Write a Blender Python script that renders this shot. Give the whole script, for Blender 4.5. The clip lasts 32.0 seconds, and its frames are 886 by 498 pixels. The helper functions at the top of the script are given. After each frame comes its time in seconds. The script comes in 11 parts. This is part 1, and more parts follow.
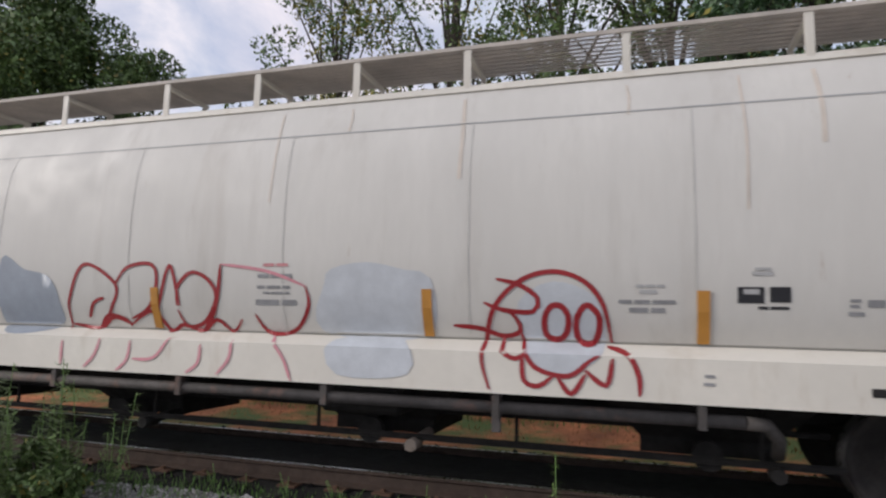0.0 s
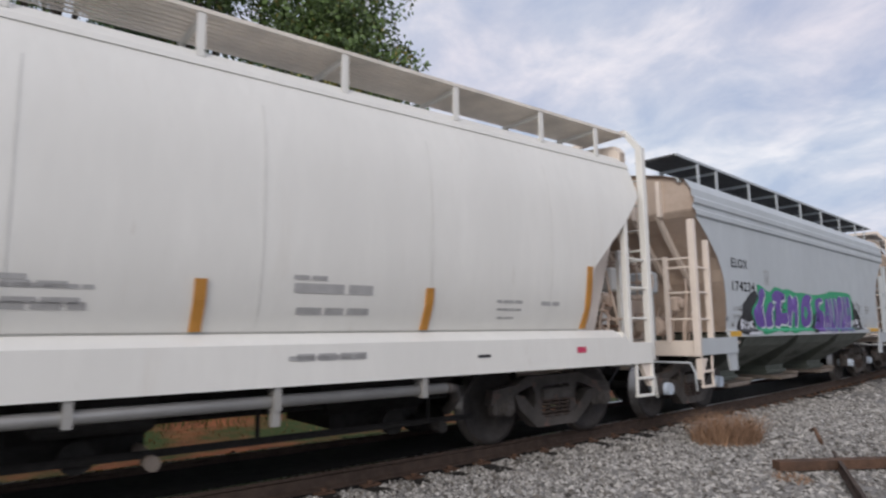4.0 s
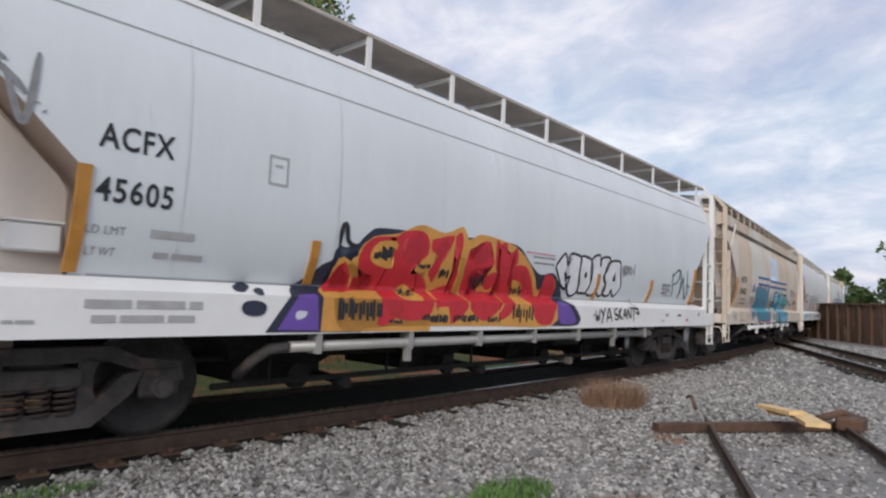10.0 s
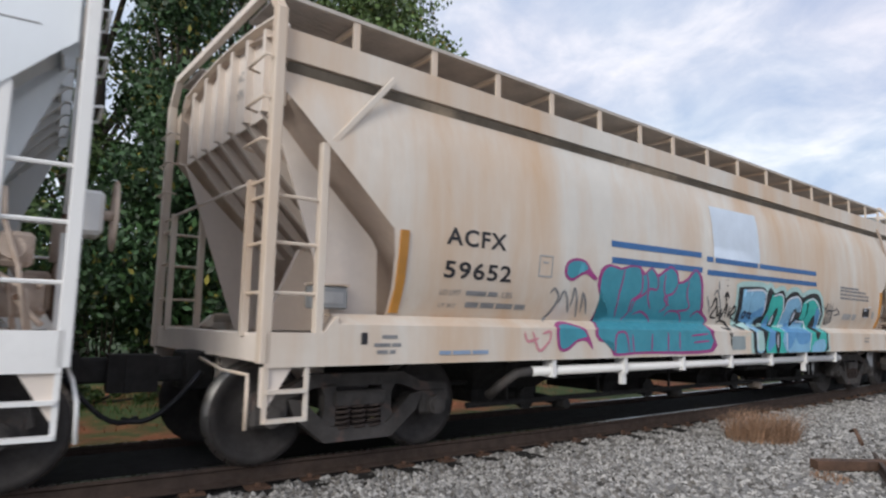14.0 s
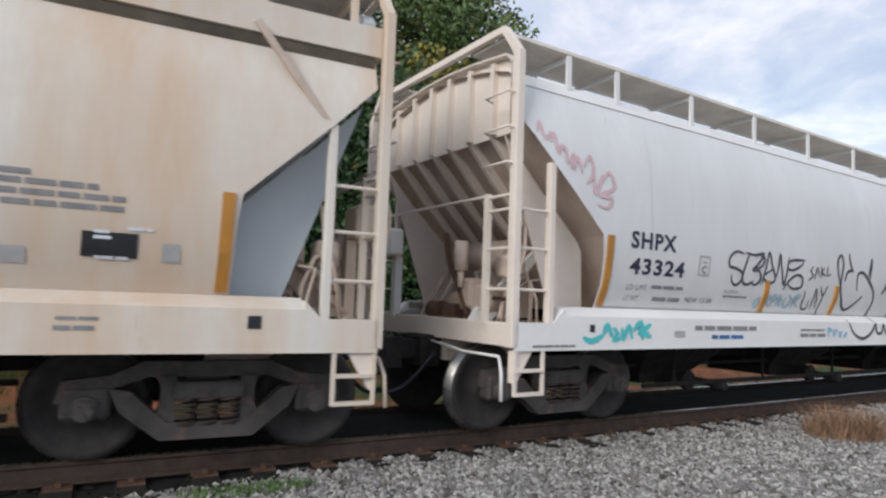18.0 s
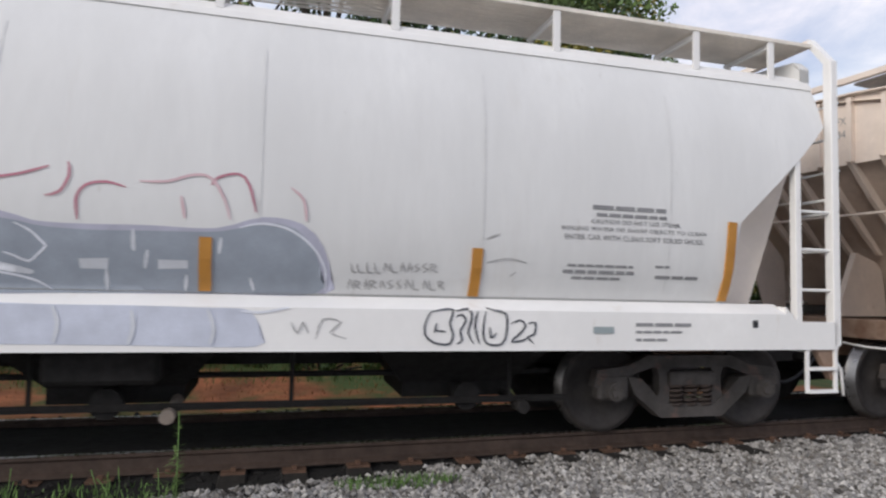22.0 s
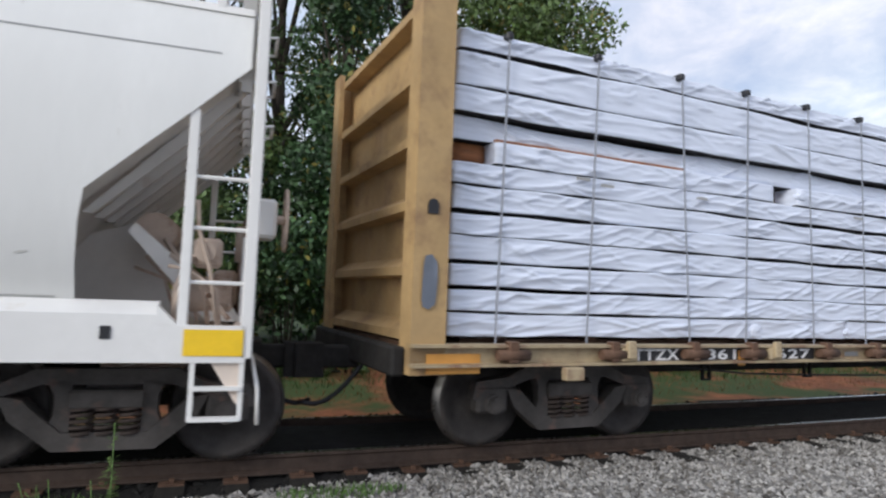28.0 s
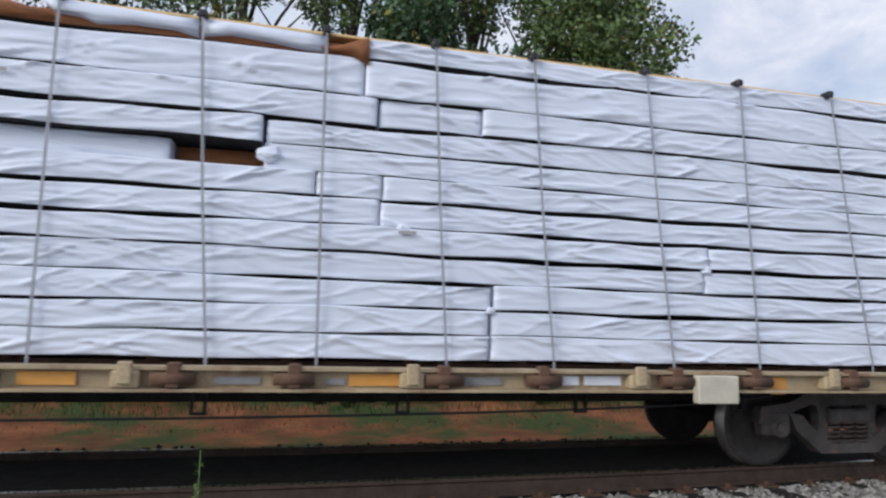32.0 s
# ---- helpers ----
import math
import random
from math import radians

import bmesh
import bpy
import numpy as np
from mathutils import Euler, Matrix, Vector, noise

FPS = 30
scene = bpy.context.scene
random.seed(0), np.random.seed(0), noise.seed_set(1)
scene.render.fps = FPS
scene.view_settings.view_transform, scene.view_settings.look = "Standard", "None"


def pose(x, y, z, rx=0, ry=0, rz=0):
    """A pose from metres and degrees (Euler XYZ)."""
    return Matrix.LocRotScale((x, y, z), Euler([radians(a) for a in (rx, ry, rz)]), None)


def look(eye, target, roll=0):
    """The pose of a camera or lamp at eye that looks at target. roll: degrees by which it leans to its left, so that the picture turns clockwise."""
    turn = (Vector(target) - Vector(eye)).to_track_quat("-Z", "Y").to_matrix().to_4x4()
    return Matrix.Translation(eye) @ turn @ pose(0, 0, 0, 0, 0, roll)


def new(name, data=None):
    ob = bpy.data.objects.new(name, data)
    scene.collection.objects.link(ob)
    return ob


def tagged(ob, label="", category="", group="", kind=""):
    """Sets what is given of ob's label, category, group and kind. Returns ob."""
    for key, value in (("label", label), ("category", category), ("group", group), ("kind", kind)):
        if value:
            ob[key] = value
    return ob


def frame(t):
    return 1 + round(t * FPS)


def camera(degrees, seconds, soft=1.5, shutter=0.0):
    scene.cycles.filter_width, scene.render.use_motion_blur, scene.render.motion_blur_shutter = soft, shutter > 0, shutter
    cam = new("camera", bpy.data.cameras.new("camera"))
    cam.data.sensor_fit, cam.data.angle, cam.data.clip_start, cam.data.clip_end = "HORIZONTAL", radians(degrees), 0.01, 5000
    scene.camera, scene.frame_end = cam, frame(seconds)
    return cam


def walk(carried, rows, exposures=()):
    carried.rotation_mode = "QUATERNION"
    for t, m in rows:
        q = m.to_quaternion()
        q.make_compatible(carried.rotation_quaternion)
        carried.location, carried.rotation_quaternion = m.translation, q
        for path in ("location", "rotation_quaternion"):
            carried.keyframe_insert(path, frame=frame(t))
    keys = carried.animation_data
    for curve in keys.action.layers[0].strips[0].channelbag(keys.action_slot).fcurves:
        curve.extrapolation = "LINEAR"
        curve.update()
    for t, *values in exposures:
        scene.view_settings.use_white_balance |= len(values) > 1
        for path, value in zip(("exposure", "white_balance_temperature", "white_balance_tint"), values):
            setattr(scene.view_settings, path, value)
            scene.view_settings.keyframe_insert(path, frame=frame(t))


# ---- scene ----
EXPOSURES = [(0, 0.26, 6500, 10), (1, 0.16, 6500, 10), (2, 0.56, 6500, 10), (3, 0.20, 6450, 10), (4, 0.10, 6450, 10), (7, 0.34, 6300, 7), (8, 0.30, 6300, 7), (10, 0.22, 6350, 8), (11, 0.23, 6400, 9), (12, 0.15, 6350, 8), (13, 0.34, 6300, 8),
             (14, 0.34, 6300, 7), (17, 0.37, 6250, 6), (18, 0.36, 6250, 6), (19, 0.34, 6350, 8), (20, 0.26, 6450, 9), (21, 0.42, 6450, 9), (22, 0.38, 6450, 9), (23, 0.32, 6450, 9), (24, 0.60, 6500, 10), (25, 0.36, 6450, 9), (26, 0.36, 6450, 9), (28.5, 0.42, 6200, 6), (29, 0.43, 6200, 6), (30, 0.32, 6200, 6), (32, 0.25, 6200, 6)]
WALK = [
    (0, pose(-0.032, 1.100, 1.662, 97.09, -1.41, 15.92)),
    (0.5, pose(-0.010, 1.085, 1.640, 96.96, -1.56, 15.01)),
    (1, pose(0.083, 1.102, 1.617, 97.10, -1.75, 14.53)),
    (1.5, pose(-0.041, 1.391, 1.655, 96.70, -0.97, 9.08)),
    (2, pose(-0.064, 1.414, 1.639, 97.58, -1.22, -0.52)),
    (2.5, pose(0.187, 1.456, 1.560, 99.11, -1.09, -7.52)),
    (3, pose(0.130, 1.439, 1.577, 98.75, -0.10, -18.66)),
    (3.5, pose(0.090, 1.426, 1.570, 98.44, 0.02, -28.61)),
    (4, pose(0.068, 1.373, 1.556, 97.58, 0.58, -37.66)),
    (4.5, pose(0.088, 1.375, 1.531, 96.09, 0.45, -43.95)),
    (6.5, pose(0.042, 1.461, 1.479, 95.55, 0.13, -45.30)),
    (7, pose(-0.016, 1.440, 1.481, 94.70, 0.65, -46.06)),
    (7.5, pose(-0.025, 1.406, 1.497, 93.88, -0.73, -48.55)),
    (8, pose(-0.016, 1.397, 1.500, 93.57, -1.84, -50.24)),
    (8.5, pose(-0.003, 1.390, 1.497, 93.07, -1.79, -51.54)),
    (9, pose(0.015, 1.376, 1.463, 92.74, -1.85, -51.95)),
    (9.5, pose(0.026, 1.400, 1.485, 93.67, -1.73, -49.56)),
    (10, pose(-0.014, 1.403, 1.511, 94.40, -2.42, -46.36)),
    (10.5, pose(-0.032, 1.376, 1.520, 94.73, -1.57, -40.22)),
    (11, pose(-0.085, 1.360, 1.539, 95.41, -1.27, -37.03)),
    (11.5, pose(-0.115, 1.360, 1.548, 95.76, -1.18, -35.60)),
    (12, pose(-0.081, 1.370, 1.543, 96.63, -1.73, -35.19)),
    (12.5, pose(-0.050, 1.369, 1.525, 96.82, -2.03, -34.98)),
    (13, pose(-0.030, 1.374, 1.519, 96.76, -1.49, -35.56)),
    (13.5, pose(0.006, 1.377, 1.514, 96.84, -1.19, -35.23)),
    (14, pose(-0.025, 1.384, 1.492, 96.80, -1.23, -35.05)),
    (14.5, pose(-0.057, 1.379, 1.505, 96.49, -1.39, -36.01)),
    (16.5, pose(0.041, 1.322, 1.556, 95.64, 0.03, -25.99)),
    (17, pose(0.073, 1.309, 1.564, 95.16, -0.97, -27.63)),
    (17.5, pose(0.061, 1.293, 1.582, 94.76, -2.19, -28.02)),
    (18, pose(0.052, 1.289, 1.583, 94.62, -2.10, -28.37)),
    (18.5, pose(0.029, 1.259, 1.587, 93.83, -1.78, -27.41)),
    (19, pose(0.014, 1.271, 1.609, 94.50, -0.24, -26.84)),
    (19.5, pose(-0.021, 1.247, 1.618, 95.05, -0.14, -24.92)),
    (20, pose(-0.016, 1.216, 1.617, 94.53, -0.33, -23.89)),
    (20.5, pose(0.013, 1.287, 1.643, 94.88, 0.04, -22.48)),
    (21, pose(0.005, 1.307, 1.647, 94.62, -0.72, -21.51)),
    (21.5, pose(0.017, 1.316, 1.646, 93.70, -1.08, -19.43)),
    (22, pose(0.025, 1.301, 1.645, 93.52, -1.35, -15.93)),
    (22.5, pose(0.020, 1.284, 1.644, 93.93, -1.26, -18.23)),
    (23, pose(0.009, 1.233, 1.636, 94.58, -1.16, -18.67)),
    (23.5, pose(0.041, 1.229, 1.627, 95.06, -1.53, -18.77)),
    (24, pose(0.060, 1.269, 1.614, 95.84, -0.46, -19.24)),
    (24.5, pose(0.048, 1.335, 1.633, 95.73, -0.70, -20.22)),
    (25, pose(0.028, 1.338, 1.632, 95.70, -0.66, -20.78)),
    (25.5, pose(0.027, 1.342, 1.637, 95.63, -1.01, -20.68)),
    (26, pose(0.023, 1.341, 1.642, 94.85, -1.80, -20.79)),
    (26.5, pose(0.040, 1.323, 1.645, 95.06, -1.74, -20.64)),
    (28.5, pose(0.052, 1.245, 1.681, 94.14, -2.55, -19.83)),
    (29, pose(0.040, 1.249, 1.687, 94.74, -2.51, -18.50)),
    (29.5, pose(0.011, 1.271, 1.717, 94.95, -2.77, -17.68)),
    (30, pose(0.021, 1.302, 1.710, 95.27, -2.50, -16.94)),
    (30.5, pose(0.020, 1.313, 1.707, 95.49, -2.54, -16.70)),
    (31, pose(0.031, 1.358, 1.710, 95.92, -2.10, -15.53)),
    (31.5, pose(0.023, 1.325, 1.705, 96.28, -2.09, -14.32)),
    (32, pose(0.023, 1.336, 1.706, 96.10, -1.70, -13.88)),
]
cam = camera(71.15, 32.0, soft=2.3, shutter=0.18)
walk(cam, WALK, EXPOSURES)

# how far the train has rolled, by the second
ROLLED = [(0.0, -0.34), (1.0, 3.13), (2.0, 6.63), (3.0, 10.15), (4.0, 13.67), (7.0, 24.19), (8.0, 27.72), (9.0, 31.25), (10.0, 34.77), (11.0, 38.28), (12.0, 41.81), (13.0, 45.36), (14.0, 48.88), (17.0, 59.48), (18.0, 63.06), (19.0, 66.65), (20.0, 70.22), (21.0, 73.78), (22.0, 77.34), (23.0, 80.9), (24.0, 84.47), (25.0, 88.01), (26.0, 91.53), (29.0, 101.94), (30.0, 105.47), (31.0, 108.98), (32.0, 112.49)]
# the bend of the track (1/m) along its length
BEND = [(-25.0, 0.0058), (0.0, 0.0063), (15.0, 0.00648), (30.0, 0.00024), (50.0, -0.00098), (90.0, -0.00084)]

# ---------------------------------------------------------------- world and light
def build_world():
    w = bpy.data.worlds.new("overcast_evening_sky")
    scene.world = w
    w.use_nodes = True
    nt = w.node_tree
    nt.nodes.clear()
    out = nt.nodes.new("ShaderNodeOutputWorld")
    sky = nt.nodes.new("ShaderNodeTexSky")
    sky.sky_type = "NISHITA"
    sky.sun_disc = False
    sky.sun_elevation = radians(24)
    sky.sun_rotation = radians(241)
    sky.air_density, sky.dust_density, sky.ozone_density = 1.0, 1.2, 1.0
    bg_sky = nt.nodes.new("ShaderNodeBackground")
    bg_sky.inputs["Strength"].default_value = 0.10
    nt.links.new(sky.outputs[0], bg_sky.inputs[0])
    tc = nt.nodes.new("ShaderNodeTexCoord")
    sep = nt.nodes.new("ShaderNodeSeparateXYZ")
    nt.links.new(tc.outputs["Generated"], sep.inputs[0])
    up = nt.nodes.new("ShaderNodeMath")
    up.operation = "MAXIMUM"
    up.inputs[1].default_value = 0.0
    nt.links.new(sep.outputs[2], up.inputs[0])
    den = nt.nodes.new("ShaderNodeMath")
    den.operation = "ADD"
    den.inputs[1].default_value = 0.34
    nt.links.new(up.outputs[0], den.inputs[0])
    comb = nt.nodes.new("ShaderNodeCombineXYZ")
    for i in (0, 1):
        dv = nt.nodes.new("ShaderNodeMath")
        dv.operation = "DIVIDE"
        nt.links.new(sep.outputs[i], dv.inputs[0])
        nt.links.new(den.outputs[0], dv.inputs[1])
        nt.links.new(dv.outputs[0], comb.inputs[i])
    mp = nt.nodes.new("ShaderNodeMapping")
    mp.inputs["Scale"].default_value = (1.5, 1.2, 1.0)
    mp.inputs["Rotation"].default_value = (0, 0, 0.4)
    nt.links.new(comb.outputs[0], mp.inputs[0])
    n1 = nt.nodes.new("ShaderNodeTexNoise")
    n1.inputs["Scale"].default_value = 3.2
    n1.inputs["Detail"].default_value = 8
    n1.inputs["Roughness"].default_value = 0.6
    n1.inputs["Distortion"].default_value = 0.35
    nt.links.new(mp.outputs[0], n1.inputs["Vector"])
    ramp = nt.nodes.new("ShaderNodeValToRGB")
    e = ramp.color_ramp.elements
    e[0].position, e[0].color = 0.34, (0.47, 0.55, 0.71, 1)
    e[1].position, e[1].color = 0.68, (0.90, 0.89, 0.93, 1)
    a = e.new(0.50)
    a.color = (0.63, 0.68, 0.79, 1)
    nt.links.new(n1.outputs["Fac"], ramp.inputs[0])
    n2 = nt.nodes.new("ShaderNodeTexNoise")
    n2.inputs["Scale"].default_value = 0.7
    n2.inputs["Detail"].default_value = 3
    nt.links.new(mp.outputs[0], n2.inputs["Vector"])
    r2 = nt.nodes.new("ShaderNodeValToRGB")
    r2.color_ramp.elements[0].position, r2.color_ramp.elements[0].color = 0.40, (1, 1, 1, 1)
    r2.color_ramp.elements[1].position, r2.color_ramp.elements[1].color = 0.64, (1.0, 0.93, 0.95, 1)
    nt.links.new(n2.outputs["Fac"], r2.inputs[0])
    mul = nt.nodes.new("ShaderNodeMix")
    mul.data_type, mul.blend_type = "RGBA", "MULTIPLY"
    mul.inputs["Factor"].default_value = 1.0
    nt.links.new(ramp.outputs[0], mul.inputs["A"])
    nt.links.new(r2.outputs[0], mul.inputs["B"])
    bg_c = nt.nodes.new("ShaderNodeBackground")
    bg_c.inputs["Strength"].default_value = 0.95
    nt.links.new(mul.outputs["Result"], bg_c.inputs[0])
    mix = nt.nodes.new("ShaderNodeMixShader")
    mix.inputs[0].default_value = 0.9
    nt.links.new(bg_sky.outputs[0], mix.inputs[1])
    nt.links.new(bg_c.outputs[0], mix.inputs[2])
    nt.links.new(mix.outputs[0], out.inputs[0])


build_world()
sun_data = bpy.data.lights.new("sun", "SUN")
sun_data.energy, sun_data.angle, sun_data.color = 1.65, radians(25), (1.0, 0.93, 0.86)
sun = new("sun", sun_data)
sun.matrix_world = look((-58, -24, 30), (0, 8, 0))


# ---------------------------------------------------------------- materials
def mat(name, color, rough=0.7, metal=0.0, var=0.12, scale=3.0, bump=0.0, bscale=40.0, stretch=(1, 1, 1),
        second=None, amount=0.5, edge=0.12, sscale=2.0, sstretch=(1, 1, 1), island=0.0, objvar=0.0, bstretch=(1, 1, 1), bturn=0.0, bdist=0.02, shift=0.0, bdetail=4, ridged=False, spots=None):
    """A node material: base colour with broad and fine variation, and a second colour in stains of a noise shape."""
    m = bpy.data.materials.new(name)
    m.use_nodes = True
    nt = m.node_tree
    b = nt.nodes["Principled BSDF"]
    b.inputs["Roughness"].default_value, b.inputs["Metallic"].default_value = rough, metal
    tc = nt.nodes.new("ShaderNodeTexCoord")

    base = tc.outputs["Object"]
    if shift:
        oi = nt.nodes.new("ShaderNodeObjectInfo")
        mv = nt.nodes.new("ShaderNodeVectorMath")
        mv.operation = "MULTIPLY_ADD"
        nt.links.new(oi.outputs["Random"], mv.inputs[0])
        mv.inputs[1].default_value = (shift, shift * 0.7, shift * 1.3)
        nt.links.new(base, mv.inputs[2])
        base = mv.outputs[0]

    def tex(s, st, detail=5, r=0.6, turn=0.0):
        mp = nt.nodes.new("ShaderNodeMapping")
        mp.inputs["Scale"].default_value = st
        mp.inputs["Rotation"].default_value = (0, turn, 0)
        nt.links.new(base, mp.inputs[0])
        n = nt.nodes.new("ShaderNodeTexNoise")
        n.inputs["Scale"].default_value, n.inputs["Detail"].default_value, n.inputs["Roughness"].default_value = s, detail, r
        nt.links.new(mp.outputs[0], n.inputs["Vector"])
        return n.outputs["Fac"]

    def mixc(fac, a, c, kind="MIX"):
        x = nt.nodes.new("ShaderNodeMix")
        x.data_type, x.blend_type = "RGBA", kind
        for key, v in (("Factor", fac), ("A", a), ("B", c)):
            if isinstance(v, (int, float)):
                x.inputs[key].default_value = v
            elif isinstance(v, tuple):
                x.inputs[key].default_value = (*v, 1)
            else:
                nt.links.new(v, x.inputs[key])
        return x.outputs["Result"]

    def ramp(fac, lo, hi, a=0.0, c=1.0):
        r = nt.nodes.new("ShaderNodeMapRange")
        nt.links.new(fac, r.inputs[0])
        for i, v in enumerate((lo, hi, a, c)):
            r.inputs[i + 1].default_value = v
        return r.outputs[0]

    lo = tuple(max(0.0, c * (1 - var * 2)) for c in color)
    hi = tuple(min(1.0, c * (1 + var)) for c in color)
    out = mixc(ramp(tex(scale, stretch), 0.3, 0.7), lo, hi)
    out = mixc(ramp(tex(scale * 11, stretch, 3), 0.3, 0.75, 0.0, 0.5), out, lo)
    if second:
        f = ramp(tex(sscale, sstretch, 6, 0.65), amount, amount + edge)
        out = mixc(f, out, second)
    if spots:
        out = mixc(ramp(tex(3.2, (1.6, 1.6, 0.35), 6, 0.7), 0.66, 0.76, 0.0, 0.55), out, spots)
    if island or objvar:
        src = nt.nodes.new("ShaderNodeNewGeometry").outputs["Random Per Island"] if island else nt.nodes.new("ShaderNodeObjectInfo").outputs["Random"]
        k = island or objvar
        g = ramp(src, 0, 1, 1 - k, 1 + k)
        comb = nt.nodes.new("ShaderNodeCombineColor")
        for i in range(3):
            nt.links.new(g, comb.inputs[i])
        out = mixc(1.0, out, comb.outputs[0], "MULTIPLY")
    nt.links.new(out, b.inputs["Base Color"])
    if bump:
        bp = nt.nodes.new("ShaderNodeBump")
        bp.inputs["Strength"].default_value, bp.inputs["Distance"].default_value = bump, bdist
        h = tex(bscale, bstretch, bdetail, 0.6, bturn)
        if ridged:
            h.node.noise_type = "RIDGED_MULTIFRACTAL"
        nt.links.new(h, bp.inputs["Height"])
        nt.links.new(bp.outputs[0], b.inputs["Normal"])
    rr = ramp(tex(scale * 3, (1, 1, 1), 3), 0.3, 0.7, max(0.02, rough - 0.12), min(1, rough + 0.12))
    nt.links.new(rr, b.inputs["Roughness"])
    return m


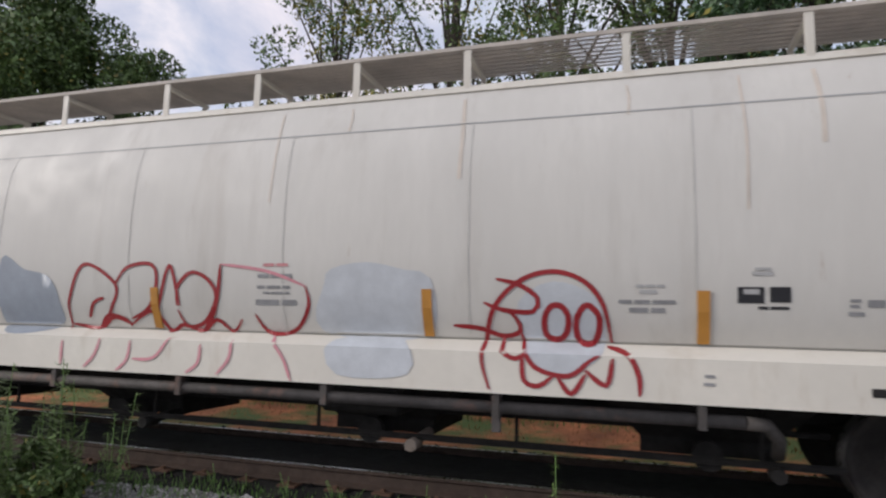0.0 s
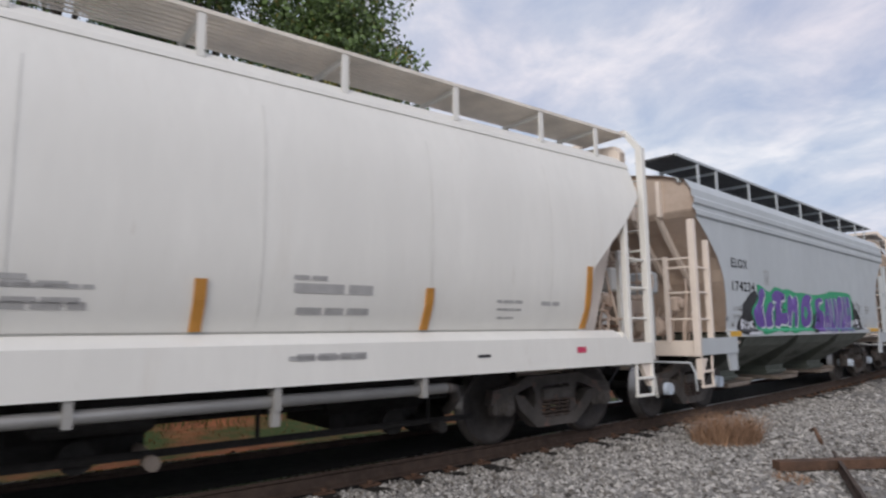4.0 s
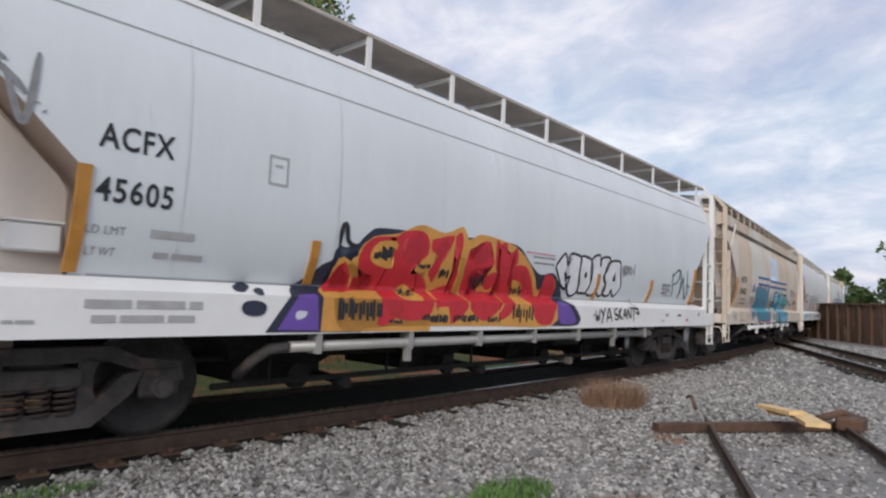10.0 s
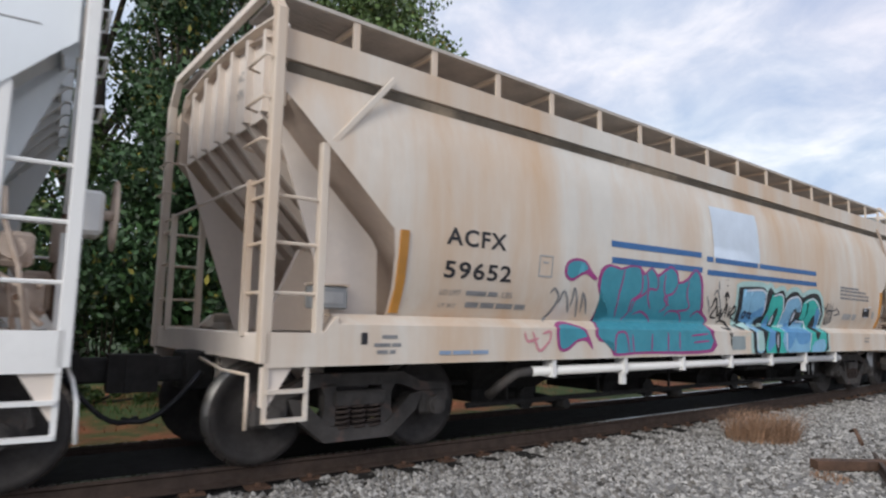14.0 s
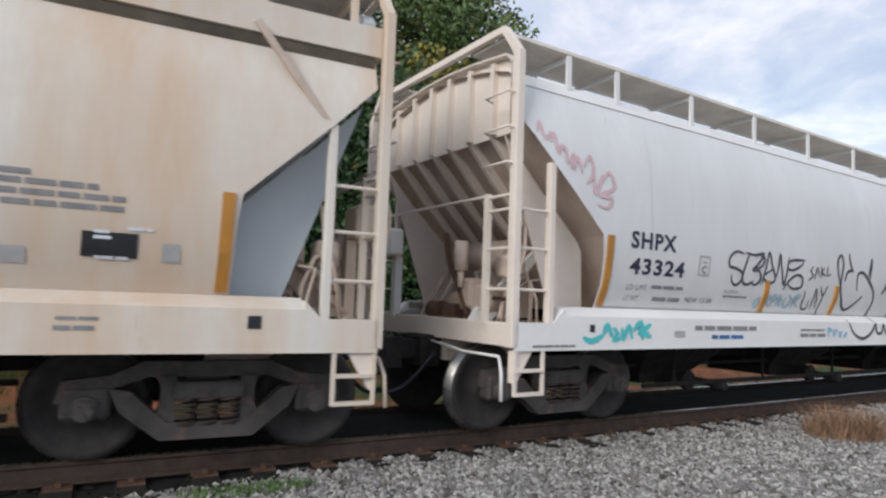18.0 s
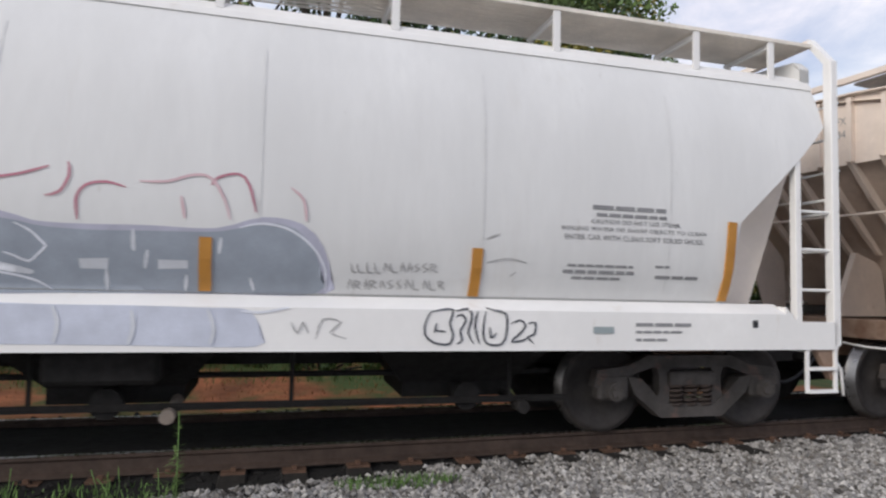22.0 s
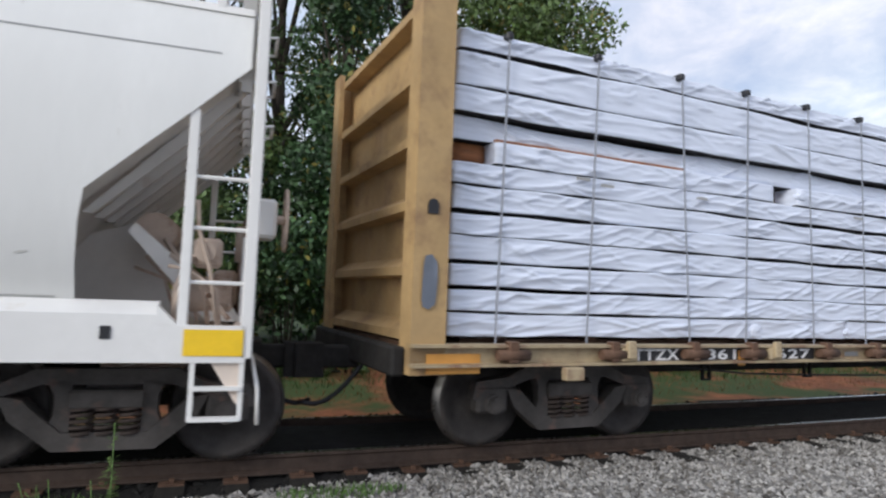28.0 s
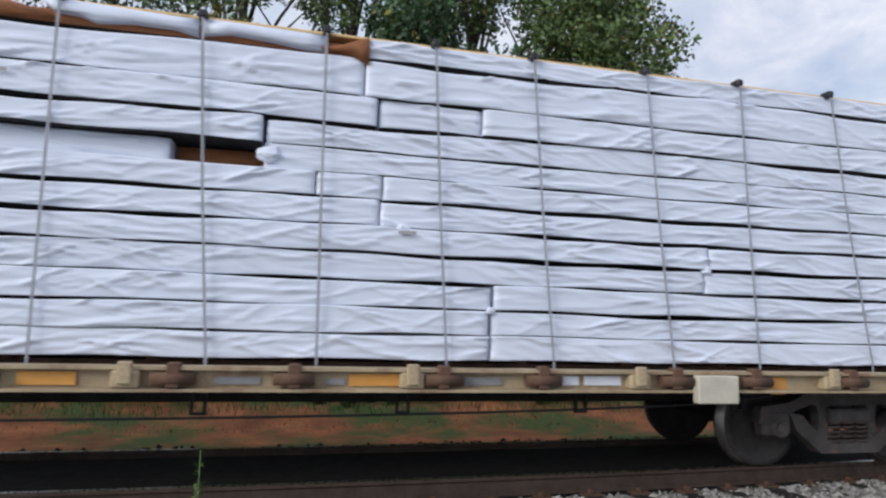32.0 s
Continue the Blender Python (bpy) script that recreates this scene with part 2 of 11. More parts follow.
STREAK = (1.6, 1.6, 0.16)
M = {
    "white_a": mat("white_paint_dirty", (0.60, 0.58, 0.54), 0.62, var=0.05, scale=0.9, stretch=(1.4, 1.4, 0.3), second=(0.44, 0.41, 0.37), amount=0.55, edge=0.3, sscale=1.3, sstretch=STREAK, spots=(0.36, 0.27, 0.20)),
    "white_b": mat("white_paint_cream", (0.76, 0.75, 0.71), 0.48, var=0.04, scale=0.8, stretch=(1.4, 1.4, 0.3), second=(0.64, 0.60, 0.54), amount=0.6, edge=0.3, sscale=1.3, sstretch=STREAK, spots=(0.52, 0.47, 0.40)),
    "white_c": mat("grey_white_paint", (0.495, 0.53, 0.555), 0.45, var=0.04, scale=0.7, stretch=(1.4, 1.4, 0.3), second=(0.44, 0.465, 0.48), amount=0.6, edge=0.3, sscale=1.1, sstretch=STREAK, spots=(0.40, 0.42, 0.43)),
    "white_d": mat("white_paint_cool", (0.68, 0.71, 0.73), 0.45, var=0.04, scale=0.8, stretch=(1.4, 1.4, 0.3), second=(0.55, 0.56, 0.56), amount=0.6, edge=0.3, sscale=1.2, sstretch=STREAK, spots=(0.46, 0.46, 0.45)),
    "tan": mat("rust_stained_cream_paint", (0.70, 0.665, 0.605), 0.6, var=0.06, scale=0.7, second=(0.58, 0.41, 0.27), amount=0.38, edge=0.30, sscale=0.8, sstretch=(1.1, 1.1, 0.17), bump=0.06, bscale=9, spots=(0.52, 0.28, 0.13)),
    "white_f": mat("white_paint_grimy", (0.70, 0.70, 0.69), 0.5, var=0.05, scale=0.9, stretch=(1.4, 1.4, 0.3), second=(0.56, 0.54, 0.51), amount=0.6, edge=0.3, sscale=1.2, sstretch=STREAK, spots=(0.42, 0.39, 0.35)),
    "white_g": mat("white_paint_chalky", (0.74, 0.74, 0.72), 0.5, var=0.04, scale=0.9, stretch=(1.4, 1.4, 0.3), second=(0.60, 0.58, 0.54), amount=0.62, edge=0.25, sscale=1.2, sstretch=STREAK, spots=(0.44, 0.40, 0.35)),
    "peach": mat("road_dust_on_cream_paint", (0.78, 0.69, 0.61), 0.7, var=0.06, scale=1.4, second=(0.50, 0.36, 0.26), amount=0.68, edge=0.2, sscale=3),
    # brown dust, toned down further for the shade on the slope
    "slope_dust_shade": mat("dust_and_shade_on_slope_sheet", (0.56, 0.46, 0.385), 0.85, var=0.1, scale=1.2, second=(0.36, 0.27, 0.21), amount=0.5, edge=0.3, sscale=1.6),
    "grey_box": mat("dull_grey_box_paint", (0.30, 0.31, 0.31), 0.6, var=0.12, scale=4),
    "sill_w": mat("sill_white_paint", (0.80, 0.79, 0.77), 0.45, var=0.04, scale=1.0, second=(0.60, 0.54, 0.46), amount=0.64, edge=0.2, sscale=2, sstretch=(1.5, 1.5, 0.4), spots=(0.50, 0.42, 0.34)),
    "sill_a": mat("cream_dusty_sill_paint", (0.66, 0.625, 0.555), 0.55, var=0.05, scale=1.0, second=(0.50, 0.44, 0.36), amount=0.56, edge=0.25, sscale=1.6, sstretch=(1.5, 1.5, 0.4), spots=(0.40, 0.32, 0.25)),
    "rusty_end": mat("rusty_dust_on_cream_paint", (0.78, 0.67, 0.58), 0.75, var=0.08, scale=1.4, second=(0.46, 0.32, 0.23), amount=0.62, edge=0.22, sscale=2.4),
    "galv": mat("galvanised_grating", (0.82, 0.76, 0.68), 0.7, 0.0, var=0.12, scale=2),
    "dark_grate": mat("dark_grating", (0.10, 0.10, 0.10), 0.6, 0.3, var=0.15, scale=2),
    "tan_grate": mat("dusty_tan_grating", (0.52, 0.47, 0.42), 0.75, 0.0, var=0.15, scale=2),
    "orange": mat("faded_orange_reflector", (0.50, 0.23, 0.04), 0.5, var=0.12, scale=5),
    "yellow": mat("yellow_reflector", (0.92, 0.60, 0.02), 0.4, var=0.06, scale=5),
    # grime of the underframe; also stands in for shade between the lumber packs
    "under": mat("underframe_grime_gap_shade", (0.018, 0.016, 0.015), 0.85, var=0.25, scale=3, bump=0.3, bscale=25),
    "deck_rust": mat("rusted_dusty_deck", (0.30, 0.205, 0.15), 0.85, var=0.15, scale=2, second=(0.17, 0.095, 0.06), amount=0.46, edge=0.2, sscale=3, bump=0.2, bscale=30),
    "spring_rust": mat("dusty_red_brown_spring_steel", (0.085, 0.062, 0.053), 0.8, var=0.25, scale=4, second=(0.07, 0.05, 0.045), amount=0.5, edge=0.2, sscale=5),
    "truck": mat("dusty_cast_steel", (0.085, 0.076, 0.071), 0.8, var=0.25, scale=3, second=(0.165, 0.10, 0.078), amount=0.55, edge=0.2, sscale=4, bump=0.25, bscale=30),
    "wheel": mat("wheel_steel", (0.06, 0.053, 0.05), 0.75, 0.3, var=0.2, scale=5, second=(0.10, 0.075, 0.06), amount=0.58, edge=0.2, sscale=6),
    "tread": mat("bright_wheel_tread", (0.30, 0.29, 0.28), 0.35, 0.9, var=0.1, scale=6),
    "rust": mat("rusted_steel", (0.15, 0.085, 0.055), 0.85, 0.2, var=0.25, scale=4, second=(0.07, 0.045, 0.035), amount=0.5, edge=0.2, sscale=3, bump=0.4, bscale=40),
    "hopper": mat("primer_grey_hopper", (0.165, 0.185, 0.16), 0.6, var=0.15, scale=2, second=(0.06, 0.06, 0.055), amount=0.55, edge=0.25, sscale=2),
    "pipe": mat("pipe_paint", (0.40, 0.39, 0.37), 0.4, 0.3, var=0.1, scale=3),
    "gear": mat("dusty_brake_gear", (0.30, 0.25, 0.21), 0.8, var=0.2, scale=4, second=(0.14, 0.10, 0.08), amount=0.55, edge=0.2, sscale=5),
    "dust_gear": mat("clay_dust_on_brake_gear", (0.58, 0.47, 0.39), 0.85, var=0.12, scale=4, second=(0.27, 0.145, 0.09), amount=0.54, edge=0.2, sscale=3.5, bump=0.2, bscale=30),
    "grime": mat("grime_under_eave", (0.15, 0.125, 0.095), 0.9, var=0.3, scale=1.2, second=(0.44, 0.35, 0.25), amount=0.5, edge=0.2, sscale=0.8),
    "grimy_end": mat("brown_grime_on_white_paint", (0.70, 0.69, 0.67), 0.7, var=0.06, scale=1.2, second=(0.42, 0.33, 0.27), amount=0.62, edge=0.2, sscale=1.6, sstretch=(1.3, 1.3, 0.5)),
    "rail": mat("rail_rust", (0.088, 0.060, 0.047), 0.8, 0.3, var=0.2, scale=6, bump=0.2, bscale=50),
    "railtop": mat("polished_rail_head", (0.50, 0.48, 0.46), 0.28, 0.95, var=0.1, scale=8),
    "tie": mat("weathered_timber", (0.021, 0.018, 0.015), 0.9, var=0.25, scale=2, stretch=(8, 1, 8), second=(0.045, 0.036, 0.030), amount=0.58, edge=0.15, sscale=4, sstretch=(8, 1, 8), bump=0.5, bscale=30, objvar=0.25),
    "gravel": mat("crushed_limestone", (0.37, 0.355, 0.335), 0.9, var=0.25, scale=12, island=0.52, bump=0.3, bscale=60),
    "gravel_dirty": mat("grimy_stone", (0.15, 0.137, 0.122), 0.9, var=0.25, scale=12, island=0.5, bump=0.3, bscale=60),
    "ground": mat("gravel_and_dust_ground", (0.275, 0.26, 0.245), 0.95, var=0.18, scale=1.1, second=(0.17, 0.15, 0.125), amount=0.56, edge=0.2, sscale=0.9, bump=0.8, bscale=22),
    # near black: the shade under the train is put into this colour
    "ballast_dark": mat("shade_black_ballast", (0.008, 0.007, 0.0065), 0.95, var=0.25, scale=3, bump=0.9, bscale=25),
    "bank": mat("orange_clay_bank", (0.56, 0.20, 0.08), 0.95, var=0.3, scale=1.6, second=(0.10, 0.135, 0.035), amount=0.445, edge=0.12, sscale=0.5, bump=0.6, bscale=10),
    "meadow": mat("meadow_soil", (0.09, 0.14, 0.035), 0.95, var=0.25, scale=0.7, second=(0.16, 0.15, 0.06), amount=0.55, edge=0.2, sscale=0.5, bump=0.5, bscale=8),
    "grass": mat("grass_blades", (0.12, 0.22, 0.05), 0.7, var=0.2, scale=1.5, island=0.4),
    "drygrass": mat("dry_grass_blades", (0.38, 0.23, 0.14), 0.8, var=0.2, scale=1.5, island=0.35),
    "clay_grass": mat("dead_grass_on_clay", (0.46, 0.20, 0.085), 0.85, var=0.2, scale=1.5, island=0.4),
    "bark": mat("tree_bark", (0.075, 0.06, 0.048), 0.95, var=0.25, scale=4, stretch=(1, 1, 0.2), bump=0.7, bscale=18),
    "leaf": mat("green_leaves", (0.115, 0.18, 0.052), 0.6, var=0.25, scale=0.6, island=0.55),
    # darker copy of the green leaves, with the growth's shade in its colour
    "leaf_dark": mat("shade_dark_leaves", (0.05, 0.105, 0.036), 0.55, var=0.25, scale=0.6, island=0.55),
    "leaf_y": mat("yellowing_leaves", (0.26, 0.23, 0.045), 0.6, var=0.25, scale=0.6, island=0.5),
    "wall": mat("rusted_sheet_piling", (0.19, 0.11, 0.072), 0.85, 0.1, var=0.3, scale=1.2, stretch=(1, 1, 0.25), second=(0.40, 0.30, 0.22), amount=0.58, edge=0.1, sscale=0.8, sstretch=(1, 1, 0.4), bump=0.4, bscale=20),
    "wrap": mat("white_lumber_wrap", (0.74, 0.79, 0.91), 0.42, var=0.03, scale=1.5, second=(0.66, 0.70, 0.82), amount=0.6, edge=0.2, sscale=3, sstretch=(0.6, 1, 2), ridged=True, bump=0.6, bscale=4.0, bstretch=(0.5, 1, 3.0), bturn=0.22, bdist=0.04, shift=37.0, bdetail=4.0),
    "wood": mat("sawn_lumber_ends", (0.33, 0.13, 0.05), 0.8, var=0.2, scale=5, stretch=(1, 1, 4)),
    "flatcar": mat("worn_yellow_flatcar_paint", (0.47, 0.37, 0.23), 0.6, var=0.18, scale=2, second=(0.24, 0.14, 0.09), amount=0.49, edge=0.16, sscale=3),
    "bulk": mat("bulkhead_tan_paint", (0.50, 0.335, 0.155), 0.65, var=0.12, scale=1.5, second=(0.24, 0.14, 0.075), amount=0.52, edge=0.25, sscale=2.4),
    "black": mat("black_paint", (0.02, 0.02, 0.024), 0.5, var=0.1, scale=6),
    "ink": mat("faded_stencil_ink", (0.26, 0.26, 0.265), 0.6, var=0.15, scale=8),
    "faint": mat("faint_stencil_ink", (0.42, 0.415, 0.41), 0.6, var=0.1, scale=8),
    "pale": mat("pale_paint_patch", (0.62, 0.70, 0.80), 0.5, var=0.05, scale=3),
    "blue": mat("blue_stripe_paint", (0.035, 0.14, 0.36), 0.45, var=0.1, scale=5),
    "strap": mat("grey_tie_down_strap", (0.34, 0.355, 0.40), 0.6, var=0.1, scale=4),
    "brick": mat("red_brick_house", (0.30, 0.10, 0.07), 0.9, var=0.15, scale=3),
    "glass": mat("dark_window_glass", (0.03, 0.035, 0.04), 0.1, var=0.05, scale=2),
    "plank": mat("yellow_painted_board", (0.80, 0.56, 0.27), 0.7, var=0.12, scale=2, stretch=(1, 6, 1), second=(0.40, 0.26, 0.11), amount=0.6, edge=0.15, sscale=5),
}


def paint(name, color, rough=0.5):
    if name not in M:
        M[name] = mat("spray_paint_" + name, color, rough, var=0.08, scale=5)
    return M[name]


# ---------------------------------------------------------------- mesh tools
def box(bm, x0, x1, y0, y1, z0, z1, bevel=0.0):
    v = [bm.verts.new((x, y, z)) for x in (x0, x1) for y in (y0, y1) for z in (z0, z1)]
    f = [bm.faces.new([v[i] for i in q]) for q in ((0, 1, 3, 2), (4, 6, 7, 5), (0, 4, 5, 1), (2, 3, 7, 6), (0, 2, 6, 4), (1, 5, 7, 3))]
    if bevel:
        bmesh.ops.bevel(bm, geom=list({e for q in f for e in q.edges}), offset=bevel, segments=1, affect="EDGES")
    return v


def tube(bm, a, b, r, n=8, r2=None):
    a, b = Vector(a), Vector(b)
    d = (b - a).normalized()
    u = d.orthogonal().normalized()
    w = d.cross(u)
    r2 = r if r2 is None else r2
    ring = [[bm.verts.new(p + (u * math.cos(2 * math.pi * i / n) + w * math.sin(2 * math.pi * i / n)) * q) for i in range(n)] for p, q in ((a, r), (b, r2))]
    for i in range(n):
        bm.faces.new((ring[0][i], ring[0][(i + 1) % n], ring[1][(i + 1) % n], ring[1][i])).smooth = n > 6
    bm.faces.new(ring[0][::-1])
    bm.faces.new(ring[1])


def pipe_run(bm, pts, r, n=8):
    """A round bar swept along a line of points, in one piece."""
    pts = [Vector(p) for p in pts]
    m = len(pts)
    u = None
    prev = None
    for i, p in enumerate(pts):
        d = (pts[min(i + 1, m - 1)] - pts[max(i - 1, 0)]).normalized()
        u = d.orthogonal().normalized() if u is None else (u - d * u.dot(d)).normalized()
        w = d.cross(u)
        ring = [bm.verts.new(p + (u * math.cos(2 * math.pi * k / n) + w * math.sin(2 * math.pi * k / n)) * r) for k in range(n)]
        if prev:
            for k in range(n):
                bm.faces.new((prev[k], prev[(k + 1) % n], ring[(k + 1) % n], ring[k])).smooth = True
        else:
            bm.faces.new(ring[::-1])
        prev = ring
    bm.faces.new(prev)


def prism(bm, poly, y0, y1):
    """An outline in x, z, drawn out from y0 to y1."""
    a = [bm.verts.new((x, y0, z)) for x, z in poly]
    b = [bm.verts.new((x, y1, z)) for x, z in poly]
    n = len(poly)
    bm.faces.new(a)
    bm.faces.new(b[::-1])
    for i in range(n):
        bm.faces.new((a[i], b[i], b[(i + 1) % n], a[(i + 1) % n]))


def slab(bm, poly, x0, x1):
    """An outline in y, z, drawn out from x0 to x1."""
    a = [bm.verts.new((x0, y, z)) for y, z in poly]
    b = [bm.verts.new((x1, y, z)) for y, z in poly]
    n = len(poly)
    bm.faces.new(a)
    bm.faces.new(b[::-1])
    for i in range(n):
        bm.faces.new((a[i], b[i], b[(i + 1) % n], a[(i + 1) % n]))


def finish(bm, name, material):
    bmesh.ops.recalc_face_normals(bm, faces=bm.faces)
    me = bpy.data.meshes.new(name)
    bm.to_mesh(me)
    bm.free()
    me.materials.append(material)
    return me


def part(name, bm, material, parent, label=""):
    me = bm if isinstance(bm, bpy.types.Mesh) else finish(bm, name, material)
    ob = new(name, me)
    ob.parent = parent
    return tagged(ob, label)


def thing(name, label, category, group="", kind="", at=None):
    ob = new(name)
    ob.empty_display_size = 0.2
    if at is not None:
        ob.matrix_basis = at
    return tagged(ob, label, category, group, kind)


def solid(name, bm, material, label, category="", group="", kind=""):
    return tagged(new(name, finish(bm, name, material)), label, category, group, kind)


# ---------------------------------------------------------------- the track's line
RAIL = 0.20            # top of the rails above the yard's ground
US = np.arange(-70, 260, 0.25)
KS = np.interp(US, [k for k, _ in BEND], [v for _, v in BEND])
I0 = int(70 / 0.25)
TH = np.concatenate([[0], np.cumsum((KS[1:] + KS[:-1]) / 2 * 0.25)])
TH -= TH[I0]
CX = np.concatenate([[0], np.cumsum(np.cos((TH[1:] + TH[:-1]) / 2) * 0.25)])
CY = np.concatenate([[0], np.cumsum(np.sin((TH[1:] + TH[:-1]) / 2) * 0.25)])
CX -= CX[I0]
CY -= CY[I0]
TRACK_Y = 7.85


def on_track(u, lat=0.0):
    a = float(np.interp(u, US, TH))
    return float(np.interp(u, US, CX)) - math.sin(a) * lat, TRACK_Y + float(np.interp(u, US, CY)) + math.cos(a) * lat, a


def rolled(t):
    """Smooth run through the table of the train's progress."""
    ts = [a for a, _ in ROLLED]
    ss = [b for _, b in ROLLED]
    sl = np.gradient(np.array(ss), np.array(ts))
    i = min(max(int(np.searchsorted(ts, t)) - 1, 0), len(ts) - 2)
    h = ts[i + 1] - ts[i]
    x = (t - ts[i]) / h
    return float((1 + 2 * x) * (1 - x) ** 2 * ss[i] + x * (1 - x) ** 2 * h * sl[i] + x * x * (3 - 2 * x) * ss[i + 1] + x * x * (x - 1) * h * sl[i + 1])


# ---------------------------------------------------------------- ground and tracks
def ground_z(x, y):
    """Yard level, with the bank behind the track."""
    c = float(np.interp(x, CX, CY)) + TRACK_Y
    d = y - c
    z = 0.0
    if -2.6 < d < 2.4:
        z = 0.0
    if d >= 2.4:
        z = min(0.35, (d - 2.4) * 0.12) - 0.02
    if d < -2.4:
        z = -0.05 * min(1, (-2.4 - d) / 1.5)
    return z + 0.02 * noise.noise((x * 0.9, y * 0.9, 0))


def build_ground():
    xs = np.concatenate([np.linspace(-400, -40, 10), np.linspace(-36, 60, 121), np.linspace(66, 700, 14)])
    ys = np.concatenate([np.linspace(-250, -20, 6), np.linspace(-16, 30, 93), np.linspace(34, 500, 14)])
    bm = bmesh.new()
    g = [[bm.verts.new((x, y, ground_z(x, y))) for y in ys] for x in xs]
    faces = {"ground": [], "bank": [], "meadow": [], "ballast_dark": []}
    order = ["ground", "ballast_dark", "bank", "meadow"]
    for i in range(len(xs) - 1):
        for j in range(len(ys) - 1):
            f = bm.faces.new((g[i][j], g[i + 1][j], g[i + 1][j + 1], g[i][j + 1]))
            mx, my = (xs[i] + xs[i + 1]) / 2, (ys[j] + ys[j + 1]) / 2
            d = my - float(np.interp(mx, CX, CY)) - TRACK_Y
            # the ballast strip carries the train's shade as near-black ground
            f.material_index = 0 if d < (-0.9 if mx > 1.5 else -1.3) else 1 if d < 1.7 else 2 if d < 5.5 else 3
            f.smooth = True
    me = finish(bm, "ground", M[order[0]])
    for k in order[1:]:
        me.materials.append(M[k])
    tagged(new("ground", me), "grey crushed stone yard with a clay bank and meadow behind", "ground", kind="structure")


RAIL_PROFILE = [(-0.07, -0.17), (0.07, -0.17), (0.07, -0.155), (0.012, -0.13), (0.012, -0.045), (0.036, -0.03), (0.036, -0.004),
                (0.03, 0.0), (-0.03, 0.0), (-0.036, -0.004), (-0.036, -0.03), (-0.012, -0.045), (-0.012, -0.13), (-0.07, -0.155)]


def rail_mesh(bm, line, top, k=1.0):
    """A rail of the true section along a line of (x, y, heading)."""
    prev = None
    for x, y, a in line:
        ring = [bm.verts.new((x - math.sin(a) * l * k, y + math.cos(a) * l * k, top + h * k)) for l, h in RAIL_PROFILE]
        if prev:
            n = len(ring)
            for i in range(n):
                f = bm.faces.new((prev[i], prev[(i + 1) % n], ring[(i + 1) % n], ring[i]))
                f.material_index = 1 if i == 7 else 0
        prev = ring


def build_track(name, where, u0, u1, top, label, near=-20, far=45):
    track = thing(name, label, "railway track", kind="structure")
    for side, word in ((-1, "near"), (1, "far")):
        bm = bmesh.new()
        rail_mesh(bm, [where(u, side * 0.7535) for u in np.arange(u0, u1, 0.75)], top)
        me = finish(bm, "rail", M["rail"])
        me.materials.append(M["railtop"])
        part("rail", me, None, track, "rust-brown steel rail with a polished head")
    bm = bmesh.new()
    box(bm, -0.115, 0.115, -1.28, 1.28, -0.16, 0.0, 0.012)
    tie = finish(bm, "tie", M["tie"])
    bm = bmesh.new()
    for s in (-1, 1):
        box(bm, -0.10, 0.10, s * 0.7535 - 0.17, s * 0.7535 + 0.17, 0.0, 0.02)
        for d in (-0.11, 0.11):
            box(bm, -0.02, 0.02, s * 0.7535 + d - 0.02, s * 0.7535 + d + 0.02, 0.02, 0.05)
    plate = finish(bm, "tie_plate", M["rust"])
    rnd = random.Random(5)
    u = u0 + 0.3
    while u < u1:
        x, y, a = where(u, rnd.uniform(-0.05, 0.05))
        if near < u < far:
            t = part("tie", tie, None, track)
            t.matrix_basis = pose(x, y, top - 0.19 + rnd.uniform(-0.012, 0.008), 0, 0, math.degrees(a) + rnd.uniform(-1.5, 1.5))
            p = part("tie_plate", plate, None, t)
        u += 0.52
    return track


def second_line(u, lat=0.0):
    """The side track, which leaves the main one beyond the yard and runs past the camera's right."""
    a = math.atan2(7.0, 14.3)
    x0, y0 = 14.2 + 0.7535 * math.sin(a), 2.0 - 0.7535 * math.cos(a)
    return x0 + math.cos(a) * u - math.sin(a) * lat, y0 + math.sin(a) * u + math.cos(a) * lat, a


def ballast_bed(name, where, u0, u1, top, label):
    bm = bmesh.new()
    prev = None
    for k, u in enumerate(np.arange(u0, u1, 0.6)):
        cur = []
        for lat, h in ((-0.80, -0.19), (-0.79, -0.16), (-0.68, -0.075), (-0.3, -0.055), (0.3, -0.055), (0.66, -0.075), (0.84, -0.10), (1.1, -0.15), (1.75, -0.20)):
            x, y, a = where(u, lat)
            cur.append(bm.verts.new((x, y, top + h + 0.012 * noise.noise((u * 1.7, lat * 3, 0)))))
        if prev:
            for i in range(len(cur) - 1):
                bm.faces.new((prev[i], cur[i], cur[i + 1], prev[i + 1])).smooth = True
        prev = cur
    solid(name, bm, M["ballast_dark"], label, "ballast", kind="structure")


build_ground()
# raised bed, blackened to stand in for shade between the rails
ballast_bed("ballast_bed", on_track, -40, 100, RAIL, "ballast filled up between the rails, coloured black for the train's shade")
build_track("main_track", on_track, -40, 120, RAIL, "curving railway track with rust-brown rails on timber ties", -14, 40)
build_track("side_track", second_line, -18, 23, RAIL - 0.02, "straight rust-brown side track on timber ties", -18, 23)


# ---------------------------------------------------------------- freight cars
TRUCK = {}


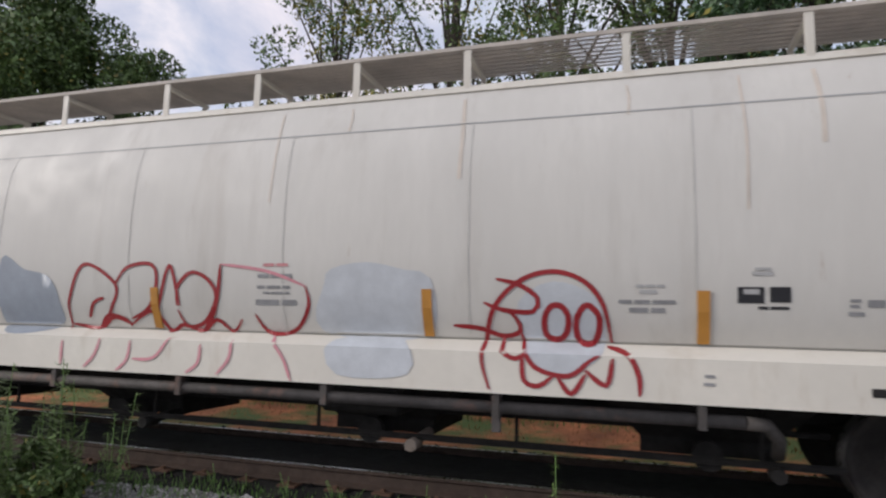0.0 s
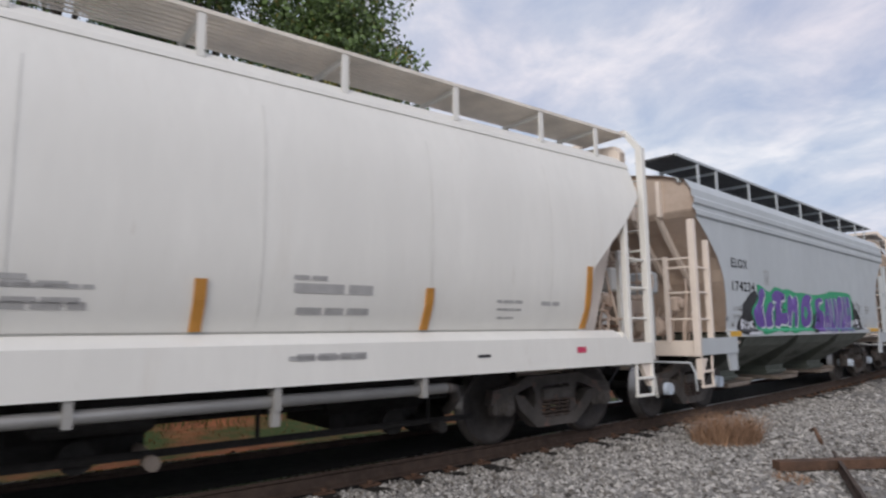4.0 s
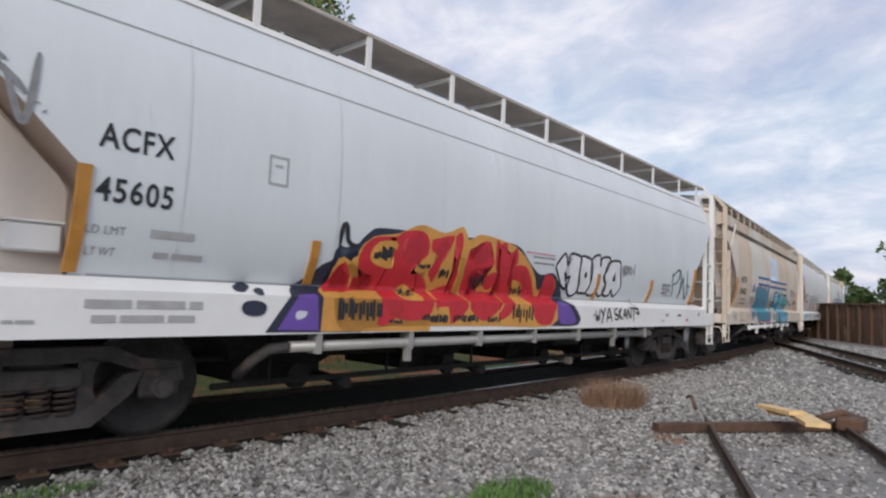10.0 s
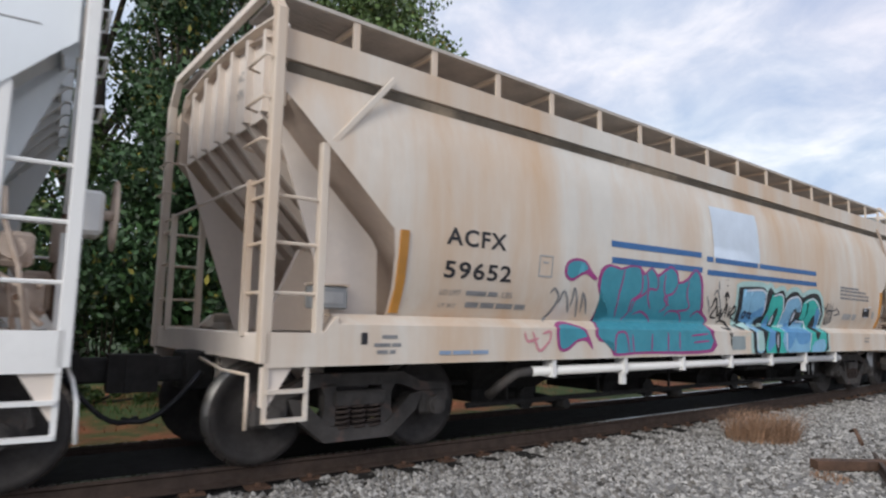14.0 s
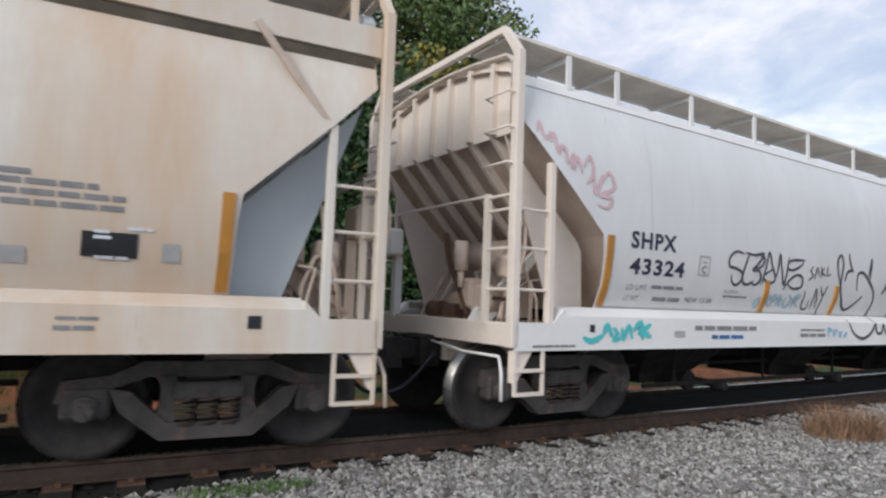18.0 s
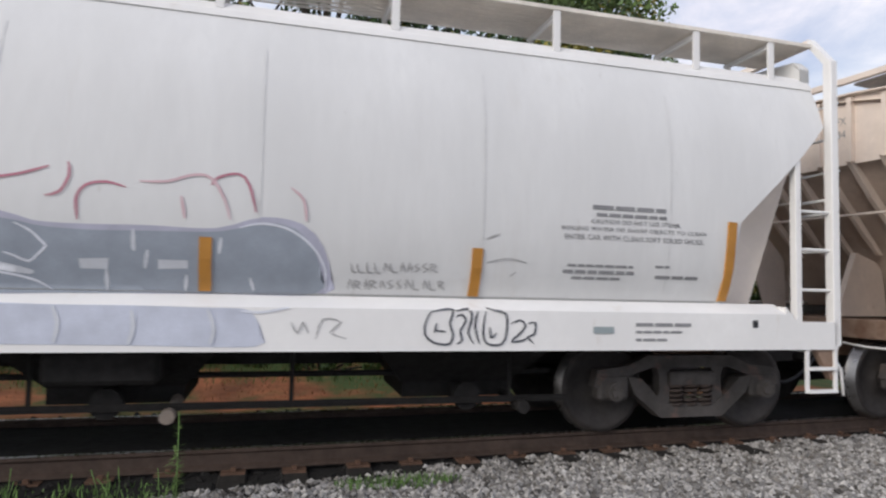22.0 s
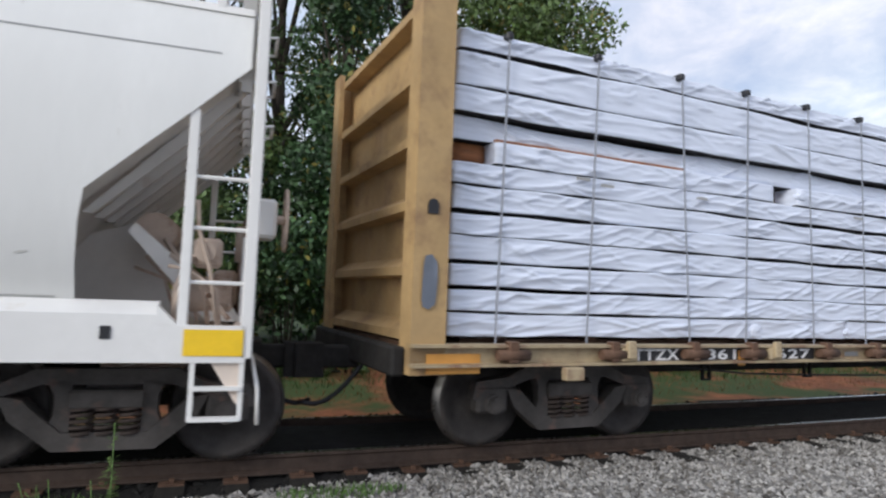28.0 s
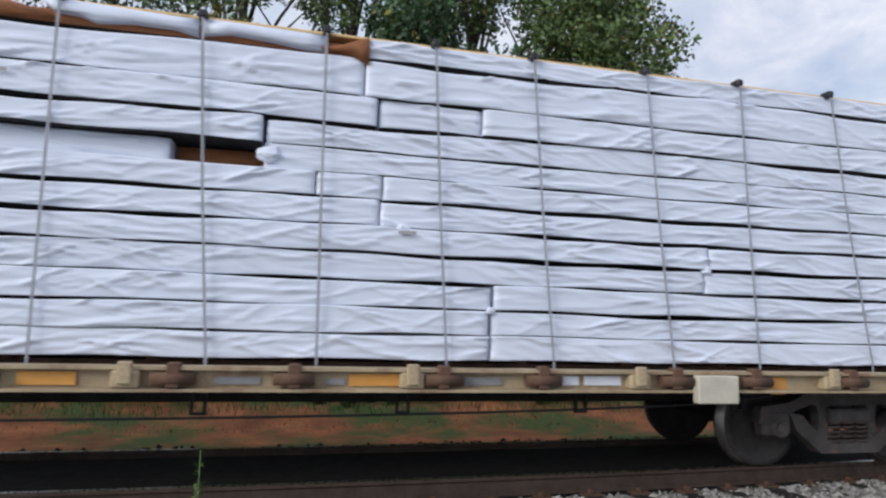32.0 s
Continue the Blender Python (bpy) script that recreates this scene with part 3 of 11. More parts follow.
def truck_meshes():
    s = {}
    # side frame: an arched bar with two windows and a spring nest between
    bm = bmesh.new()
    for y0, y1 in ((-1.02, -0.90),):
        top = [(-1.10, 0.50), (-1.06, 0.66), (-0.72, 0.70), (-0.50, 0.80), (0.50, 0.80), (0.72, 0.70), (1.06, 0.66), (1.10, 0.50), (0.98, 0.46), (0.90, 0.60), (0.78, 0.60),
               (0.70, 0.60), (0.46, 0.68), (-0.46, 0.68), (-0.70, 0.60), (-0.78, 0.60), (-0.90, 0.60), (-0.98, 0.46)]
        prism(bm, top, y0, y1)
        low = [(-0.74, 0.60), (-0.66, 0.42), (-0.36, 0.18), (0.36, 0.18), (0.66, 0.42), (0.74, 0.60), (0.58, 0.57), (0.50, 0.49), (0.30, 0.315), (-0.30, 0.315), (-0.50, 0.49), (-0.58, 0.57)]
        prism(bm, low, y0 - 0.02, y1 + 0.02)
        for sx in (-1, 1):
            prism(bm, [(sx * 0.25, 0.25), (sx * 0.40, 0.36), (sx * 0.365, 0.46), (sx * 0.365, 0.60), (sx * 0.41, 0.70), (sx * 0.25, 0.72)], y0, y1)
        box(bm, -0.27, 0.27, y0 - 0.05, y1 + 0.1, 0.50, 0.64, 0.015)
        for sx in (-1, 1):
            box(bm, sx * 0.889 - 0.17, sx * 0.889 + 0.17, y0 - 0.02, y1 + 0.03, 0.36, 0.62, 0.03)
    s["side_frame"] = finish(bm, "side_frame", M["truck"])
    bm = bmesh.new()
    turns = [(0.075 * math.cos(k * 0.9), -0.99 + 0.075 * math.sin(k * 0.9), 0.275 + 0.235 * k / 35) for k in range(36)]
    pipe_run(bm, turns, 0.017, 5)
    s["spring"] = finish(bm, "spring", M["spring_rust"])
    bm = bmesh.new()
    box(bm, -0.2, 0.2, -0.9, 0.9, 0.42, 0.72, 0.03)
    box(bm, -0.62, -0.54, -0.9, 0.9, 0.36, 0.5)
    box(bm, 0.54, 0.62, -0.9, 0.9, 0.36, 0.5)
    tube(bm, (0, 0, 0.7), (0, 0, 0.8), 0.25, 14)
    s["bolster"] = finish(bm, "bolster", M["truck"])
    # wheelset about its axle at the origin
    bm = bmesh.new()
    tube(bm, (0, -0.80, 0), (0, 0.80, 0), 0.08, 12)
    s["axle"] = finish(bm, "axle", M["under"])
    bm = bmesh.new()
    prof = [(0.0, -0.80), (0.12, -0.80), (0.13, -0.765), (0.33, -0.745), (0.385, -0.79), (0.452, -0.79), (0.457, -0.69), (0.485, -0.682), (0.48, -0.655), (0.39, -0.66), (0.33, -0.70), (0.13, -0.70), (0.0, -0.70)]
    n = 32
    rings = [[bm.verts.new((r * math.cos(2 * math.pi * i / n), y, r * math.sin(2 * math.pi * i / n))) for i in range(n)] for r, y in prof[1:-1]]
    for k, (a, b) in enumerate(zip(rings, rings[1:])):
        for i in range(n):
            f = bm.faces.new((a[i], a[(i + 1) % n], b[(i + 1) % n], b[i]))
            f.smooth = True
            f.material_index = 1 if k in (4, 5) else 0
    bm.faces.new(rings[0])
    bm.faces.new(rings[-1][::-1])
    s["wheel"] = finish(bm, "wheel", M["wheel"])
    s["wheel"].materials.append(M["tread"])
    bm = bmesh.new()
    tube(bm, (0, -1.10, 0), (0, -0.8, 0), 0.095, 14)
    tube(bm, (0, -1.125, 0), (0, -1.10, 0), 0.07, 14)
    for i in range(3):
        a = 2.094 * i
        tube(bm, (0.045 * math.cos(a), -1.14, 0.045 * math.sin(a)), (0.045 * math.cos(a), -1.12, 0.045 * math.sin(a)), 0.014, 6)
    s["bearing"] = finish(bm, "bearing_cap", M["truck"])
    bm = bmesh.new()
    tube(bm, (0, -1.10, 0), (0, -0.8, 0), 0.095, 14)
    tube(bm, (0, -1.13, 0), (0, -1.10, 0), 0.09, 14)
    s["bearing_pale"] = finish(bm, "bearing_cap", M["pale"])
    return s


WHEELSETS = []


def add_truck(car, x, half, pale=False):
    if not TRUCK:
        TRUCK.update(truck_meshes())
    t = part("truck", TRUCK["bolster"], None, car, "dusty cast steel four-wheel truck")
    t.location = (x, 0, 0)
    for side in (1, -1):
        f = part("side_frame", TRUCK["side_frame"], None, t)
        if side < 0:
            f.rotation_euler = (0, 0, math.pi)
        for dx in (-0.17, 0.0, 0.17):
            s = part("spring", TRUCK["spring"], None, t)
            s.matrix_basis = pose(dx, 0, 0, 0, 0, 0 if side > 0 else 180)
    for dx in (-0.889, 0.889):
        for side in (1, -1):
            w = part("wheel", TRUCK["wheel"], None, t)
            w.location = (dx, 0, 0.457)
            b = part("bearing_cap", TRUCK["bearing_pale" if pale else "bearing"], None, t)
            b.location = (dx, 0, 0.457)
            WHEELSETS.append((w, dx, side))
            WHEELSETS.append((b, dx, side))
        a = part("axle", TRUCK["axle"], None, t)
        a.location = (dx, 0, 0.457)


PROFILE = [(1.30, 1.43), (1.37, 1.49), (1.6, 1.59), (1.9, 1.64), (2.12, 1.66), (2.5, 1.665), (2.8, 1.65), (3.0, 1.625), (3.15, 1.59), (3.35, 1.53), (3.52, 1.465), (3.66, 1.39)]
ROOF = [(3.66, 1.39), (3.72, 1.33), (3.79, 1.10), (3.86, 0.75), (3.92, 0.35), (3.94, 0.0)]
FLAT = [(1.30, 1.58), (1.37, 1.58), (1.6, 1.60), (1.9, 1.60), (2.12, 1.60), (2.5, 1.60), (2.8, 1.60), (3.0, 1.60), (3.07, 1.60), (3.10, 1.635), (3.17, 1.635), (3.20, 1.608), (3.25, 1.608), (3.28, 1.635), (3.36, 1.635), (3.39, 1.605), (3.50, 1.60), (3.66, 1.50)]
SLOPE = [(1.30, 1.18), (2.10, 1.16), (2.80, 0.42), (3.15, 0.08), (3.9, 0.08)]
OVAL = [(1.30, 1.05), (1.9, 1.08), (2.2, 1.05), (2.6, 0.80), (2.9, 0.42), (3.1, 0.14), (3.2, 0.08), (3.9, 0.08)]


def cut(z, table):
    return float(np.interp(z, [a for a, _ in table], [b for _, b in table]))


def lat_at(z, profile):
    if profile is FLAT:
        return 1.65 if z < 1.31 else cut(z, profile)
    if z < 1.26:
        return 1.65
    if z < 1.35:
        return 1.65 - (z - 1.26) / 0.09 * 0.16
    return cut(z, profile)


def skin(bm, rows, half, table, nx=14, smooth=True):
    """Side and roof sheets over a list of (z, y); each row is cut back at the ends."""
    g = []
    for z, y in rows:
        e = half - cut(z, table)
        g.append([bm.verts.new((-e + 2 * e * i / nx, y, z)) for i in range(nx + 1)])
    for a, b in zip(g, g[1:]):
        for i in range(nx):
            bm.faces.new((a[i], a[i + 1], b[i + 1], b[i])).smooth = smooth
    return g


def fill_rows(profile):
    out = []
    for (a, la), (b, lb) in zip(profile, profile[1:]):
        n = max(1, round((b - a) / 0.2))
        out += [(a + (b - a) * k / n, la + (lb - la) * k / n) for k in range(n)]
    return out + [profile[-1]]


def end_sheet(bm, half, s, profile, table):
    """The recessed end: an upright top plate, the slope sheet and the rim round it. s: -1 or 1, the end."""
    rows = fill_rows(profile) + ROOF[1:]
    prev = None
    for z, l in rows:
        e = half - cut(z, table)
        deep = 0.10 if z > 3.1 else 0.12 + max(0, 2.1 - z) * 0.75 if z < 2.1 else 0.12
        pts = [(s * e, -l, z), (s * (e - deep), -max(l - 0.03, 0), z), (s * (e - deep), max(l - 0.03, 0), z), (s * e, l, z)]
        cur = [bm.verts.new(p) for p in pts]
        if prev:
            for i in range(3):
                bm.faces.new((prev[i], prev[i + 1], cur[i + 1], cur[i]))
        prev = cur


def grating(bm, x0, x1, y0, y1, z, pitch=0.038):
    """Open walkway: thin bars on edge across it, carried by long flat strips."""
    v, f = [], []

    def bar(a, b, c, d, e, g):
        o = len(v)
        v.extend((x, y, h) for x in (a, b) for y in (c, d) for h in (e, g))
        f.extend([o + i for i in q] for q in ((0, 1, 3, 2), (4, 6, 7, 5), (0, 4, 5, 1), (2, 3, 7, 6), (0, 2, 6, 4), (1, 5, 7, 3)))

    x = x0
    while x < x1 - 0.01:
        bar(x, x + 0.007, y0, y1, z, z + 0.032)
        x += pitch
    for k in range(9):
        y = y0 + (y1 - y0) * k / 8
        bar(x0, x1, y - 0.011, y + 0.011, z + 0.006, z + 0.013)
    verts = [bm.verts.new(p) for p in v]
    for q in f:
        bm.faces.new([verts[i] for i in q])


class Car:
    pass


def hopper(x0, x1, label, paint_key, end_key="peach", bars=(), pipe=True, style="oval_side", brake_front=True, pitch=1.32, dz=0.0, sill_key="sill_w", inset=1.22, frame_key=None, box_front=False, end_bars=True, pipe_key="pipe", posts=(), end_text=(), rear_key=None, board_key="galv", wheel_y=-0.82, front_frame=None, front_bar=1.10, open_board=0.030, lip=0.0, rusty_decks=(), pipe_r=0.052, cap=None, rear_web=True, rear_inset=None):
    """A covered hopper whose end posts stand at x0 and x1 of the train."""
    half = (x1 - x0) / 2
    flat = style == "flat_side"
    profile = FLAT if flat else PROFILE
    table = OVAL if flat else SLOPE
    car = thing("hopper_car", label, "hopper car", "freight cars of the train")
    body_m, sill_m, end_m = M[paint_key], M[sill_key], M[end_key]
    frame_m = M[frame_key] if frame_key else sill_m
    C = Car()
    C.ob, C.x0, C.x1, C.half, C.profile, C.mid = car, x0, x1, half, profile, (x0 + x1) / 2
    bm = bmesh.new()
    for s in (-1, 1):
        skin(bm, [(z, s * l) for z, l in fill_rows(profile)], half, table, smooth=not flat)
    C.body = part("body", bm, body_m, car)
    bm = bmesh.new()
    skin(bm, [(z, -y) for z, y in ROOF] + [(z, y) for z, y in ROOF[-2::-1]], half, table)
    for s in (-1, 1):
        slab(bm, [(s * (1.395 - lip * 0.45), 3.63 + lip), (s * (1.425 - lip * 0.45), 3.635 + lip), (s * (1.41 - lip * 0.4), 3.69 + lip), (s * 1.36, 3.72)], -half + 0.08, half - 0.08)
    for k in range(8):
        x = -half + 2.0 + (2 * half - 4.0) * k / 7
        tube(bm, (x, 0, 3.88), (x, 0, 4.0), 0.30, 14)
    part("roof", bm, frame_m if paint_key != "tan" else body_m, car)
    for s in (-1, 1):
        bm = bmesh.new()
        end_sheet(bm, half, s, profile, table)
        e = half - 0.18
        end_m = M[rear_key] if rear_key and s > 0 else M[end_key]
        # dusty ends get a browner sheet, its shade put into the colour
        sheet = part("slope_sheet", bm, M["slope_dust_shade"] if end_m in (M["peach"], M["rusty_end"]) else end_m, car, "dust-stained sloping end sheet, some toned darker for shade")
        if not flat:
            bm = bmesh.new()
            arch = [(1.39, 3.80), (1.30, 3.89), (0.75, 3.955), (0.25, 3.985), (-0.25, 3.985), (-0.75, 3.955), (-1.30, 3.89), (-1.39, 3.80)]
            slab(bm, [(-1.39, 3.10), (1.39, 3.10), *arch], min(s * (half - 0.172), s * (half - 0.150)), max(s * (half - 0.172), s * (half - 0.150)))
            part("end_plate", bm, end_m, sheet, "upright stiffened plate closing the roof end")
            bm = bmesh.new()
            rims = [[bm.verts.new((s * (half - d), y * 1.006, z + h)) for y, z in [(1.39, 3.10), *arch, (-1.39, 3.10)]] for d, h in ((0.17, 0.002), (0.06, 0.002), (0.06, 0.022), (0.17, 0.022))]
            for a, b in zip(rims, rims[1:] + rims[:1]):
                for k in range(len(a) - 1):
                    bm.faces.new((a[k], a[k + 1], b[k + 1], b[k]))
            part("plate_flange", bm, end_m, sheet)
        for y in (-1.05, -0.62, -0.2, 0.2, 0.62, 1.05):
            x = s * e
            bm = bmesh.new()
            box(bm, min(x, x + s * 0.10), max(x, x + s * 0.10), y - 0.03, y + 0.03, 3.12, 3.70 if flat else 3.96 - 0.07 * y * y)
            a, b = half - 0.08 - 0.12, half - 1.16 - 0.12
            prism(bm, [(s * a, 3.16), (s * (a + 0.10), 3.14), (s * (half - 0.42 - 0.06), 2.70), (s * (b + 0.08), 2.02), (s * b, 2.02), (s * (half - 0.54), 2.80)], y * 0.95 - 0.03, y * 0.95 + 0.03)
            part("end_rib", bm, end_m, sheet)
        bm = bmesh.new()
        prism(bm, [(s * (half - 0.60), 1.18), (s * (half - 1.6), 1.18), (s * (half - 1.5), 1.9), (s * (half - 1.0), 2.05)], -0.04, 0.04)
        part("centre_web", bm, end_m, car)
        if flat or (s > 0 and not rear_web):
            continue
        for q in (-1, 1):
            bm = bmesh.new()
            prism(bm, [(s * (half - a), z) for a, z in ((0.10, 3.08), (0.50, 2.66), (1.14, 2.06), (1.20, 1.96), (1.22, 1.16), (0.80, 1.16))], q * 1.27 - 0.008, q * 1.27 + 0.008)
            part("side_web", bm, M["peach"] if paint_key == "white_f" else end_m, car, "dusty triangular web plate under the end slope")
    end_m = M[end_key]
    # side sills with a sloped shoulder, lower at the ends
    for s in (-1, 1):
        bm = bmesh.new()
        m = half - (1.05 if flat else 0.62)
        if flat:
            slab(bm, [(s * 1.62, 1.22), (s * 1.65, 1.22), (s * 1.65, 1.31), (s * 1.56, 1.33)], -m, m)
        else:
            slab(bm, [(s * 1.62, 0.92), (s * 1.65, 0.92), (s * 1.65, 1.26), (s * 1.49, 1.35), (s * 1.40, 1.35), (s * 1.40, 1.33), (s * 1.48, 1.33), (s * 1.62, 1.24)], -m, m)
            for e in (-1, 1):
                a, b = e * m, e * half
                box(bm, min(a, b), max(a, b), min(s * 1.62, s * 1.65), max(s * 1.62, s * 1.65), 0.92, 1.19)
                prism(bm, [(e * m, 1.18), (e * (m + 0.14), 1.19), (e * m, 1.33)], min(s * 1.50, s * 1.65), max(s * 1.50, s * 1.65))
        if flat:
            for e in (-1, 1):
                a, b = e * (m - 0.25), e * half
                box(bm, min(a, b), max(a, b), min(s * 1.62, s * 1.65), max(s * 1.62, s * 1.65), 0.97, 1.22)
                prism(bm, [(e * (m - 0.25), 0.70), (e * (m + 0.02), 0.70), (e * (m + 0.10), 0.98), (e * (m - 0.25), 0.98)], min(s * 1.60, s * 1.63), max(s * 1.60, s * 1.63))
        part("side_sill", bm, sill_m, car)
    # decks, end beams, draft gear
    for e in (-1, 1):
        bm = bmesh.new()
        box(bm, min(e * half, e * (half - 0.10)), max(e * half, e * (half - 0.10)), -1.62, 1.62, 0.95, 1.18, 0.01)
        box(bm, min(e * (half - 0.1), e * (half - 1.9)), max(e * (half - 0.1), e * (half - 1.9)), -1.45, 1.45, 1.10, 1.15)
        box(bm, min(e * (half - 0.12), e * (half - 1.2)), max(e * (half - 0.12), e * (half - 1.2)), -0.32, 0.32, 0.70, 1.0)
        for s in (-1, 1):
            prism(bm, [(e * half, 0.92), (e * (half - 0.24), 0.92), (e * (half - 0.05), 0.62), (e * half, 0.62)], min(s * 1.55, s * 1.62), max(s * 1.55, s * 1.62))
        part("end_platform", bm, M["deck_rust"] if e in rusty_decks else end_m, car)
        bm = bmesh.new()
        box(bm, min(e * half, e * (half + 0.42)), max(e * half, e * (half + 0.42)), -0.10, 0.10, 0.70, 0.92, 0.02)
        prism(bm, [(e * (half + 0.38), 0.62), (e * (half + 0.66), 0.62), (e * (half + 0.66), 0.95), (e * (half + 0.38), 0.95)], -0.17, 0.10)
        box(bm, min(e * (half - 0.1), e * (half + 0.16)), max(e * (half - 0.1), e * (half + 0.16)), -0.22, 0.22, 0.62, 0.98, 0.02)
        part("coupler", bm, M["under"], car, "dark steel knuckle coupler")
        bm = bmesh.new()
        hose = [(e * (half + 0.05), -0.32, 0.80)]
        for k in range(1, 9):
            a = k / 8
            hose.append((e * (half + 0.05 + 0.60 * a), -0.32 + 0.22 * a, 0.80 - 0.44 * math.sin(math.pi * a * 0.62)))
        pipe_run(bm, hose, 0.024, 6)
        part("air_hose", bm, M["black"], car)
    # end posts, ladders, rungs, steps
    for e in (-1, 1):
        for s in (-1, 1):
            bm = bmesh.new()
            X, Y = e * half, s * 1.60
            top = 3.84 if not flat else 3.0
            box(bm, X - 0.045, X + 0.045, Y - 0.05, Y + 0.05, 0.95, top, 0.008)
            if not flat:
                slab(bm, [(s * 1.64, top - 0.01), (s * 1.55, top - 0.01), (s * 1.34, 4.11), (s * 1.39, 4.15)], X - 0.04, X + 0.04)
            xi = X - e * 0.45
            box(bm, xi - 0.035, xi + 0.035, Y - 0.04, Y + 0.04, 1.15, 2.78 if not flat else 2.72, 0.006)
            fr = M[front_frame] if front_frame and e < 0 else frame_m
            post = part("ladder_post", bm, fr, car)
            ladder = post
            for z in (1.50, 1.90, 2.28):
                for p, q in (((X, Y, z), (xi, Y, z)), ((X, Y, z), (X, s * 1.16, z))):
                    bm = bmesh.new()
                    tube(bm, p, q, 0.016, 6)
                    part("rung", bm, fr, ladder)
            bm = bmesh.new()
            box(bm, X - 0.03, X + 0.03, s * 1.16 - 0.03, s * 1.16 + 0.03, 1.15, 2.46)
            tube(bm, (X, s * 1.6, 2.42), (X, s * 1.16, 2.42), 0.016, 6)
            part("end_stile", bm, fr, ladder)
            if not flat:
                for z in (2.7, 3.05, 3.4):
                    bm = bmesh.new()
                    pipe_run(bm, [(X, Y, z), (X + e * 0.10, Y, z + 0.02), (X + e * 0.10, Y - s * 0.40, z + 0.02), (X, Y - s * 0.40, z)], 0.012, 6)
                    part("grab_iron", bm, fr, ladder)
            bm = bmesh.new()
            xs = X - e * 0.36
            for xx in (X - e * 0.02, xs):
                box(bm, xx - 0.018, xx + 0.018, s * 1.63 - 0.012, s * 1.63 + 0.012, 0.50, 0.96)
            for z in (0.50, 0.72):
                box(bm, min(X - e * 0.02, xs), max(X - e * 0.02, xs), s * 1.63 - 0.03, s * 1.63 + 0.03, z, z + 0.03)
            part("sill_step", bm, fr, car, "steel stirrup step under the sill")
        bm = bmesh.new()
        tube(bm, (e * half, -1.16, 2.44), (e * half, 1.16, 2.44), 0.016, 6)
        part("end_rail", bm, end_m, car)
        if not flat:
            bm = bmesh.new()
            slab(bm, [(-1.36, 4.085), (1.36, 4.085), (1.38, 4.155), (-1.38, 4.155)], e * half - 0.035, e * half + 0.035)
            part("end_hood", bm, end_m, car)
    # running boards on posts along the roof
    for s in (-1, 1):
        bm = bmesh.new()
        zt = 4.05 + dz
        grating(bm, -half + 0.05, half - 0.05, min(s * 1.40, s * 0.72), max(s * 1.40, s * 0.72), zt, open_board)
        part("running_board", bm, M["dark_grate"] if flat else M[board_key], car, "steel grating walkway along the roof")
        bm = bmesh.new()
        box(bm, -half + 0.05, half - 0.05, min(s * 1.40, s * 1.425), max(s * 1.40, s * 1.425), zt - 0.002, zt + 0.034)
        part("board_edge", bm, M[board_key] if not flat else frame_m, car)
        pm = bmesh.new()
        for y0, y1 in ((-1.415, -1.395),):
            box(pm, -0.035, 0.035, y0, y1, 3.66, zt)
            slab(pm, [(-1.38, zt - 0.02), (-0.72, zt - 0.02), (-0.74, zt - 0.05), (-0.80, 3.88), (-0.84, 3.88), (-0.80, zt - 0.06), (-1.38, zt - 0.06)], -0.02, 0.02)
        me = finish(pm, "board_post", frame_m)
        first = half - 1.36
        count = max(2, round(2 * first / pitch) + 1)
        for px in [p - C.mid for p in posts] or [-first + 2 * first * k / (count - 1) for k in range(count)]:
            p = part("board_post", me, None, car)
            p.location = (px, 0, 0)
            if s > 0:
                p.rotation_euler = (0, 0, math.pi)
    # reflector bars
    bar_list = [x0 + front_bar, *bars, x1 - 1.24] if not flat and end_bars else []
    for i, bx in enumerate(bar_list):
        x = bx - C.mid
        tall = i in (0, len(bar_list) - 1)
        z1 = 2.12 if tall else 1.78
        bm = bmesh.new()
        rows = [1.37 + (z1 - 1.37) * k / 5 for k in range(6)]
        prev = None
        for z in rows:
            l = -lat_at(z, profile) - 0.02
            cur = [bm.verts.new(p) for p in ((x - 0.045, l + 0.03, z), (x - 0.045, l, z), (x + 0.045, l, z), (x + 0.045, l + 0.03, z))]
            if prev:
                for q in range(3):
                    bm.faces.new((prev[q], prev[q + 1], cur[q + 1], cur[q]))
            prev = cur
        part("reflector_bar", bm, M["orange"], car, "upright faded orange strip")
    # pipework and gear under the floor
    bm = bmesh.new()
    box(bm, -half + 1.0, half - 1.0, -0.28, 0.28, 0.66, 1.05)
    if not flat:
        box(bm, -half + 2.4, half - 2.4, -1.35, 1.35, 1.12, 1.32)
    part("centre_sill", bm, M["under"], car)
    if not flat:
        n = 4
        for k in range(n):
            x = -half + 3.6 + (2 * half - 7.2) * k / (n - 1)
            bm = bmesh.new()
            v = [bm.verts.new((x + sx * a, sy * b, z)) for z, a, b in ((1.2, 1.15, 1.3), (0.50, 0.55, 0.55), (0.36, 0.55, 0.55)) for sx, sy in ((-1, -1), (1, -1), (1, 1), (-1, 1))]
            for r in range(2):
                for i in range(4):
                    bm.faces.new((v[r * 4 + i], v[r * 4 + (i + 1) % 4], v[r * 4 + 4 + (i + 1) % 4], v[r * 4 + 4 + i]))
            bm.faces.new(v[8:])
            tube(bm, (x, -0.85, 0.42), (x, 0.85, 0.42), 0.10, 10)
            tube(bm, (x, -0.92, 0.42), (x, -0.85, 0.42), 0.13, 12)
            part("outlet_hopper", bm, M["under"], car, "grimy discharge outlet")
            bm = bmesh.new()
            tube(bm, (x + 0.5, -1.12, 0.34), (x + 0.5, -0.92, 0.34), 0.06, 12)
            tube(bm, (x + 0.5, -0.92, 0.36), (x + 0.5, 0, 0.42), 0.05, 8)
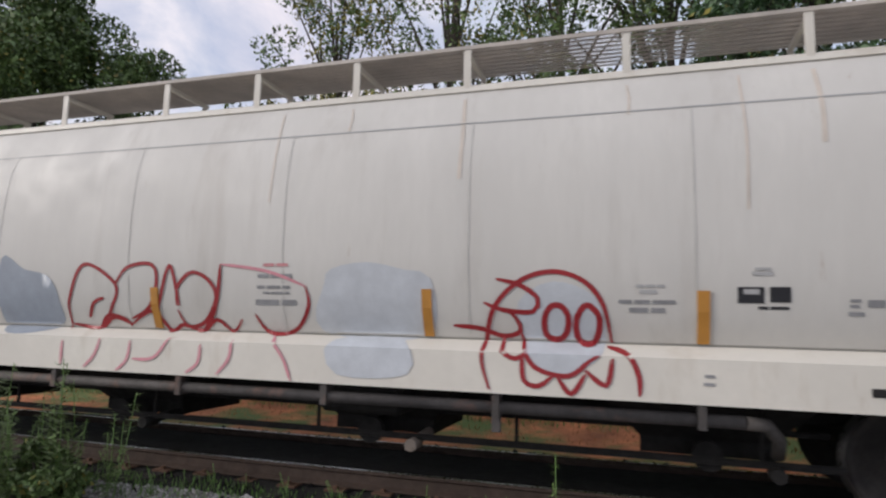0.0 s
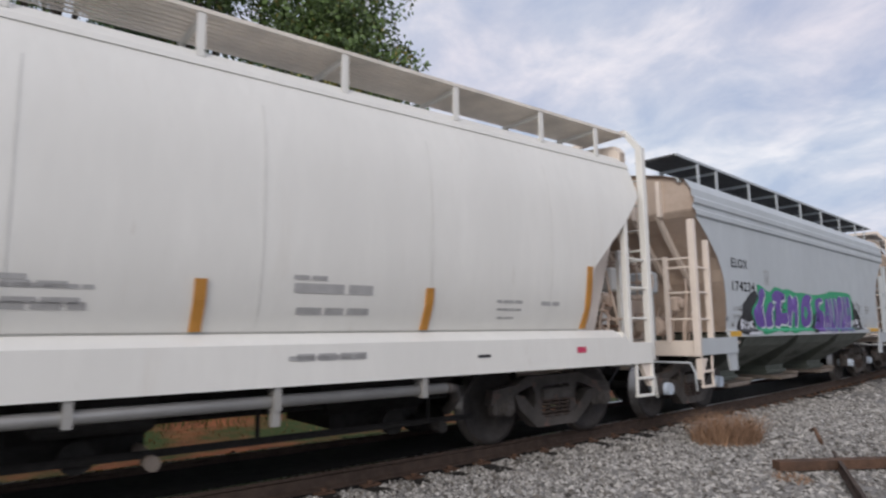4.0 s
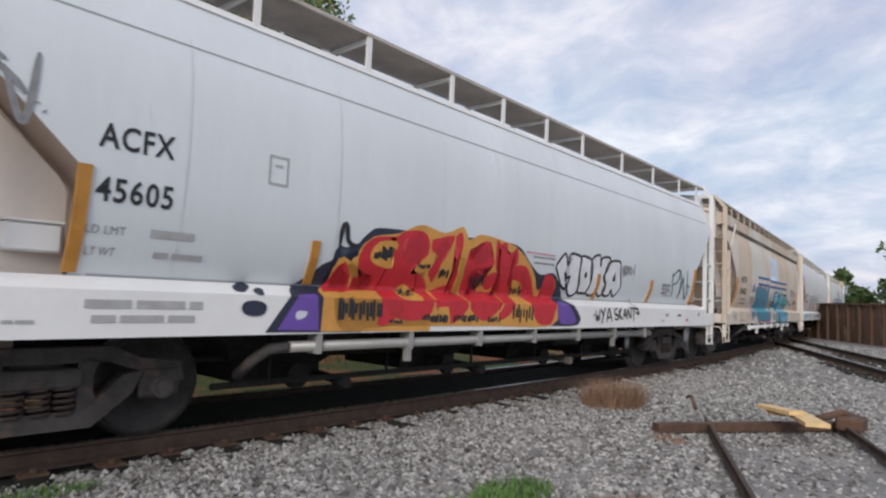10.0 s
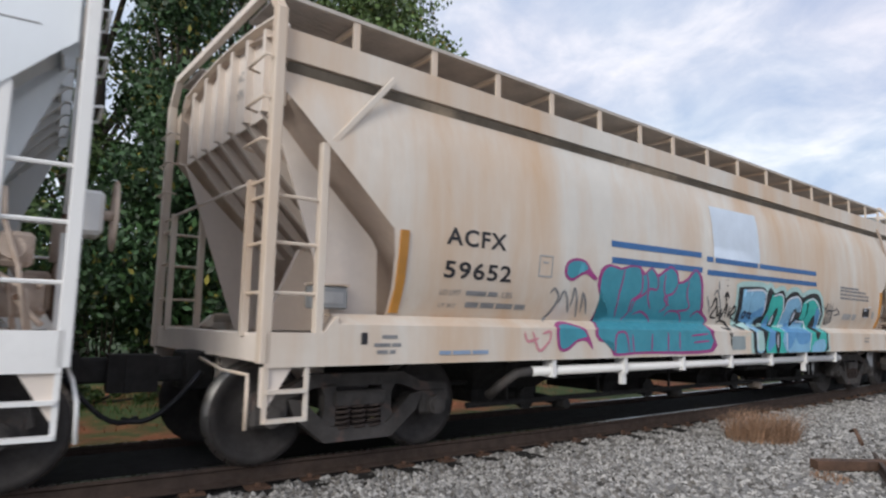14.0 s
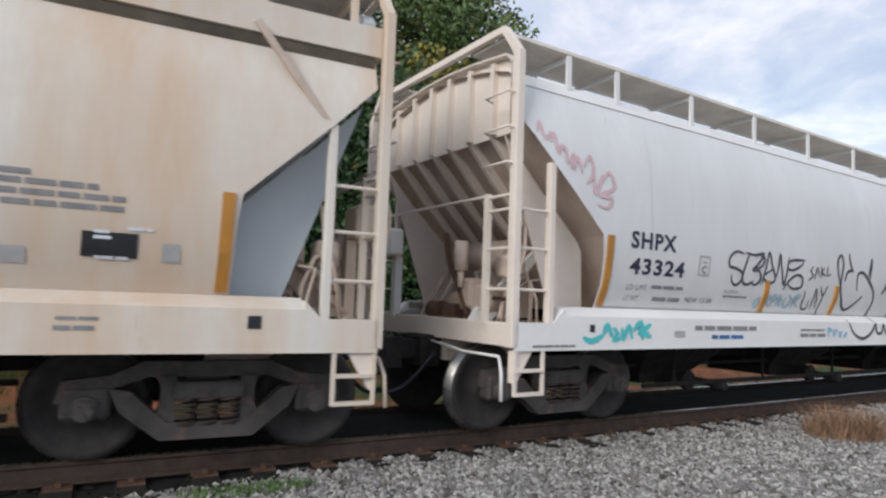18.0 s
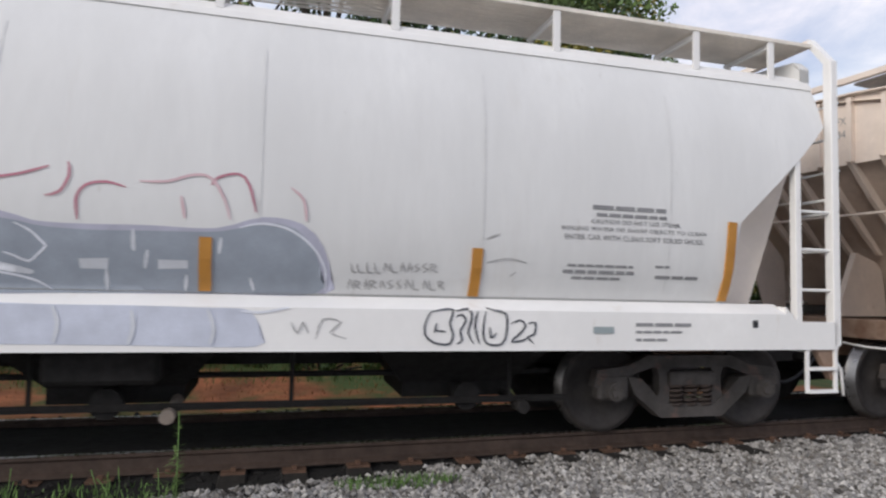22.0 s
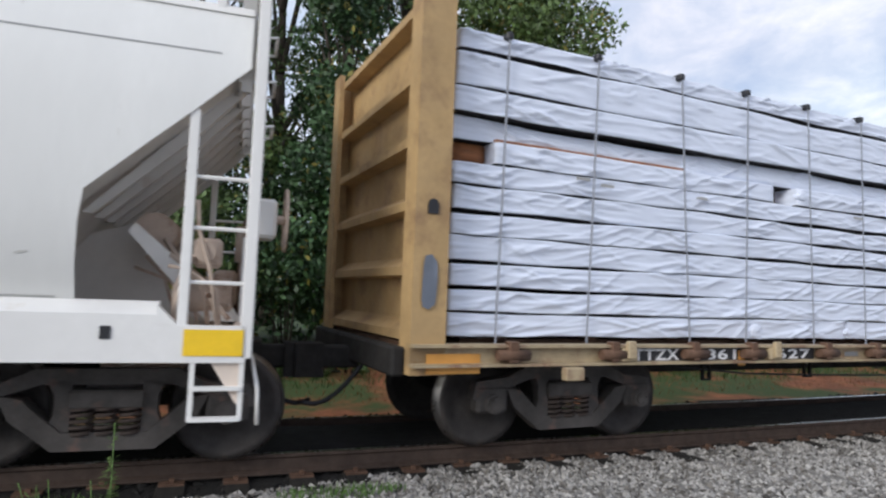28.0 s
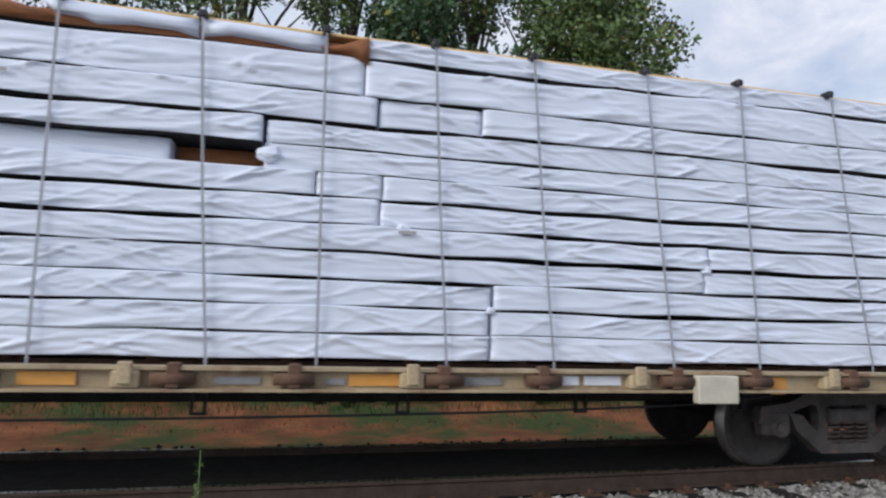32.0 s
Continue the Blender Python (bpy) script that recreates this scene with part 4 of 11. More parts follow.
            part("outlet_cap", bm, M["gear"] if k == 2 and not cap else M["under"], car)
        if cap:
            bm = bmesh.new()
            tube(bm, (cap - C.mid, -1.12, 0.40), (cap - C.mid, -1.08, 0.40), 0.095, 18)
            tube(bm, (cap - C.mid, -1.14, 0.40), (cap - C.mid, -1.12, 0.40), 0.03, 10)
            tube(bm, (cap - C.mid, -1.08, 0.40), (cap - C.mid, 0, 0.42), 0.05, 8)
            part("outlet_cap", bm, M["pipe"], car, "pale round outlet cap")
            bm = bmesh.new()
            tube(bm, (cap - C.mid - 0.08, -1.56, 0.80), (cap - C.mid + 0.11, -1.56, 0.80), 0.056, 12)
            part("pipe_coupling", bm, paint("coupling_blue", (0.30, 0.38, 0.46)), car, "worn blue pipe coupling")
        bm = bmesh.new()
        tube(bm, (-half + 2.6, -0.98, 0.40), (half - 2.6, -0.98, 0.40), 0.035, 6)
        tube(bm, (-half + 2.6, -0.55, 0.60), (half - 2.6, -0.55, 0.60), 0.03, 6)
        for k in range(6):
            x = -half + 3.2 + (2 * half - 6.4) * k / 5
            tube(bm, (x, -0.98, 0.40), (x, -0.98, 1.2), 0.02, 6)
        box(bm, -0.5 + half * 0.2, 0.35 + half * 0.2, -1.25, -0.75, 0.62, 0.95, 0.04)
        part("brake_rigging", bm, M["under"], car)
    if pipe:
        bm = bmesh.new()
        a, b = -half + 3.0, half - 3.4
        tube(bm, (a, -1.56, 0.80), (b, -1.56, 0.80), pipe_r, 10)
        part("air_pipe", bm, M[pipe_key], car, "long painted conveying pipe below the sill")
        bm = bmesh.new()
        pipe_run(bm, [(a, -1.56, 0.80), (a - 0.16, -1.50, 0.78), (a - 0.26, -1.38, 0.66), (a - 0.28, -1.2, 0.52)], pipe_r, 10)
        part("pipe_elbow", bm, M["truck"], car)
        bm = bmesh.new()
        pipe_run(bm, [(b, -1.56, 0.80), (b + 0.16, -1.50, 0.78), (b + 0.26, -1.38, 0.66), (b + 0.28, -1.2, 0.52)], pipe_r, 10)
        part("pipe_elbow", bm, M["truck"], car)
        hung = 7 if pipe_r > 0.04 else 5
        for k in range(hung):
            x = a + 0.3 + (b - a - 0.6) * k / (hung - 1)
            bm = bmesh.new()
            box(bm, x - 0.03, x + 0.03, -1.63, -1.48, 0.73, 0.93)
            if k in (1, 5):
                box(bm, x - 0.035, x + 0.035, -1.60, -1.54, 0.60, 0.80)
            part("pipe_hanger", bm, M[pipe_key], car)
    # lettering on the upright end plate
    for k, word in enumerate(end_text):
        cu = bpy.data.curves.new("end_lettering", "FONT")
        cu.body, cu.size, cu.resolution_u = word, 0.14, 2
        ob = bpy.data.objects.new("end_lettering", cu)
        me = bpy.data.meshes.new_from_object(ob)
        bpy.data.objects.remove(ob)
        for v in me.vertices:
            v.co = (-half + (0.17 if flat else 0.146), -0.235 - v.co.x * 0.85, 3.62 - 0.17 * k + v.co.y)
        me.materials.append(M["ink"])
        part("end_lettering", me, None, car)
    # uncoupling levers
    for e in (-1, 1):
        bm = bmesh.new()
        pipe_run(bm, [(e * (half + 0.05), -0.25, 0.92), (e * (half + 0.07), -0.9, 0.86), (e * (half + 0.07), -1.50, 0.86), (e * (half + 0.10), -1.58, 0.72), (e * (half + 0.11), -1.60, 0.46)], 0.016, 6)
        part("uncoupling_lever", bm, frame_m, car)
    # hand brake on one end
    e = -1 if brake_front else 1
    bm = bmesh.new()
    X = e * (half - 0.02)
    box(bm, min(X, X + e * 0.22), max(X, X + e * 0.22), wheel_y - 0.2, wheel_y + 0.2, 1.90, 2.24, 0.03)
    part("brake_box", bm, M["dust_gear"] if paint_key == "white_a" else frame_m, car)
    bm = bmesh.new()
    box(bm, X - 0.05, X + 0.05, wheel_y - 0.08, wheel_y + 0.02, 1.15, 1.905)
    part("brake_stand", bm, frame_m, car)
    if not flat:
        bm = bmesh.new()
        prism(bm, [(X - e * 0.02, 1.18), (X - e * 0.30, 1.18), (X - e * 0.95, 1.9), (X - e * 0.9, 1.98), (X - e * 0.1, 1.3)], -0.86, -0.80)
        part("stand_brace", bm, frame_m, car)
    bm = bmesh.new()
    n, R0 = 20, 0.27
    c = Vector((X + e * 0.30, wheel_y, 2.08))
    ring = [c + Vector((0, R0 * math.cos(2 * math.pi * k / n), R0 * math.sin(2 * math.pi * k / n))) for k in range(n + 1)]
    pipe_run(bm, ring, 0.016, 6)
    for k in range(0, n, 5):
        tube(bm, c, ring[k], 0.013, 6)
    tube(bm, c - Vector((e * 0.1, 0, 0)), c, 0.04, 8)
    part("brake_wheel", bm, M["dust_gear"], car)
    # air brake gear on the same platform
    bm = bmesh.new()
    tube(bm, (e * (half - 0.14), -0.80, 1.40), (e * (half - 0.46), -0.80, 1.40), 0.15, 14)
    gear = part("air_reservoir", bm, M["dust_gear"], car, "dusty air reservoir on the end platform")
    for pts, r in (([(e * (half - 0.30), -1.20, 1.75), (e * (half - 0.45), -1.22, 1.70), (e * (half - 0.55), -1.22, 1.45), (e * (half - 0.55), -1.2, 1.15)], 0.022),
                   ([(e * (half - 0.22), -1.30, 1.15), (e * (half - 0.30), -1.30, 1.62), (e * (half - 0.40), -1.28, 1.92), (e * (half - 0.42), -1.26, 2.15)], 0.018),
                   ([(e * (half - 0.55), -1.32, 1.15), (e * (half - 0.52), -1.34, 1.40), (e * (half - 0.46), -1.30, 1.60), (e * (half - 0.60), -1.26, 1.62)], 0.016)):
        bm = bmesh.new()
        pipe_run(bm, pts, r, 7)
        part("brake_pipe", bm, M["dust_gear"], gear)
    bm = bmesh.new()
    box(bm, min(e * (half - 0.22), e * (half - 0.44)), max(e * (half - 0.22), e * (half - 0.44)), -1.20, -1.0, 1.62, 1.86, 0.03)
    tube(bm, (e * (half - 0.34), -1.27, 1.74), (e * (half - 0.34), -1.20, 1.74), 0.08, 12)
    part("control_valve", bm, M["dust_gear"], gear)
    for k in range(5):
        bm = bmesh.new()
        y = -1.28 + 0.22 * k
        pipe_run(bm, [(e * (half - 0.20 - 0.10 * k), y, 1.15), (e * (half - 0.24 - 0.12 * k), y, 1.45 + 0.08 * (k % 3)), (e * (half - 0.50 - 0.12 * k), y + 0.05, 1.62 + 0.1 * (k % 2))], 0.014 + 0.006 * (k % 2), 6)
        part("brake_lever", bm, M["dust_gear"], gear)
    bm = bmesh.new()
    tube(bm, (e * (half - 0.18), -0.35, 1.34), (e * (half - 0.40), -0.35, 1.34), 0.13, 12)
    box(bm, min(e * (half - 0.1), e * (half - 0.3)), max(e * (half - 0.1), e * (half - 0.3)), -0.75, -0.52, 1.3, 1.62, 0.03)
    part("brake_cylinder", bm, M["dust_gear"], gear)
    if not flat:
        bm = bmesh.new()
        tube(bm, (e * (half - 0.80), -0.62, 1.93), (e * (half - 0.80), 0.42, 1.93), 0.17, 16)
        for y in (-0.64, 0.40):
            tube(bm, (e * (half - 0.80), y, 1.93), (e * (half - 0.80), y + 0.02, 1.93), 0.135, 14)
        part("cross_reservoir", bm, M["dust_gear"], car, "dusty air tank slung under the slope")
        gear_runs = (("chain_column", "rust", 0.035, [(half - 0.04, -0.32, 2.12), (half - 0.05, -0.40, 1.80), (half - 0.10, -0.55, 1.50), (half - 0.12, -0.72, 1.16)]),
                     ("pull_rod", "dust_gear", 0.03, [(half - 0.75, 0.34, 1.84), (half - 0.45, 0.22, 1.50), (half - 0.18, 0.12, 1.17)]),
                     ("pull_rod", "dust_gear", 0.03, [(half - 0.78, 0.62, 1.86), (half - 0.46, 0.50, 1.50), (half - 0.20, 0.42, 1.17)]),
                     ("tank_brace", "dust_gear", 0.022, [(half - 0.70, -0.72, 1.86), (half - 0.40, -0.98, 1.50), (half - 0.14, -1.22, 1.22)]),
                     ("tank_brace", "dust_gear", 0.022, [(half - 0.62, -0.20, 1.72), (half - 0.40, -0.42, 1.70), (half - 0.14, -0.95, 1.30)]),
                     ("cross_rod", "dust_gear", 0.018, [(half - 0.16, -1.30, 1.50), (half - 0.18, -0.90, 1.49), (half - 0.16, -0.55, 1.46)]),
                     ("cross_rod", "rust", 0.02, [(half - 0.30, -1.32, 1.40), (half - 0.26, -0.95, 1.41), (half - 0.24, -0.50, 1.34)]))
        for name, key, r, pts in gear_runs:
            bm = bmesh.new()
            pipe_run(bm, [(e * x, y, z) for x, y, z in pts], r, 7)
            part(name, bm, M[key], gear)
        bm = bmesh.new()
        tube(bm, (e * (half - 0.06), -0.62, 1.70), (e * (half - 0.06), -0.62, 2.02), 0.075, 12)
        tube(bm, (e * (half - 0.06), -0.62, 1.52), (e * (half - 0.06), -0.62, 1.70), 0.035, 8)
        part("slack_adjuster", bm, M["dust_gear"], gear)
        bm = bmesh.new()
        tube(bm, (e * (half - 0.14), -0.16, 1.26), (e * (half - 0.14), 0.06, 1.26), 0.11, 12)
        box(bm, min(e * (half - 0.06), e * (half - 0.24)), max(e * (half - 0.06), e * (half - 0.24)), -0.46, -0.24, 1.15, 1.34, 0.02)
        part("relay_valve", bm, M["rust"], gear)
    if box_front:
        bm = bmesh.new()
        bx, bz = (0.66, 1.39) if paint_key == "tan" else (0.98, 1.50)
        box(bm, -e * (half - bx) - 0.18, -e * (half - bx) + 0.18, -1.40, -1.285, bz, bz + 0.20, 0.015)
        crate = part("tool_box", bm, M["grey_box"] if paint_key == "tan" else frame_m, car, "small box under the slope sheet")
        bm = bmesh.new()
        box(bm, -e * (half - bx) - 0.19, -e * (half - bx) + 0.19, -1.415, -1.28, bz + 0.202, bz + 0.222, 0.006)
        part("lid", bm, frame_m, crate)
        if paint_key == "tan":
            bm = bmesh.new()
            box(bm, -e * (half - bx) - 0.13, -e * (half - bx) + 0.13, -1.407, -1.399, bz + 0.05, bz + 0.15)
            part("label_plate", bm, M["faint"], crate)
    for s in (-1, 1):
        add_truck(car, s * (half - (rear_inset if rear_inset and s > 0 else inset)), half, pale=flat)
    if flat:
        flat_side_hoppers(C)
    return C


def flat_side_hoppers(C):
    for k in (-1, 0, 1):
        x = k * 2.62
        bm = bmesh.new()
        lv = ((1.26, 1.24, 1.58), (1.05, 1.05, 1.40), (0.56, 0.52, 0.62), (0.36, 0.50, 0.60))
        v = [[bm.verts.new((x + sx * a, sy * b, z)) for sx, sy in ((-1, -1), (1, -1), (1, 1), (-1, 1))] for z, a, b in lv]
        for p, q in zip(v, v[1:]):
            for i in range(4):
                bm.faces.new((p[i], p[(i + 1) % 4], q[(i + 1) % 4], q[i]))
        bm.faces.new(v[-1])
        box(bm, x - 0.54, x + 0.54, -0.66, 0.66, 0.40, 0.46)
        part("hopper_bay", bm, M["hopper"], C.ob, "grey sloping hopper bay")
        bm = bmesh.new()
        tag = [(x - 0.30 + 0.06 * q, 0.80 + (0.07 if q % 2 else -0.05) + 0.02 * math.sin(q * 2.3 + k)) for q in range(11)]
        for (ax, az), (bx, bz) in zip(tag, tag[1:]):
            bm.faces.new([bm.verts.new((px, -0.632 - (pz - 0.56) / 0.49 * 0.78, pz)) for px, pz in ((ax, az - 0.018), (bx, bz - 0.018), (bx, bz + 0.018), (ax, az + 0.018))])
        part("scrawl", bm, M["under"], C.ob, "faded dark scrawl on the hopper bay")
        bm = bmesh.new()
        box(bm, x - 0.50, x + 0.50, -0.9, 0.9, 0.28, 0.36, 0.01)
        tube(bm, (x + 0.58, -0.9, 0.38), (x + 0.58, 0.9, 0.38), 0.03, 8)
        part("outlet_gate", bm, M["gear"], C.ob)


def eave_box(C):
    """A boxed eave with corner gussets, as on the older cream car."""
    for s in (-1, 1):
        bm = bmesh.new()
        slab(bm, [(s * 1.40, 3.40), (s * 1.58, 3.44), (s * 1.58, 3.70), (s * 1.40, 3.74)], -C.half + 0.05, C.half - 0.05)
        part("eave_box", bm, M["tan"], C.ob, "boxed cream eave with grime under it")
        bm = bmesh.new()
        slab(bm, [(s * 1.46, 3.35), (s * 1.535, 3.345), (s * 1.565, 3.42), (s * 1.46, 3.42)], -C.half + 0.1, C.half - 0.1)
        part("eave_lip", bm, M["grime"], C.ob)
        for e in (-1, 1):
            bm = bmesh.new()
            box(bm, -0.028, 0.028, -0.02, 0.02, 0, 0.95, 0.005)
            g = part("gusset", bm, M["tan"] if e < 0 else M["dust_gear"], C.ob)
            g.matrix_basis = pose(e * (C.half - 0.50), s * 1.63, 2.78, 0, -e * 40, 0)


CARS = {}
CARS["A"] = hopper(-12.6, 3.95, "grimy white covered hopper car with red graffiti", "white_a", "grimy_end", bars=(-4.9, -1.97, 0.28), rear_key="white_d", sill_key="sill_a", pipe_key="truck", brake_front=False, wheel_y=-0.15, posts=(-12.19, -10.79, -9.39, -7.99, -6.59, -5.14, -3.98, -2.84, -1.7, -0.27, 1.14, 2.57), open_board=0.022, board_key="tan_grate", rusty_decks=(1,))
CARS["B"] = hopper(5.15, 21.0, "clean white covered hopper car with upright orange strips", "white_b", sill_key="white_b", bars=(8.43, 10.44, 12.86, 15.18, 17.37), brake_front=False, posts=(6.43, 7.80, 9.16, 10.51, 11.51, 12.49, 13.81, 15.16, 16.52, 17.9, 19.25, 20.3), lip=-0.07, open_board=0.022)
CARS["C"] = hopper(22.2, 33.65, "grey-white three-bay hopper car with purple and green graffiti", "white_c", "peach", rear_key="white_c", front_frame="peach", pipe=False, style="flat_side", inset=0.92, sill_key="white_c", posts=(23.0, 23.7, 25.1, 26.5, 27.9, 29.3, 30.7, 32.1, 32.94), end_text=("ELOX", "174234"))
CARS["D"] = hopper(34.82, 49.25, "white covered hopper car with red and orange graffiti", "white_d", bars=(38.02, 40.18, 43.68, 45.81), brake_front=False, box_front=True, posts=(35.98, 37.38, 38.73, 40.11, 41.2, 42.32, 43.43, 44.9, 46.3, 47.7, 48.75), end_text=("ACFX", "45605"), rear_key="white_d", front_frame="peach", board_key="tan_grate", front_bar=1.18, open_board=0.017)
CARS["E"] = hopper(50.40, 65.16, "rust-stained cream hopper car with turquoise graffiti", "tan", "peach", bars=(), sill_key="tan", pipe_key="sill_w", brake_front=False, pitch=0.90, box_front=True, posts=(51.22, 52.13, 53.02, 53.9, 54.81, 55.69, 56.5, 57.45, 58.4, 59.42, 60.38, 61.3, 62.22, 63.17, 64.12, 64.9), end_text=("ACFX", "59652"), rear_key="white_c", board_key="tan_grate", front_bar=1.25, open_board=0.017)
eave_box(CARS["E"])
CARS["F"] = hopper(66.36, 82.85, "dusty white covered hopper car with black scrawled graffiti", "white_f", "peach", rear_key="white_f", wheel_y=0.8, front_frame="peach", bars=(70.61, 72.42, 74.59, 76.94, 79.10), pipe=False, posts=(67.2, 67.95, 69.3, 70.68, 72.08, 73.47, 74.86, 75.9, 76.94, 78.38, 79.9, 81.41, 82.3), front_bar=1.25, open_board=0.017, lip=-0.06, rusty_decks=(1,))
CARS["G"] = hopper(84.14, 98.83, "white covered hopper car with blue stripes and silver graffiti", "white_g", "rusty_end", front_frame="rusty_end", bars=(), brake_front=False, box_front=True, end_bars=False, posts=(85.44, 86.83, 88.25, 89.63, 90.79, 91.91, 93.04, 94.45, 95.87, 97.25, 98.5), end_text=("ACFX", "45834"), rear_key="grimy_end", rear_web=False, rear_inset=1.0, open_board=0.024, board_key="tan_grate", rusty_decks=(-1,), pipe_r=0.034, cap=91.44)


# ---------------------------------------------------------------- bulkhead flat car and its lumber
def bulkhead_flat(x0, x1):
    half, mid = (x1 - x0) / 2, (x0 + x1) / 2
    car = thing("bulkhead_flat_car", "worn yellow bulkhead flat car with stake pockets along its sill", "flat car", "freight cars of the train")
    C = Car()
    C.ob, C.x0, C.x1, C.half, C.mid, C.profile = car, x0, x1, half, mid, [(0.8, 1.60), (4.3, 1.60)]
    bm = bmesh.new()
    box(bm, -half + 0.1, half - 0.1, -1.45, 1.45, 0.98, 1.04)
    part("deck", bm, M["rust"], car, "rusty plank-worn deck")
    for s in (-1, 1):
        bm = bmesh.new()
        slab(bm, [(s * 1.40, 1.06), (s * 1.58, 1.06), (s * 1.58, 1.035), (s * 1.50, 1.03), (s * 1.50, 0.90), (s * 1.58, 0.895), (s * 1.58, 0.87), (s * 1.40, 0.87)], -half, half)
        part("side_sill", bm, M["flatcar"], car, "yellow channel side sill with chipped paint")
    pk = bmesh.new()
    box(pk, -0.10, 0.10, -1.60, -1.49, 0.90, 1.03, 0.015)
    box(pk, -0.05, 0.05, -1.63, -1.58, 0.93, 1.10, 0.01)
    pocket = finish(pk, "stake_pocket", M["flatcar"])
    wk = bmesh.new()
    tube(wk, (-0.16, -1.57, 0.97), (0.16, -1.57, 0.97), 0.05, 10)
    box(wk, -0.05, 0.05, -1.60, -1.50, 0.90, 1.09, 0.01)
    winch = finish(wk, "strap_winch", M["rust"])
    winches = (100.89, 102.01, 103.05, 103.89, 105.12, 106.04, 107.26, 108.14, 109.36, 110.38, 111.71, 112.6, 113.81, 114.69, 115.98, 116.81, 117.9, 119.0)
    pockets = (102.18, 104.22, 106.33, 108.39, 111.38, 113.54, 115.6, 117.66, 119.6)
    for mesh, name, places in ((winch, "strap_winch", winches), (pocket, "stake_pocket", pockets)):
        for x in places:
            for s in (1, -1):
                p = part(name, mesh, None, car)
                p.matrix_basis = pose(x - mid, 0, 0, 0, 0, 0 if s > 0 else 180)
    for e in (-1, 1):
        X = e * half
        for s in (-1, 1):
            bm = bmesh.new()
            plan = [(0, 1.24), (0, 1.50), (0.32, 1.50), (0.32, 1.30), (0.28, 1.30), (0.28, 1.46), (0.06, 1.46), (0.06, 1.24)]
            lo, hi = [[bm.verts.new((X - e * a, s * y, z)) for a, y in plan] for z in (0.80, 4.20)]
            bm.faces.new(lo)
            bm.faces.new(hi)
            for i in range(len(plan)):
                j = (i + 1) % len(plan)
                bm.faces.new((lo[i], lo[j], hi[j], hi[i]))
            part("bulkhead_post", bm, M["bulk"], car, "tan channel corner post")
        bm = bmesh.new()
        box(bm, min(X - e * 0.21, X - e * 0.26), max(X - e * 0.21, X - e * 0.26), -1.45, 1.45, 1.04, 4.16)
        part("bulkhead_sheet", bm, M["bulk"], car)
        for z in (1.05, 1.62, 2.2, 2.78, 3.36, 4.0):
            bm = bmesh.new()
            prism(bm, [(X - e * 0.21, z), (X - e * 0.05, z + 0.02), (X - e * 0.05, z + 0.10), (X - e * 0.21, z + 0.20)], -1.24, 1.24)
            part("bulkhead_beam", bm, M["bulk"], car)
        bm = bmesh.new()
        tube(bm, (X - e * 0.16, -1.515, 2.24), (X - e * 0.16, -1.503, 2.24), 0.05, 12)
        box(bm, X - e * 0.16 - 0.05, X - e * 0.16 + 0.05, -1.514, -1.503, 2.16, 2.24)
        part("lifting_eye", bm, M["black"], car)
        bm = bmesh.new()
        box(bm, min(X, X + e * 0.12), max(X, X + e * 0.12), -1.40, 1.40, 0.78, 1.03, 0.02)
        box(bm, min(X, X + e * 0.42), max(X, X + e * 0.42), -0.11, 0.11, 0.70, 0.92, 0.02)
        prism(bm, [(X + e * 0.38, 0.62), (X + e * 0.66, 0.62), (X + e * 0.66, 0.95), (X + e * 0.38, 0.95)], -0.17, 0.10)
        part("coupler", bm, M["under"], car)
        bm = bmesh.new()
        pipe_run(bm, [(X + e * 0.6 * a, -0.32 + 0.2 * a, 0.80 - 0.44 * math.sin(math.pi * a * 0.62)) for a in (0, 0.15, 0.3, 0.45, 0.6, 0.75, 0.9, 1.0)], 0.024, 6)
        part("air_hose", bm, M["black"], car)
    bm = bmesh.new()
    box(bm, -half + 0.6, half - 0.6, -0.3, 0.3, 0.62, 0.98)
    part("centre_sill", bm, M["under"], car)
    bm = bmesh.new()
    pts = [(-half + 3.2 + (2 * half - 6.4) * a, -1.25, 0.80 - 0.18 * math.sin(math.pi * min(1, a * 1.0)) ** 0.5) for a in [i / 14 for i in range(15)]]
    pipe_run(bm, pts, 0.012, 5)
    part("brake_line", bm, M["black"], car)
    for k in range(9):
        x = -half + 3.6 + (2 * half - 7.2) * k / 8
        bm = bmesh.new()
        for d in (-0.05, 0.05):
            box(bm, x + d - 0.012, x + d + 0.012, -1.27, -1.23, 0.66, 0.9)
        box(bm, x - 0.06, x + 0.06, -1.27, -1.23, 0.65, 0.67)
        part("line_hanger", bm, M["under"], car)
    for xx, w, zz in ((116.35, 0.21, 0.90), (101.5, 0.10, 0.80)):
        bm = bmesh.new()
        box(bm, xx - mid - w, xx - mid + w, -1.66, -1.57, zz - w * 0.57, zz + w * 0.62, 0.01)
        part("document_box", bm, paint("cream_box", (0.62, 0.58, 0.47)) if w > 0.15 else M["flatcar"], car, "card holder box on the sill")
    for s in (-1, 1):
        add_truck(car, s * (half - (2.06 if s > 0 else 1.95)), half)
    return C


